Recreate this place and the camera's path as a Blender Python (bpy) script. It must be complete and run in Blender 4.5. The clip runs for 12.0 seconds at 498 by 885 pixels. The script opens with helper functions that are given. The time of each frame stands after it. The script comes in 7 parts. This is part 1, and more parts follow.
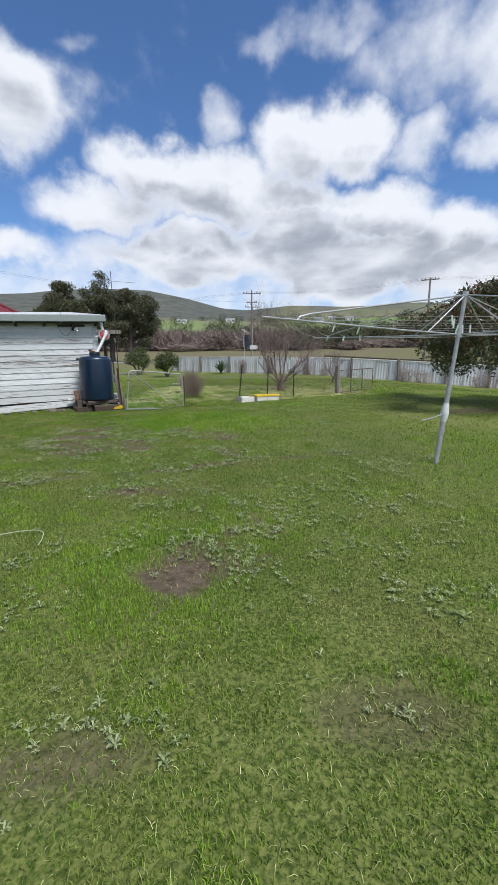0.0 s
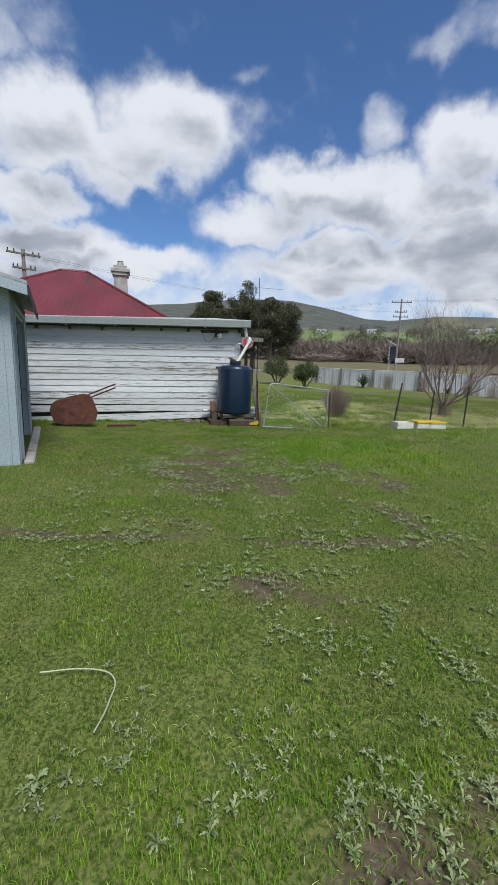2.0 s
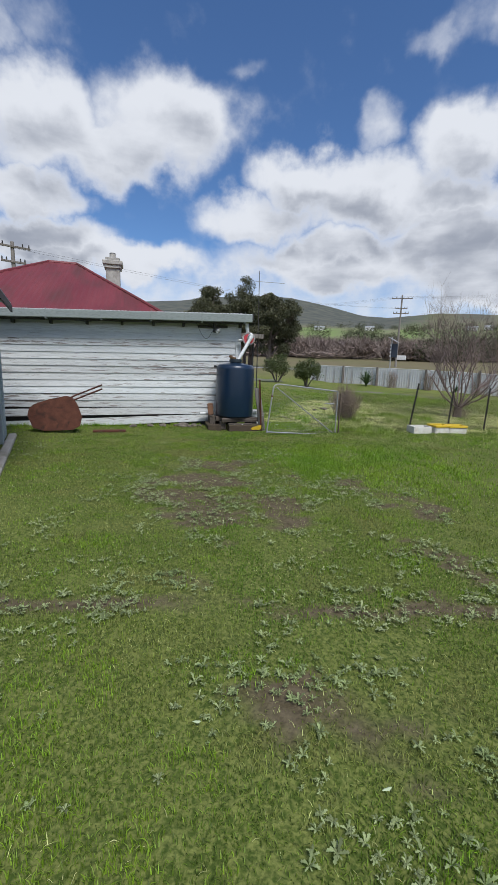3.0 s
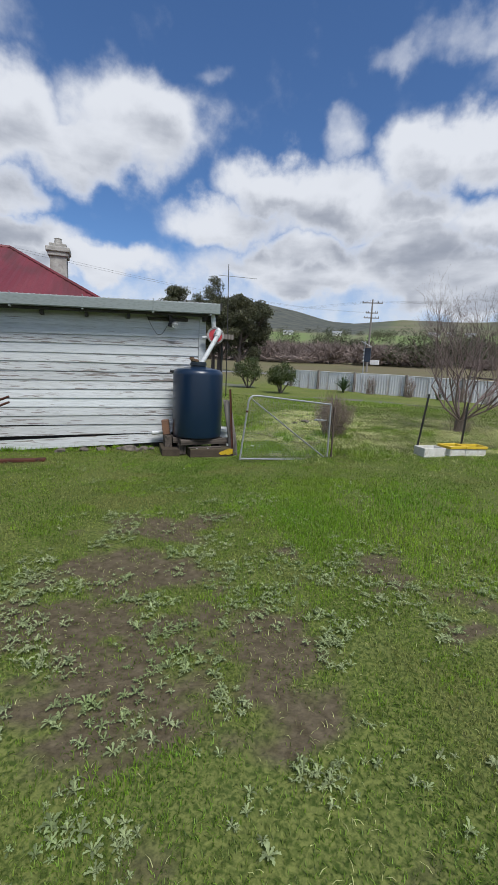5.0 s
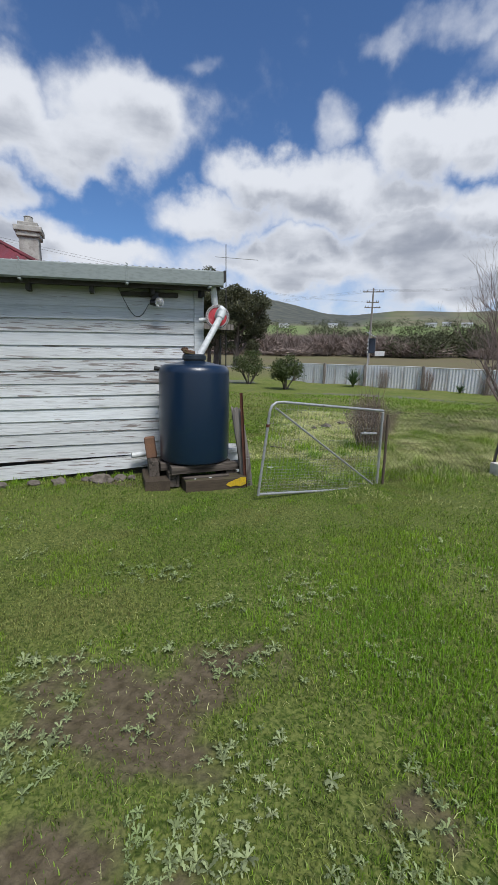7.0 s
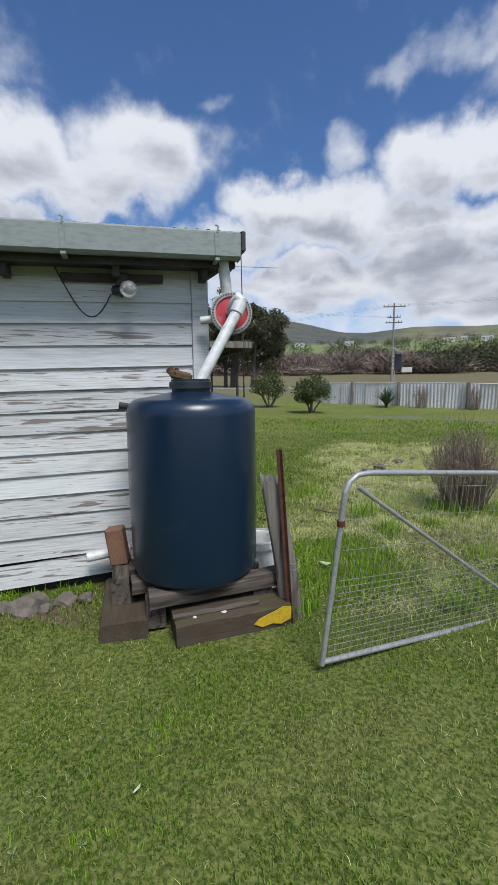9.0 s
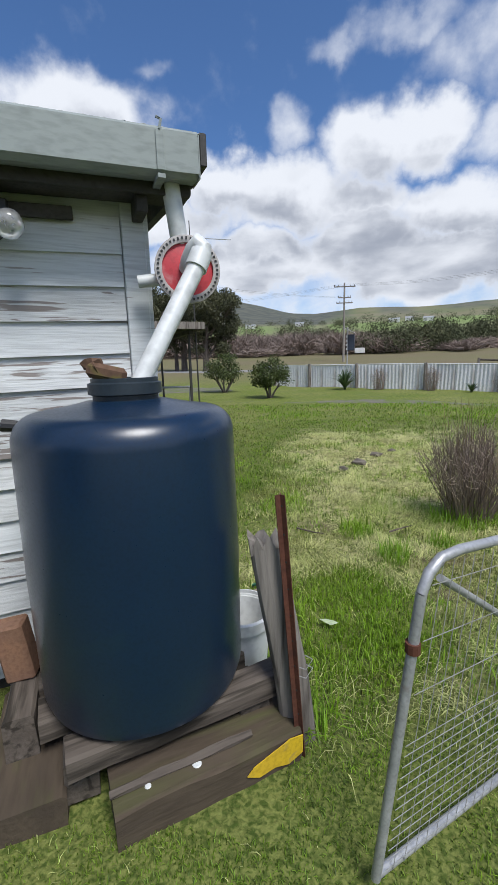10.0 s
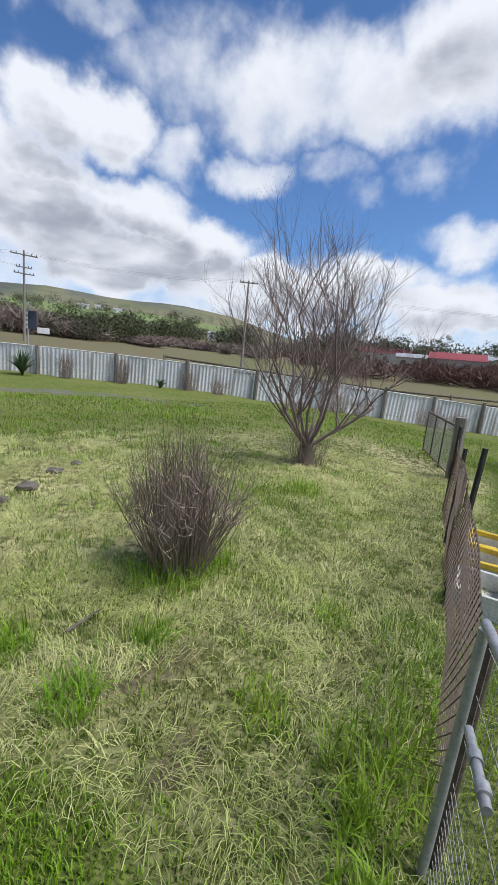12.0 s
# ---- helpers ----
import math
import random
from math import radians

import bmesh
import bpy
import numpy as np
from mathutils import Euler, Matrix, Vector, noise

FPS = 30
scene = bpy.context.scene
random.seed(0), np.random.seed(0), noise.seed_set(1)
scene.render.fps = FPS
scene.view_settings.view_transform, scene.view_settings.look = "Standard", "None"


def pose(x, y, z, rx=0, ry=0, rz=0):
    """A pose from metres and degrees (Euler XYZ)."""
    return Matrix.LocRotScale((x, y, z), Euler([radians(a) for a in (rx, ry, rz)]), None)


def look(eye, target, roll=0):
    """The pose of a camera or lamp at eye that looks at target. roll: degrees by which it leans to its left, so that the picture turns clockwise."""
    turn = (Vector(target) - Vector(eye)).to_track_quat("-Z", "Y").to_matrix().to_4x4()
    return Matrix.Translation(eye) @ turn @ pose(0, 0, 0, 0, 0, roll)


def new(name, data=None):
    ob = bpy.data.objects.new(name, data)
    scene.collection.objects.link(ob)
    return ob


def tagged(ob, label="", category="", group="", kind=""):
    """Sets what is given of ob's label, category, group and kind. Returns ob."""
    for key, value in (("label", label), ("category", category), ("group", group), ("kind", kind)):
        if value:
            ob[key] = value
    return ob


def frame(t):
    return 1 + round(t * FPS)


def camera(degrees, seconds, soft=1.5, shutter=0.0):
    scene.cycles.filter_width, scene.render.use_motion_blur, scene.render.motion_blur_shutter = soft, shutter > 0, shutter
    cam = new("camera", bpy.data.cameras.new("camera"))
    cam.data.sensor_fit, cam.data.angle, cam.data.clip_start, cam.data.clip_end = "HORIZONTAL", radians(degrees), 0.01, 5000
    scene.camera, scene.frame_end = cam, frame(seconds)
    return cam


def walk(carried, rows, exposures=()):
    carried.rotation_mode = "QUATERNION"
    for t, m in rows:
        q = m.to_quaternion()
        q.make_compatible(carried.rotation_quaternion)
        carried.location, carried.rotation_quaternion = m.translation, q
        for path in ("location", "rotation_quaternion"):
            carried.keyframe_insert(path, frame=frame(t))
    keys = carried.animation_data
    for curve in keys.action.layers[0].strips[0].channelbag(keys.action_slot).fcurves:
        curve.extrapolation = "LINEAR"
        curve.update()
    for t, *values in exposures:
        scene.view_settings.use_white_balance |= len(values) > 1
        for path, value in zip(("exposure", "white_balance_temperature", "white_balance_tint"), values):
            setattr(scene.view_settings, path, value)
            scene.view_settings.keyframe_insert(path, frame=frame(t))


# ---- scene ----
cam = camera(62.4, 12.0)
PATH = [
    (0, (0.225, 0.124, 1.527), (0.194, 2.082, 1.125), -0.6),
    (0.5, (0.17, 0.539, 1.564), (-0.011, 2.498, 1.206), 0.2),
    (1, (0.074, 0.913, 1.617), (-0.206, 2.862, 1.267), 0.4),
    (1.5, (-0.106, 1.343, 1.622), (-0.567, 3.256, 1.261), 1.1),
    (2, (-0.399, 1.783, 1.616), (-1.031, 3.645, 1.25), 2.0),
    (2.5, (-0.579, 2.177, 1.649), (-1.237, 4.031, 1.292), 1.7),
    (3, (-0.803, 2.668, 1.647), (-1.423, 4.531, 1.268), 2.0),
    (3.2, (-0.883, 2.89, 1.624), (-1.438, 4.774, 1.249), 1.9),
    (4.8, (-1.427, 4.522, 1.641), (-1.892, 6.437, 1.297), 2.8),
    (5, (-1.469, 4.75, 1.656), (-1.951, 6.659, 1.3), 2.4),
    (5.5, (-1.621, 5.248, 1.665), (-2.107, 7.153, 1.3), 2.5),
    (6, (-1.802, 5.716, 1.656), (-2.29, 7.621, 1.289), 1.9),
    (6.5, (-2.004, 6.25, 1.631), (-2.485, 8.156, 1.259), 1.6),
    (7, (-2.247, 6.71, 1.642), (-2.715, 8.617, 1.26), 1.2),
    (7.2, (-2.344, 6.927, 1.642), (-2.791, 8.838, 1.256), 0.9),
    (8.8, (-2.891, 8.682, 1.683), (-3.403, 10.593, 1.392), -0.6),
    (9, (-2.96, 8.895, 1.695), (-3.519, 10.794, 1.409), -0.6),
    (9.2, (-3.064, 9.147, 1.706), (-3.663, 11.033, 1.421), -1.0),
    (9.5, (-3.206, 9.442, 1.695), (-3.795, 11.324, 1.365), -0.9),
    (10, (-3.334, 9.876, 1.762), (-3.675, 11.811, 1.389), -1.6),
    (10.4, (-3.316, 10.357, 1.795), (-3.259, 12.317, 1.402), -2.9),
    (10.5, (-3.333, 10.417, 1.756), (-3.197, 12.378, 1.391), -2.5),
    (11, (-3.28, 10.871, 1.747), (-2.595, 12.713, 1.379), -2.9),
    (11.5, (-3.149, 11.127, 1.75), (-2.152, 12.82, 1.374), 0.8),
    (12, (-2.996, 11.423, 1.739), (-1.959, 13.092, 1.363), 5.5),
]
walk(cam, [(t, look(eye, target, roll)) for t, eye, target, roll in PATH],
     [(0, 0.0), (1.2, -0.14), (5.5, -0.22), (9.3, -0.16), (10.5, 0.04), (12, -0.01)])

# ---- light ----
SUN_AZ, SUN_EL = radians(-138), radians(58)   # azimuth from +y, positive to the left


def sky_world():
    w = bpy.data.worlds.new("sky")
    w.use_nodes = True
    nt = w.node_tree
    nt.nodes.clear()
    N, L = nt.nodes.new, nt.links.new

    def math_(op, a, b=0.0, clamp=False):
        n = N("ShaderNodeMath")
        n.operation, n.use_clamp = op, clamp
        for k, v in ((0, a), (1, b)):
            if isinstance(v, (int, float)):
                n.inputs[k].default_value = v
            else:
                L(v, n.inputs[k])
        return n.outputs[0]

    def ramp(v, lo, hi, a=0.0, b=1.0):
        n = N("ShaderNodeMapRange")
        n.interpolation_type = "SMOOTHSTEP"
        L(v, n.inputs[0])
        for k, x in ((1, lo), (2, hi), (3, a), (4, b)):
            n.inputs[k].default_value = x
        return n.outputs[0]

    def fbm(vec, scale, detail, rough, dist=0.0):
        n = N("ShaderNodeTexNoise")
        n.inputs["Scale"].default_value, n.inputs["Detail"].default_value = scale, detail
        n.inputs["Roughness"].default_value, n.inputs["Distortion"].default_value = rough, dist
        L(vec, n.inputs["Vector"])
        return n.outputs["Fac"]

    sky = N("ShaderNodeTexSky")
    sky.sky_type, sky.sun_disc = "NISHITA", False
    sky.sun_elevation, sky.sun_rotation = SUN_EL, -SUN_AZ
    sky.altitude, sky.air_density, sky.dust_density, sky.ozone_density = 400, 1.0, 0.4, 2.0
    co = N("ShaderNodeTexCoord").outputs["Generated"]
    sep = N("ShaderNodeSeparateXYZ")
    L(co, sep.inputs[0])
    x, y, z = sep.outputs
    az = math_("MULTIPLY", math_("ARCTAN2", math_("MULTIPLY", x, -1.0), y), 57.296)
    el = math_("MULTIPLY", math_("ARCSINE", z), 57.296)
    flat = N("ShaderNodeCombineXYZ")
    deep = math_("ADD", math_("MAXIMUM", z, 0.0), 0.16)
    L(math_("DIVIDE", x, deep), flat.inputs[0])
    L(math_("DIVIDE", y, deep), flat.inputs[1])
    # coordinates in degrees, ragged by noise, in which the single clouds are laid
    polar = N("ShaderNodeCombineXYZ")
    rag = math_("MULTIPLY", math_("SUBTRACT", fbm(co, 6.5, 6, 0.55), 0.5), 12.0)
    rag2 = math_("MULTIPLY", math_("SUBTRACT", fbm(co, 8.0, 6, 0.55), 0.5), 9.0)
    L(math_("ADD", az, rag), polar.inputs[0])
    L(math_("ADD", el, rag2), polar.inputs[1])

    def heap(lift):
        """The clouds' thickness, seen `lift` degrees higher up than the place asked for."""
        best = None
        for a, e, wd, ht, weight in CLOUDS:
            m = N("ShaderNodeMapping")
            L(polar.outputs[0], m.inputs[0])
            wd, ht = wd * (1.16 if weight > 0.8 else 1.1), ht * (1.16 if weight > 0.8 else 1.1)
            m.inputs[1].default_value = (-a / wd, (lift - e) / ht, 0)
            m.inputs[3].default_value = (1 / wd, 1 / ht, 0)
            d = N("ShaderNodeVectorMath")
            d.operation = "LENGTH"
            L(m.outputs[0], d.inputs[0])
            v = ramp(d.outputs["Value"], 1.3, 0.3, 0.0, weight)
            best = v if best is None else math_("MAXIMUM", best, v)
        return best

    total, above = heap(0.0), heap(3.2)
    haze = fbm(flat.outputs[0], 0.9, 8, 0.62, 0.3)
    puffs = fbm(co, 15.0, 8, 0.55, 0.0)
    low = ramp(el, 18.0, 7.0, 0.0, 0.40)
    aside = math_("MULTIPLY", ramp(math_("ABSOLUTE", math_("ADD", az, 8.0)), 60.0, 80.0), 0.25)
    thick = math_("ADD", math_("ADD", math_("MULTIPLY", total, 0.78), low), aside)
    thick = math_("ADD", thick, math_("MULTIPLY", math_("SUBTRACT", haze, 0.5), 0.62))
    thick = math_("ADD", thick, math_("MULTIPLY", math_("SUBTRACT", puffs, 0.5), 0.60))
    cover = ramp(thick, 0.02, 0.66)
    # grey undersides: where there is cloud above, in billows and flat streaks
    squash = N("ShaderNodeMapping")
    squash.inputs[3].default_value = (1, 1, 2.6)
    L(co, squash.inputs[0])
    grey = fbm(squash.outputs[0], 5.2, 6, 0.5, 0.1)
    under = ramp(math_("ADD", above, ramp(el, 20.0, 9.0, 0.0, 0.30)), 0.25, 1.05)
    body = math_("MULTIPLY", math_("MULTIPLY", ramp(thick, 0.34, 0.80), under), ramp(grey, 0.28, 0.70))
    tone = N("ShaderNodeMixRGB")
    L(body, tone.inputs[0])
    tone.inputs[1].default_value = (*CLOUD_LIT, 1)
    tone.inputs[2].default_value = (*CLOUD_SHADE, 1)
    bright = N("ShaderNodeBackground")
    L(tone.outputs[0], bright.inputs[0])
    bright.inputs[1].default_value = 1.0
    blue = N("ShaderNodeBackground")
    tint = N("ShaderNodeMixRGB")
    tint.blend_type, tint.inputs[0].default_value = "MULTIPLY", 1.0
    L(sky.outputs[0], tint.inputs[1])
    tint.inputs[2].default_value = (*SKY_TINT, 1)
    L(tint.outputs[0], blue.inputs[0])
    blue.inputs[1].default_value = SKY_STRENGTH
    mix = N("ShaderNodeMixShader")
    L(cover, mix.inputs[0])
    L(blue.outputs[0], mix.inputs[1])
    L(bright.outputs[0], mix.inputs[2])
    out = N("ShaderNodeOutputWorld")
    L(mix.outputs[0], out.inputs[0])
    scene.world = w


CLOUD_LIT, CLOUD_SHADE = (0.87, 0.91, 0.99), (0.37, 0.41, 0.50)
SKY_TINT, SKY_STRENGTH = (0.64, 0.86, 1.12), 0.125
CLOUDS = [(28.8, 25.8, 8.4, 4.6, 1), (42.8, 24.2, 8.4, 4.6, 1), (36.0, 22.8, 6.5, 3.2, 0.95), (45.5, 18.0, 6.7, 2.6, 0.95), (47.3, 30.1, 3.6, 1.9, 0.42), (20.8, 32.4, 2.7, 1.2, 0.22), (43.0, 31.8, 5.0, 2.4, 0.28), (42.5, 13.6, 7.1, 2.6, 0.9), (46.6, 7.9, 7.6, 3.7, 0.8),
          (12.0, 22.0, 6.6, 3.1, 1), (17.6, 18.2, 7.6, 2.6, 0.9), (5.0, 20.0, 8.6, 3.9, 1), (34.1, 12.3, 10.1, 2.3, 0.8), (4.0, 26.6, 3.4, 3.0, 0.46), (8.6, 13.5, 10.9, 3.0, 0.9), (-5.4, 23.8, 5.4, 3.4, 0.92), (-5.8, 14.3, 7.3, 4.1, 0.95)]
CLOUDS += [(-12.6, 24.2, 6.0, 3.3, 1), (-9.5, 33.2, 6.5, 2.4, 0.36), (-2.0, 32.8, 3.2, 1.8, 0.32), (-21.5, 30.0, 9.5, 5.2, 0.46), (-33.5, 29.4, 12.0, 5.6, 0.66), (-43.5, 29.8, 11.0, 5.0, 0.70), (-53.5, 32.5, 8.5, 5.4, 0.88), (-28.8, 22.6, 5.0, 2.8, 0.62), (-20.5, 23.0, 4.0, 3.4, 0.58), (-38.4, 23.0, 5.0, 2.2, 0.44), (-42.8, 21.2, 4.0, 1.8, 0.32), (-50.0, 23.0, 5.5, 2.4, 0.34),
           (-5.0, 18.6, 7.0, 3.0, 0.9), (-14.5, 16.8, 8.0, 3.2, 0.95), (-23.5, 13.5, 7.0, 3.2, 0.95), (-13.0, 11.5, 12.0, 3.4, 0.9), (-34.0, 9.4, 10.0, 3.2, 0.85), (-56.5, 16.6, 5.5, 2.6, 0.66), (-45.0, 12.2, 7.0, 2.2, 0.6), (-57.0, 9.0, 7.9, 2.6, 0.85)]
sky_world()
sun = new("sun", bpy.data.lights.new("sun", "SUN"))
sun.data.energy, sun.data.angle, sun.data.color = 4.2, radians(22), (1.0, 0.985, 0.96)
sun.matrix_world = look((0, 0, 0), (math.sin(SUN_AZ) * math.cos(SUN_EL), -math.cos(SUN_AZ) * math.cos(SUN_EL), -math.sin(SUN_EL)))
scene.view_settings.exposure = 0.0


# ---- materials ----
def material(name, c1, c2, scale=6.0, rough=0.8, bump=0.3, fine=60.0, metal=0.0, island=0.0, stain=None, stain_at=(0.55, 0.7), stain_scale=2.0, stretch=(1, 1, 1), coat=0.0, depth=0.004, thin=0.0, patchy=0.0):
    """Two colours mixed by coarse and fine noise at real size, with stains, wear and fine relief."""
    m = bpy.data.materials.new(name)
    m.use_nodes = True
    nt = m.node_tree
    N, L = nt.nodes.new, nt.links.new
    b = nt.nodes["Principled BSDF"]
    co = N("ShaderNodeTexCoord")
    mp = N("ShaderNodeMapping")
    mp.inputs[3].default_value = stretch
    L(co.outputs["Object"], mp.inputs[0])

    def fbm(s, detail=6, dist=0.0):
        n = N("ShaderNodeTexNoise")
        n.inputs["Scale"].default_value, n.inputs["Detail"].default_value = s, detail
        n.inputs["Distortion"].default_value = dist
        L(mp.outputs[0], n.inputs["Vector"])
        return n.outputs["Fac"]

    def ramp(v, lo, hi):
        n = N("ShaderNodeMapRange")
        n.inputs[1].default_value, n.inputs[2].default_value = lo, hi
        L(v, n.inputs[0])
        return n.outputs[0]

    def mix(f, a, c):
        n = N("ShaderNodeMixRGB")
        L(f, n.inputs[0])
        for k, v in ((1, a), (2, c)):
            if isinstance(v, tuple):
                n.inputs[k].default_value = (*v, 1)
            else:
                L(v, n.inputs[k])
        return n.outputs[0]

    big, small = fbm(scale, 5, 0.3), fbm(fine, 6)
    col = mix(ramp(big, 0.32, 0.68), c1, c2)
    dark = tuple(0.62 * (p + q) / 2 for p, q in zip(c1, c2))
    n = N("ShaderNodeMixRGB")
    L(ramp(small, 0.45, 0.85), n.inputs[0])
    L(col, n.inputs[1])
    n.inputs[2].default_value = (*dark, 1)
    col = n.outputs[0]
    if stain:
        where = fbm(stain_scale, 8, 0.6)
        if patchy:
            # stains gather in broad patches
            wide, plus = N("ShaderNodeMath"), N("ShaderNodeMath")
            wide.operation = "MULTIPLY_ADD"
            L(fbm(1.1, 3), wide.inputs[0])
            wide.inputs[1].default_value, wide.inputs[2].default_value = patchy, -0.5 * patchy
            L(where, plus.inputs[0])
            L(wide.outputs[0], plus.inputs[1])
            where = plus.outputs[0]
        col = mix(ramp(where, *stain_at), col, stain)
    if island:
        info = N("ShaderNodeNewGeometry") if island > 0 else N("ShaderNodeObjectInfo")
        hsv = N("ShaderNodeHueSaturation")
        rnd = info.outputs["Random Per Island" if island > 0 else "Random"]
        L(ramp(rnd, 0.0, 1.0), hsv.inputs["Value"])
        hsv.inputs["Value"].links[0].from_node.inputs[3].default_value = 1 - abs(island)
        hsv.inputs["Value"].links[0].from_node.inputs[4].default_value = 1 + abs(island)
        L(col, hsv.inputs["Color"])
        col = hsv.outputs[0]
    L(col, b.inputs["Base Color"])
    rr = N("ShaderNodeMapRange")
    L(small, rr.inputs[0])
    rr.inputs[3].default_value, rr.inputs[4].default_value = max(0.03, rough - 0.1), min(1.0, rough + 0.1)
    L(rr.outputs[0], b.inputs["Roughness"])
    b.inputs["Metallic"].default_value, b.inputs["Coat Weight"].default_value = metal, coat
    b.inputs["Specular IOR Level"].default_value = 0.5 if rough < 0.7 else 0.25
    if bump:
        bp = N("ShaderNodeBump")
        bp.inputs["Strength"].default_value, bp.inputs["Distance"].default_value = bump, depth
        L(small, bp.inputs["Height"])
        L(bp.outputs[0], b.inputs["Normal"])
    if thin:
        tr = N("ShaderNodeBsdfTranslucent")
        L(col, tr.inputs[0])
        ms = N("ShaderNodeMixShader")
        ms.inputs[0].default_value = thin
        L(b.outputs[0], ms.inputs[1])
        L(tr.outputs[0], ms.inputs[2])
        L(ms.outputs[0], nt.nodes["Material Output"].inputs[0])
    return m


WHITE_BOARD = material("old_white_paint", (0.67, 0.70, 0.71), (0.57, 0.595, 0.60), 1.3, 0.65, 0.6, 40, stain=(0.33, 0.31, 0.295), stain_at=(0.67, 0.71), stain_scale=30.0, stretch=(0.12, 1, 2.2), island=-0.10, patchy=0.34)
WHITE_WORN = material("flaked_white_paint", (0.63, 0.65, 0.655), (0.51, 0.525, 0.52), 1.6, 0.75, 0.9, 40, stain=(0.23, 0.205, 0.19), stain_at=(0.59, 0.62), stain_scale=23.0, stretch=(0.13, 1, 2.2), island=-0.12, patchy=0.5)
TRIM_GREY = material("grey_green_paint", (0.27, 0.305, 0.293), (0.23, 0.262, 0.25), 0.8, 0.55, 0.15, 50, stretch=(0.3, 1, 1))
# dark timber, taken near black to include shade under eave and carport roof
EAVE_WOOD_SHADED = material("shade_darkened_timber", (0.045, 0.042, 0.04), (0.085, 0.08, 0.075), 3, 0.9, 0.4)
ROOF_WHITE = material("painted_iron_white", (0.66, 0.68, 0.68), (0.52, 0.53, 0.52), 1.2, 0.5, 0.15, 30)
ROOF_RED = material("faded_red_iron", (0.145, 0.020, 0.027), (0.185, 0.034, 0.040), 0.7, 0.6, 0.2, 25, stain=(0.10, 0.026, 0.024), stain_at=(0.50, 0.72), stain_scale=0.8, stretch=(1.6, 0.4, 1))
CHIMNEY = material("painted_chimney_brick", (0.48, 0.46, 0.42), (0.30, 0.285, 0.26), 5, 0.85, 0.5, 40, stain=(0.25, 0.23, 0.21), stain_at=(0.55, 0.7), stain_scale=6)
SHED_BLUE = material("pale_blue_shed_paint", (0.36, 0.43, 0.47), (0.29, 0.35, 0.39), 1.2, 0.6, 0.25, 40, stain=(0.16, 0.14, 0.12), stain_at=(0.66, 0.78))
# near-black, puts shade into colour: inside the shed and under the house boards
SHADE_DARK = material("painted_dark_shade", (0.03, 0.03, 0.03), (0.05, 0.045, 0.04), 2, 0.9, 0.2)
CONCRETE = material("old_concrete", (0.42, 0.40, 0.37), (0.32, 0.30, 0.27), 3, 0.9, 0.6, 60, stain=(0.16, 0.15, 0.10), stain_at=(0.58, 0.75))
TANK_BLUE = material("dark_blue_polythene", (0.0045, 0.017, 0.043), (0.0055, 0.021, 0.050), 2.5, 0.32, 0.02, 90, stain=(0.010, 0.030, 0.045), stain_at=(0.62, 0.85), stain_scale=4, coat=0.15)
TANK_BLUE.node_tree.nodes["Principled BSDF"].inputs["Coat Roughness"].default_value = 0.28
TANK_RIM = material("dark_tank_rim", (0.014, 0.024, 0.034), (0.022, 0.034, 0.045), 6, 0.5, 0.2)
PVC = material("white_pvc", (0.66, 0.68, 0.68), (0.60, 0.62, 0.61), 3, 0.4, 0.03, 20)
RED_PLASTIC = material("weathered_red_plastic", (0.50, 0.03, 0.04), (0.42, 0.04, 0.05), 8, 0.45, 0.15, stain=(0.55, 0.28, 0.28), stain_at=(0.6, 0.8), stain_scale=9)
GREY_RIM = material("dirty_grey_plastic", (0.42, 0.40, 0.39), (0.30, 0.28, 0.27), 12, 0.6, 0.3)
BLACK = material("black_plastic", (0.012, 0.012, 0.013), (0.02, 0.02, 0.02), 8, 0.45, 0.1)
TIMBER_GREY = material("weathered_timber", (0.27, 0.245, 0.22), (0.16, 0.14, 0.122), 9, 0.9, 1.0, 60, stretch=(1, 1, 0.06), stain=(0.07, 0.058, 0.05), stain_at=(0.52, 0.66), stain_scale=22, island=-0.12)
TIMBER_FLAT = material("weathered_bearer_timber", (0.125, 0.105, 0.088), (0.065, 0.053, 0.044), 9, 0.9, 1.0, 60, stretch=(0.07, 1, 1), stain=(0.03, 0.025, 0.02), stain_at=(0.50, 0.62), stain_scale=20, island=-0.2)
SLEEPER = material("mossy_sleeper", (0.06, 0.046, 0.034), (0.10, 0.076, 0.052), 5, 0.95, 1.0, 50, stretch=(0.16, 1, 1), stain=(0.075, 0.08, 0.03), stain_at=(0.52, 0.68), stain_scale=7)
YELLOW = material("worn_yellow_paint", (0.62, 0.42, 0.02), (0.52, 0.34, 0.03), 8, 0.7, 0.4, stain=(0.25, 0.2, 0.1), stain_at=(0.6, 0.75), stain_scale=14)
RUST = material("rusty_steel", (0.085, 0.034, 0.024), (0.13, 0.052, 0.033), 9, 0.8, 0.6, 70, metal=0.2, stain=(0.05, 0.025, 0.02), stain_at=(0.55, 0.7), stain_scale=7)
GALV = material("galvanised_steel", (0.47, 0.475, 0.485), (0.36, 0.365, 0.375), 14, 0.45, 0.2, 80, metal=0.45, stain=(0.24, 0.20, 0.17), stain_at=(0.64, 0.78), stain_scale=10)
WIRE = material("dull_wire", (0.40, 0.40, 0.395), (0.30, 0.295, 0.285), 30, 0.45, 0.0, metal=0.2)
WIRE_RUSTY = material("rusty_wire", (0.17, 0.13, 0.10), (0.11, 0.085, 0.07), 30, 0.7, 0.0, metal=0.4)
DARK_STEEL = material("dark_steel", (0.035, 0.035, 0.035), (0.06, 0.055, 0.05), 9, 0.6, 0.2, metal=0.4)
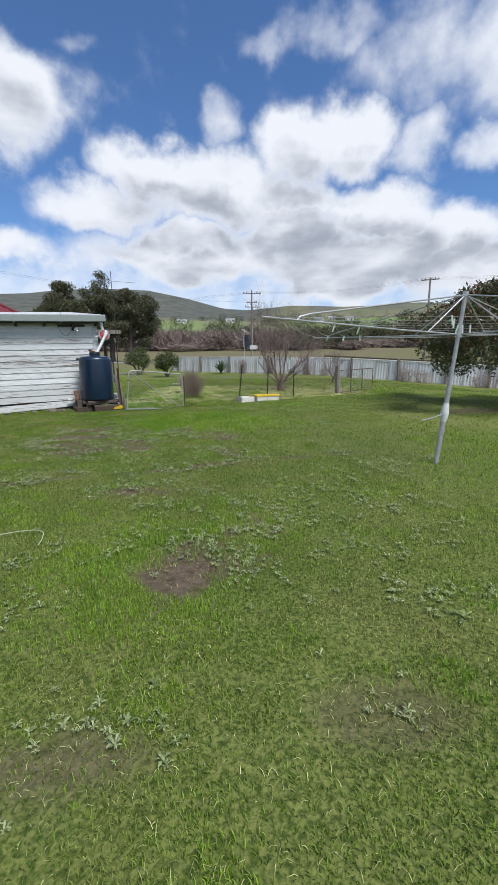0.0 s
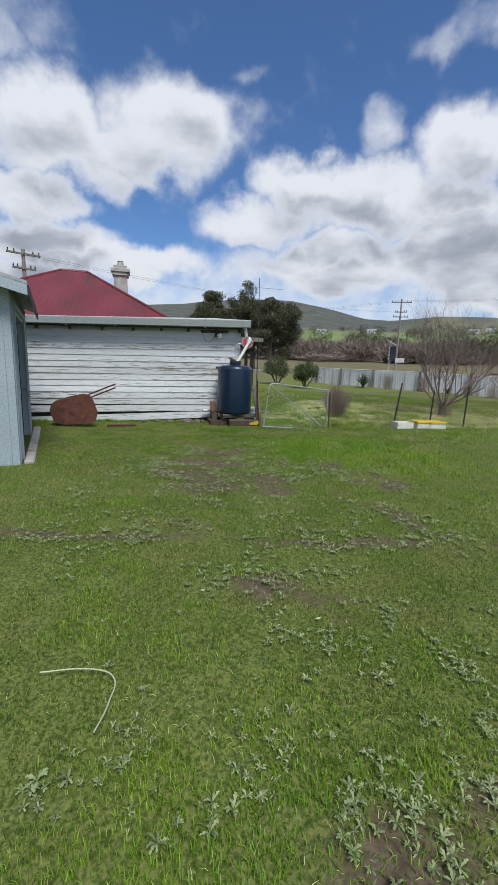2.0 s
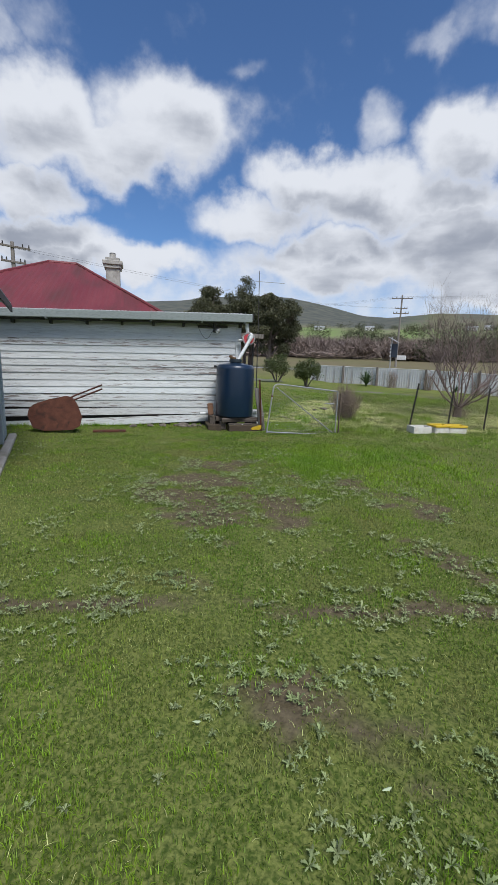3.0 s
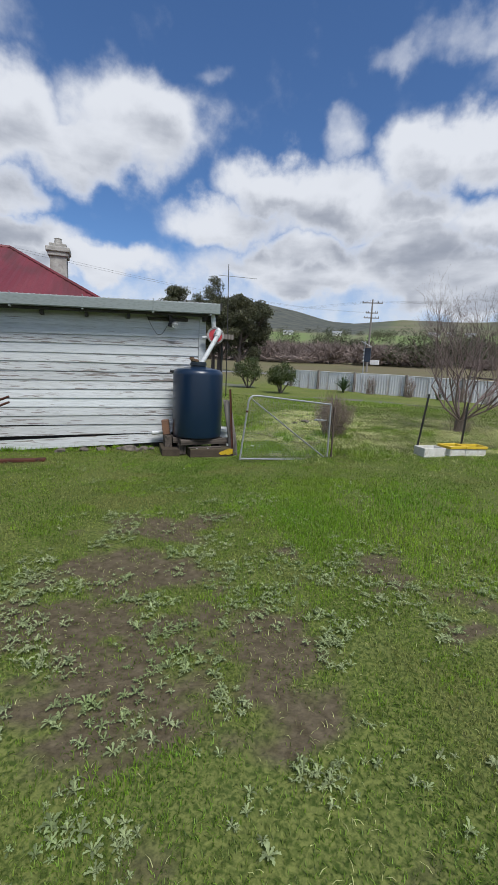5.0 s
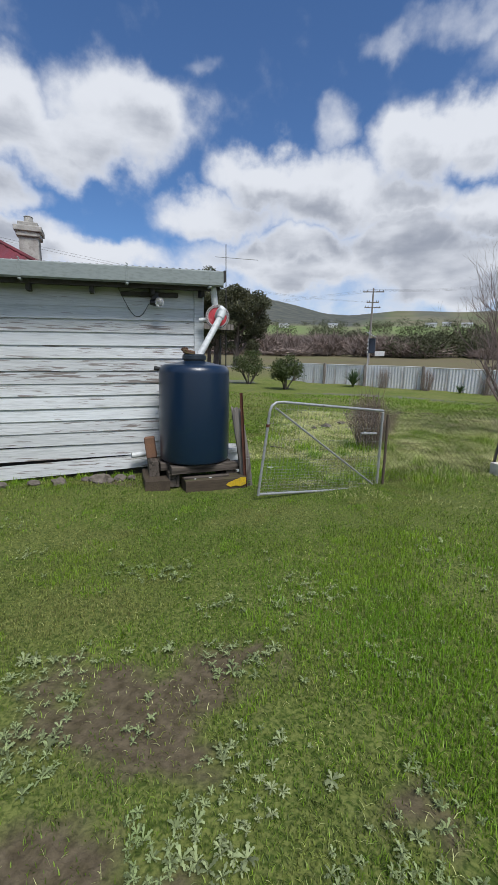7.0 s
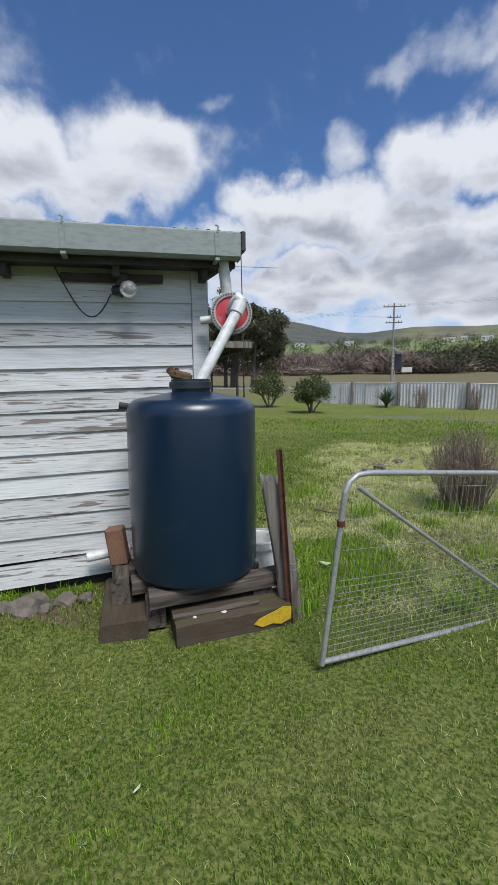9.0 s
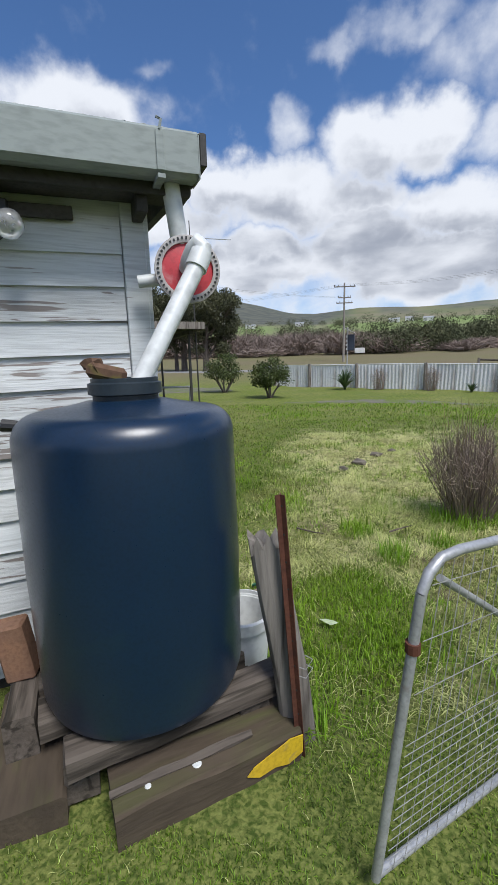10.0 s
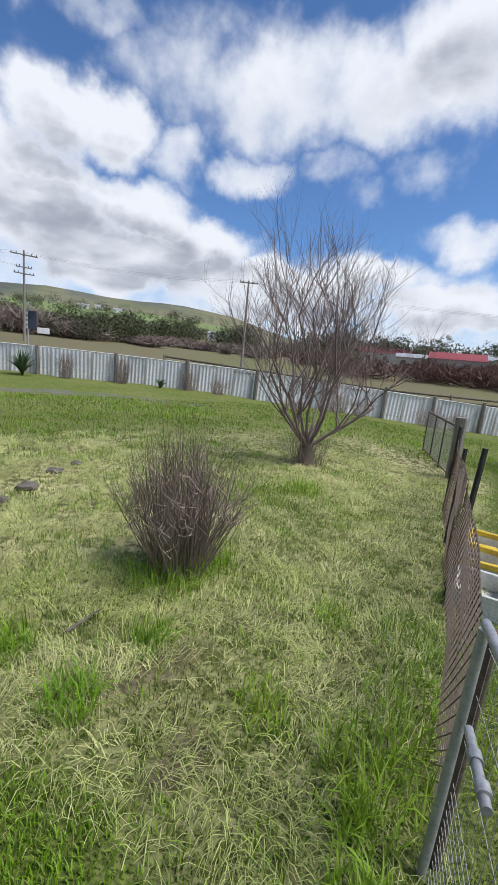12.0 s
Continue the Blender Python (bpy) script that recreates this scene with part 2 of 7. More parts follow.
FENCE_IRON = material("weathered_fence_iron", (0.74, 0.74, 0.75), (0.62, 0.62, 0.64), 1.4, 0.7, 0.3, 30, stretch=(1, 1, 0.35), stain=(0.36, 0.31, 0.28), stain_at=(0.60, 0.78), stain_scale=2.2, island=-0.12)
GLASS = material("lamp_glass", (0.85, 0.85, 0.83), (0.7, 0.7, 0.68), 20, 0.1, 0.0)
GLASS.node_tree.nodes["Principled BSDF"].inputs["Transmission Weight"].default_value = 0.7
BARK = material("grey_brown_bark", (0.12, 0.095, 0.08), (0.19, 0.16, 0.14), 6, 0.95, 0.8, 40, stretch=(1, 1, 0.3))
TWIG = material("bare_twig_bark", (0.18, 0.135, 0.125), (0.25, 0.19, 0.175), 3, 0.9, 0.2, 40, island=0.2)
TWIG_DRY = material("dry_shrub_stems", (0.24, 0.185, 0.155), (0.36, 0.28, 0.225), 4, 0.9, 0.2, 40, island=0.45)
REED = material("dry_reed", (0.42, 0.34, 0.19), (0.33, 0.26, 0.14), 4, 0.8, 0.1, 40, island=0.25, thin=0.3)
LEAF_GUM = material("gum_leaves", (0.055, 0.065, 0.028), (0.115, 0.112, 0.055), 0.5, 0.6, 0.0, 30, island=0.4, thin=0.25)
LEAF_SHRUB = material("shrub_leaves", (0.055, 0.085, 0.022), (0.10, 0.12, 0.035), 3, 0.5, 0.0, 30, island=0.4, thin=0.3)
LEAF_DARK = material("dark_evergreen_leaves", (0.035, 0.05, 0.018), (0.075, 0.085, 0.03), 1.5, 0.4, 0.0, 30, island=0.45, thin=0.2)
LEAF_RUST = material("bronze_leaf_tips", (0.19, 0.09, 0.04), (0.13, 0.08, 0.035), 2, 0.5, 0.0, 30, island=0.4, thin=0.2)
LEAF_FLAX = material("flax_leaves", (0.05, 0.09, 0.035), (0.08, 0.12, 0.05), 3, 0.45, 0.0, 30, island=0.3, thin=0.2)
SCRUB_BROWN = material("bare_scrub", (0.20, 0.16, 0.14), (0.27, 0.21, 0.18), 0.15, 0.95, 0.0, 3, island=0.35)
SCRUB_GREEN = material("far_evergreen_scrub", (0.06, 0.075, 0.038), (0.10, 0.105, 0.055), 0.1, 0.95, 0.0, 3, island=0.4)
GRASS = material("lawn_blades", (0.115, 0.215, 0.016), (0.19, 0.27, 0.032), 0.9, 0.6, 0.0, 3.5, island=0.6, thin=0.4, stain=(0.235, 0.245, 0.07), stain_at=(0.50, 0.66), stain_scale=1.5)
GRASS_LUSH = material("lush_grass_blades", (0.15, 0.31, 0.011), (0.25, 0.38, 0.026), 0.8, 0.55, 0.0, 4, island=0.35, thin=0.35)
STRAW = material("cut_straw", (0.60, 0.59, 0.29), (0.43, 0.48, 0.165), 1.6, 0.85, 0.0, 5, island=0.5, thin=0.3)
WEED = material("grey_green_weed_leaves", (0.20, 0.265, 0.10), (0.32, 0.36, 0.185), 2, 0.85, 0.0, 40, island=0.5, thin=0.25)
POLE_WOOD = material("grey_pole_wood", (0.22, 0.20, 0.18), (0.30, 0.275, 0.25), 2, 0.9, 0.3, stretch=(1, 1, 0.1))
HOUSE_PALE = material("pale_house_wall", (0.52, 0.50, 0.45), (0.45, 0.43, 0.39), 0.5, 0.8, 0.1, 10)
HOUSE_WHITE = material("white_house_wall", (0.72, 0.72, 0.70), (0.62, 0.62, 0.60), 0.5, 0.8, 0.1, 10)
ROOF_FAR_RED = material("red_iron_roof", (0.30, 0.05, 0.055), (0.25, 0.045, 0.05), 0.5, 0.6, 0.1, 10)
ROOF_GREY = material("grey_iron_roof", (0.36, 0.38, 0.40), (0.30, 0.31, 0.33), 0.6, 0.6, 0.1, 10)
CRATE_WHITE = material("dirty_white_foam", (0.72, 0.71, 0.66), (0.62, 0.60, 0.54), 6, 0.7, 0.3, stain=(0.40, 0.34, 0.24), stain_at=(0.6, 0.8), stain_scale=9)
CRATE_YELLOW = material("yellow_plastic", (0.72, 0.50, 0.03), (0.62, 0.42, 0.04), 6, 0.5, 0.1)
ROAD = material("pale_asphalt", (0.26, 0.255, 0.25), (0.20, 0.195, 0.19), 0.6, 0.95, 0.4, 30)
GRAVEL = material("gravel_drive", (0.17, 0.16, 0.13), (0.13, 0.125, 0.10), 1.2, 0.95, 0.7, 40, stain=(0.11, 0.14, 0.035), stain_at=(0.46, 0.60), stain_scale=1.8)
STONE = material("field_stone", (0.115, 0.098, 0.082), (0.19, 0.165, 0.14), 5, 0.95, 0.7, 40)
BRICK_BROWN = material("brown_brick", (0.14, 0.08, 0.052), (0.10, 0.062, 0.042), 6, 0.9, 0.6, 40, stain=(0.14, 0.13, 0.03), stain_at=(0.5, 0.65), stain_scale=6)
HOSE = material("pale_hose", (0.45, 0.48, 0.30), (0.38, 0.42, 0.25), 8, 0.5, 0.0)
PEG = material("coloured_peg", (0.35, 0.62, 0.45), (0.55, 0.60, 0.52), 20, 0.5, 0.0, island=0.4)


# ---- building tools ----
class Geo:
    """Collects vertices and faces of one mesh."""

    def __init__(self):
        self.v, self.f = [], []

    def add(self, vs, fs):
        k = len(self.v)
        self.v += [tuple(p) for p in vs]
        self.f += [tuple(i + k for i in f) for f in fs]
        return self

    def box(self, x0, y0, z0, x1, y1, z1, c=0.0, m=None):
        """A box with chamfered upright and level edges (c)."""
        bm = bmesh.new()
        bmesh.ops.create_cube(bm, size=1)
        for p in bm.verts:
            p.co = Vector(((x0 + x1) / 2 + p.co.x * (x1 - x0), (y0 + y1) / 2 + p.co.y * (y1 - y0), (z0 + z1) / 2 + p.co.z * (z1 - z0)))
        if c:
            bmesh.ops.bevel(bm, geom=bm.edges[:], offset=c, segments=1, affect="EDGES")
        bm.verts.index_update()
        self.add([(m @ p.co if m else p.co) for p in bm.verts], [[p.index for p in f.verts] for f in bm.faces])
        bm.free()
        return self

    def tube(self, pts, radii, n=8, cap=True):
        pts = [Vector(p) for p in pts]
        if isinstance(radii, (int, float)):
            radii = [radii] * len(pts)
        vs, fs, side = [], [], None
        for i, p in enumerate(pts):
            d = (pts[min(i + 1, len(pts) - 1)] - pts[max(i - 1, 0)]).normalized()
            if side is None or abs(side.dot(d)) > 0.97:
                side = d.orthogonal().normalized()
            side = (side - d * side.dot(d)).normalized()
            up = d.cross(side)
            for k in range(n):
                a = 2 * math.pi * k / n
                vs.append(p + (side * math.cos(a) + up * math.sin(a)) * radii[i])
        for i in range(len(pts) - 1):
            for k in range(n):
                fs.append((i * n + k, i * n + (k + 1) % n, (i + 1) * n + (k + 1) % n, (i + 1) * n + k))
        if cap:
            fs += [tuple(range(n))[::-1], tuple((len(pts) - 1) * n + k for k in range(n))]
        return self.add(vs, fs)

    def lathe(self, profile, n=40, at=(0, 0, 0), ring=False):
        """Turned about z: profile of (radius, z), open ends closed, or a ring whose profile closes on itself."""
        if ring:
            profile = [*profile, profile[0]]
        vs, fs = [], []
        for r, z in profile:
            for k in range(n):
                a = 2 * math.pi * k / n
                vs.append((at[0] + r * math.cos(a), at[1] + r * math.sin(a), at[2] + z))
        for i in range(len(profile) - 1):
            for k in range(n):
                fs.append((i * n + k, i * n + (k + 1) % n, (i + 1) * n + (k + 1) % n, (i + 1) * n + k))
        if not ring:
            fs += [tuple(range(n))[::-1], tuple((len(profile) - 1) * n + k for k in range(n))]
        return self.add(vs, fs)

    def lump(self, r, seed=0, squash=1.0, at=(0, 0, 0), sub=2, rough=0.25):
        bm = bmesh.new()
        bmesh.ops.create_icosphere(bm, subdivisions=sub, radius=1)
        for p in bm.verts:
            k = r * (1 + rough * 2 * noise.noise(p.co * 1.4 + Vector((seed * 3.1, 0, 0))))
            p.co = Vector((p.co.x * k + at[0], p.co.y * k + at[1], p.co.z * k * squash + at[2]))
        bm.verts.index_update()
        self.add([p.co for p in bm.verts], [[p.index for p in f.verts] for f in bm.faces])
        bm.free()
        return self

    def moved(self, m):
        self.v = [tuple(m @ Vector(p)) for p in self.v]
        return self

    def mesh(self, name, mat, smooth=False):
        me = bpy.data.meshes.new(name)
        me.from_pydata(self.v, [], self.f)
        for one in (mat if isinstance(mat, (list, tuple)) else [mat]):
            me.materials.append(one)
        if smooth:
            me.shade_smooth()
            me.set_sharp_from_angle(angle=radians(38))
        me.update()
        return me


def fast_mesh(name, v, tris, mat):
    """A mesh of triangles from numpy arrays."""
    me = bpy.data.meshes.new(name)
    me.vertices.add(len(v))
    me.vertices.foreach_set("co", np.ascontiguousarray(v, dtype=np.float32).ravel())
    me.loops.add(len(tris) * 3)
    me.loops.foreach_set("vertex_index", np.ascontiguousarray(tris, dtype=np.int32).ravel())
    me.polygons.add(len(tris))
    me.polygons.foreach_set("loop_start", np.arange(0, len(tris) * 3, 3, dtype=np.int32))
    me.materials.append(mat)
    me.update(calc_edges=True)
    return me


def thing(name, loc, label, category, rz=0.0, group="", kind=""):
    ob = new(name)
    ob.empty_display_size = 0.1
    ob.matrix_world = pose(*loc, 0, 0, rz)
    return tagged(ob, label, category, group, kind)


def part(name, geo, mat, parent, label="", smooth=False):
    """One mesh under a thing or a part, in the parent's own axes. geo may be a Geo or a finished mesh."""
    ob = new(name, geo.mesh(name, mat, smooth) if isinstance(geo, Geo) else geo)
    ob.parent = parent
    return tagged(ob, label)


def single(name, geo, mat, loc, label, category, rz=0.0, group="", kind="", smooth=False):
    """A thing of one mesh."""
    ob = new(name, geo.mesh(name, mat, smooth) if isinstance(geo, Geo) else geo)
    ob.matrix_world = pose(*loc, 0, 0, rz)
    return tagged(ob, label, category, group, kind)


def value_noise(x, y, scale, seed=0):
    """Smooth noise from 0 to 1 over arrays of places."""
    x, y = np.asarray(x, float) / scale + 137.3 * seed, np.asarray(y, float) / scale + 71.7 * seed
    ix, iy = np.floor(x).astype(np.int64), np.floor(y).astype(np.int64)
    fx, fy = x - ix, y - iy
    fx, fy = fx * fx * (3 - 2 * fx), fy * fy * (3 - 2 * fy)

    def corner(a, b):
        h = np.sin(a * 127.1 + b * 311.7 + seed * 17.3) * 43758.5453
        return h - np.floor(h)

    top = corner(ix, iy) * (1 - fx) + corner(ix + 1, iy) * fx
    low = corner(ix, iy + 1) * (1 - fx) + corner(ix + 1, iy + 1) * fx
    return top * (1 - fy) + low * fy


def layers(x, y, scale, seed=0):
    return (value_noise(x, y, scale, seed) + 0.5 * value_noise(x, y, scale / 2.1, seed + 1) + 0.25 * value_noise(x, y, scale / 4.3, seed + 2)) / 1.75


def smooth(a, b, x):
    t = np.clip((np.asarray(x, float) - a) / (b - a), 0, 1)
    return t * t * (3 - 2 * t)


# ---- ground ----
CREST_AZ = [-180, -120, -70, -50, -42, -35, -28, -20, -12, -5, 1, 4, 10, 14, 20, 32, 45, 80, 120, 180]
CREST_EL = [1.5, 1.5, 1.6, 2.0, 2.6, 4.0, 5.8, 6.6, 6.6, 6.9, 6.4, 6.7, 8.3, 9.0, 8.8, 7.3, 6.4, 5.0, 2.0, 1.5]
FENCE = [(-6.5, 33.8), (-2.6, 31.2), (0.3, 29.6), (5.4, 26.7), (10.2, 23.7), (15.5, 20.4), (24.0, 15.0)]


def height(x, y):
    """The ground's height: a lawn, a gentle rise to the fence, a field, then hills."""
    x, y = np.asarray(x, float), np.asarray(y, float)
    dx, dy = x + 2, y - 8
    r, az = np.hypot(dx, dy), np.degrees(np.arctan2(-dx, dy))
    fall = 0.055 * np.clip(x - 4.0, 0, 16) * smooth(11, 21, y)
    z = 0.17 + 0.016 * np.clip(y - 12, 0, 26) - fall
    z = z + 0.05 * (layers(x, y, 1.6, 3) - 0.5) + 0.025 * (layers(x, y, 0.35, 7) - 0.5) * smooth(40, 20, r)
    z = z + 0.06 * smooth(12.3, 14.2, y) * (layers(x, y, 0.9, 11) - 0.45) * smooth(24, 16, y)
    z = z + 0.62 * smooth(0.8, 4.0, y - np.interp(x, [p[0] for p in FENCE], [p[1] for p in FENCE])) * smooth(10, 18, y)
    crest = np.interp(az, CREST_AZ, CREST_EL) + 0.5 * (layers(az, r / 40, 7.0, 21) - 0.5)
    e1 = np.interp(r, [30, 75, 110, 200, 420], [-1.2, 1.0, 1.6, 3.2, 4.9])
    e1 = np.minimum(e1, np.maximum(crest * 0.75, 0.9))
    el = np.where(r < 420, e1, e1 + (crest - e1) * smooth(420, 1000, r))
    far = 1.62 + r * np.tan(np.radians(el))
    far = np.where(r > 1000, 1.62 + 1000 * np.tan(np.radians(crest)) - (r - 1000) * 0.02, far)
    return z + (far - z) * smooth(38, 75, r)


def ground_z(x, y):
    return float(height(x, y))


DIRT = [(-0.28, 2.62, 0.34, 0.42, 1.0), (-0.12, 2.75, 0.42, 0.30, 0.8), (0.3, 2.75, 0.22, 0.12, 0.6), (-0.5, 1.28, 0.3, 0.12, 0.6), (0.85, 1.5, 0.35, 0.2, 0.5),
        (-1.31, 4.2, 0.08, 0.07, 0.7), (-0.95, 4.22, 0.09, 0.06, 0.7), (-0.6, 4.28, 0.09, 0.06, 0.7), (-0.3, 6.1, 0.3, 0.12, 0.8), (-0.62, 7.6, 0.4, 0.1, 0.7), (-2.05, 5.0, 0.2, 0.08, 0.6),
        (-5.2, 11.0, 0.9, 0.10, 0.8), (6.2, 10.6, 1.3, 0.5, 0.9), (-2.42, 12.65, 0.2, 0.13, 0.9), (-2.5, 13.2, 0.4, 0.16, 0.8), (-3.25, 13.7, 0.25, 0.12, 0.7), (-2.3, 12.0, 0.16, 0.3, 0.5), (-1.6, 13.3, 0.3, 0.2, 0.5)]
# broad worn stretches, broken into many small bare spots: x, y, half length, half width, how worn
WORN = [(-2.35, 6.05, 0.65, 0.4, 1.1), (-1.7, 6.25, 0.5, 0.4, 1.0), (-3.0, 7.3, 0.8, 0.5, 1.25), (-2.65, 6.6, 0.65, 0.4, 1.25), (-2.45, 6.9, 0.75, 0.75, 1.0), (-3.3, 7.9, 0.8, 0.45, 1.0), (-2.2, 7.6, 0.6, 0.6, 0.8), (-1.75, 6.9, 0.55, 0.55, 0.85), (-1.35, 7.7, 0.55, 0.45, 0.7), (-2.2, 6.0, 0.7, 0.6, 0.55), (-0.6, 5.8, 0.9, 0.7, 0.55), (-2.6, 8.3, 0.7, 0.4, 0.6), (-0.4, 7.2, 0.8, 0.5, 0.5), (-0.8, 4.3, 0.9, 0.5, 0.4), (0.2, 3.4, 0.7, 0.7, 0.35)]


def worn(x, y):
    """How worn the lawn is, 0 to 1, before it breaks up into spots."""
    x, y = np.asarray(x, float), np.asarray(y, float)
    out = np.zeros_like(x + y)
    wob = 0.9 * (layers(x, y, 0.6, 15) - 0.5)
    for cx, cy, rx, ry, k in WORN:
        out = np.maximum(out, k * smooth(1.25, 0.35, np.hypot((x - cx) / rx, (y - cy) / ry) + wob))
    return out


def bare(x, y):
    """How bare the soil lies, 0 to 1: worn patches and the track across the lawn."""
    x, y = np.asarray(x, float), np.asarray(y, float)
    wob = 1.5 * (layers(x, y, 0.42, 5) - 0.5) + 1.0 * (layers(x, y, 0.11, 6) - 0.5)
    out = np.zeros_like(x + y)
    for cx, cy, rx, ry, k in DIRT:
        d = np.hypot((x - cx) / rx, (y - cy) / ry) + wob
        out = np.maximum(out, k * smooth(1.1, 0.45, d))
    spots = 0.6 * layers(x, y, 0.34, 25) + 0.4 * layers(x, y, 0.13, 27)
    w = worn(x, y)
    out = np.maximum(out, 0.9 * smooth(0.625, 0.735, spots + 0.24 * w) * smooth(0.1, 0.4, w))
    line = np.abs(y - (4.88 + 0.36 * (x + 1.4)) + 0.03 * np.sin(x * 4.1)) + 0.06 * wob
    out = np.maximum(out, 0.95 * smooth(0.115, 0.04, line) * smooth(2.4, 0.4, x) * np.maximum(smooth(0.36, 0.50, layers(x, y, 0.5, 29)), smooth(-1.6, -2.2, x)))
    return np.clip(out, 0, 1)


def dry(x, y):
    """Cut, dry grass beyond the gate, and patches of it in the lawn."""
    d = smooth(11.3, 12.2, y) * smooth(-4.3, -3.2, x) * smooth(21, 16, y) * smooth(6, 3, x)
    fence_side = smooth(-0.1, 0.3, y - (11.75 + 0.5 * (x + 2.27)))
    d = d * smooth(0.45, 0.85, np.hypot(x + 3.2, y - 12.25))
    return np.clip(d * fence_side * (0.5 + 0.8 * smooth(0.3, 0.6, layers(x, y, 1.7, 31))), 0, 1)


WAY = [(0.3, -0.6), (-0.1, 1.4), (-0.9, 2.9), (-1.7, 5.4), (-2.4, 7.2), (-3.2, 9.5), (-3.2, 11.0), (-2.2, 12.8), (-1.2, 14.5)]


def off_way(x, y):
    """Distance from the worn way across the lawn."""
    best = np.full(len(x), 1e9)
    for (ax, ay), (bx, by) in zip(WAY, WAY[1:]):
        dx, dy = bx - ax, by - ay
        t = np.clip(((x - ax) * dx + (y - ay) * dy) / (dx * dx + dy * dy), 0, 1)
        best = np.minimum(best, np.hypot(x - ax - t * dx, y - ay - t * dy))
    return best


def lines(lo, hi, step, out_lo, out_hi, grow=1.17):
    a = list(np.arange(lo, hi + step / 2, step))
    s = step
    while a[-1] < out_hi:
        s = min(s * grow, 130)
        a.append(a[-1] + s)
    s = step
    while a[0] > out_lo:
        s = min(s * grow, 130)
        a.insert(0, a[0] - s)
    return np.array(a)


def ground_material():
    m = bpy.data.materials.new("ground")
    m.use_nodes = True
    nt = m.node_tree
    N, L = nt.nodes.new, nt.links.new
    b = nt.nodes["Principled BSDF"]
    co = N("ShaderNodeTexCoord")

    def fbm(s, detail=8, dist=0.0):
        n = N("ShaderNodeTexNoise")
        n.inputs["Scale"].default_value, n.inputs["Detail"].default_value, n.inputs["Distortion"].default_value = s, detail, dist
        L(co.outputs["Object"], n.inputs["Vector"])
        return n.outputs["Fac"]

    def ramp(v, lo, hi, a=0.0, c=1.0):
        n = N("ShaderNodeMapRange")
        for k, x in ((1, lo), (2, hi), (3, a), (4, c)):
            n.inputs[k].default_value = x
        L(v, n.inputs[0])
        return n.outputs[0]

    def mix(f, a, c):
        n = N("ShaderNodeMixRGB")
        L(f, n.inputs[0])
        for k, v in ((1, a), (2, c)):
            if isinstance(v, tuple):
                n.inputs[k].default_value = (*v, 1)
            else:
                L(v, n.inputs[k])
        return n.outputs[0]

    def attr(name):
        n = N("ShaderNodeAttribute")
        n.attribute_name = name
        return n.outputs["Fac"]

    lawn = mix(ramp(fbm(0.55), 0.35, 0.65), (0.165, 0.205, 0.04), (0.235, 0.24, 0.078))
    lawn = mix(ramp(fbm(9.0, 8, 0.5), 0.45, 0.75), lawn, (0.075, 0.10, 0.028))
    lawn = mix(ramp(fbm(2.1, 9, 0.8), 0.58, 0.74), lawn, (0.165, 0.185, 0.085))
    lawn = mix(ramp(fbm(55.0, 4), 0.42, 0.62, 0.0, 0.6), lawn, (0.045, 0.07, 0.018))
    straw = mix(ramp(fbm(11, 8, 0.6), 0.44, 0.60), (0.42, 0.385, 0.20), (0.11, 0.11, 0.045))
    soil = mix(ramp(fbm(18, 8), 0.3, 0.7), (0.062, 0.045, 0.030), (0.140, 0.108, 0.075))
    field = mix(ramp(fbm(0.05, 8, 0.5), 0.35, 0.65), (0.165, 0.135, 0.088), (0.15, 0.145, 0.07))
    # far pasture and woods: colours muted to carry the haze of distance
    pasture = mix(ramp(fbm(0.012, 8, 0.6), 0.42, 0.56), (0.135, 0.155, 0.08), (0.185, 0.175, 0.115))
    hazed_woods = mix(ramp(fbm(0.05, 8), 0.4, 0.6), (0.075, 0.085, 0.075), (0.115, 0.115, 0.095))
    thatch = mix(ramp(fbm(48.0, 6, 0.6), 0.38, 0.60), (0.040, 0.066, 0.012), (0.155, 0.175, 0.05))
    lawn = mix(attr("thatch"), lawn, thatch)
    c = mix(attr("dry"), lawn, straw)
    c = mix(attr("bare"), c, soil)
    c = mix(attr("field"), c, field)
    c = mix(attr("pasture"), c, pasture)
    c = mix(attr("paddock"), c, (0.175, 0.235, 0.085))
    c = mix(attr("hazed_woods"), c, hazed_woods)
    L(c, b.inputs["Base Color"])
    b.inputs["Roughness"].default_value = 0.95
    b.inputs["Specular IOR Level"].default_value = 0.1
    bp = N("ShaderNodeBump")
    bp.inputs["Strength"].default_value, bp.inputs["Distance"].default_value = 0.7, 0.02
    L(fbm(40, 6), bp.inputs["Height"])
    L(bp.outputs[0], b.inputs["Normal"])
    return m


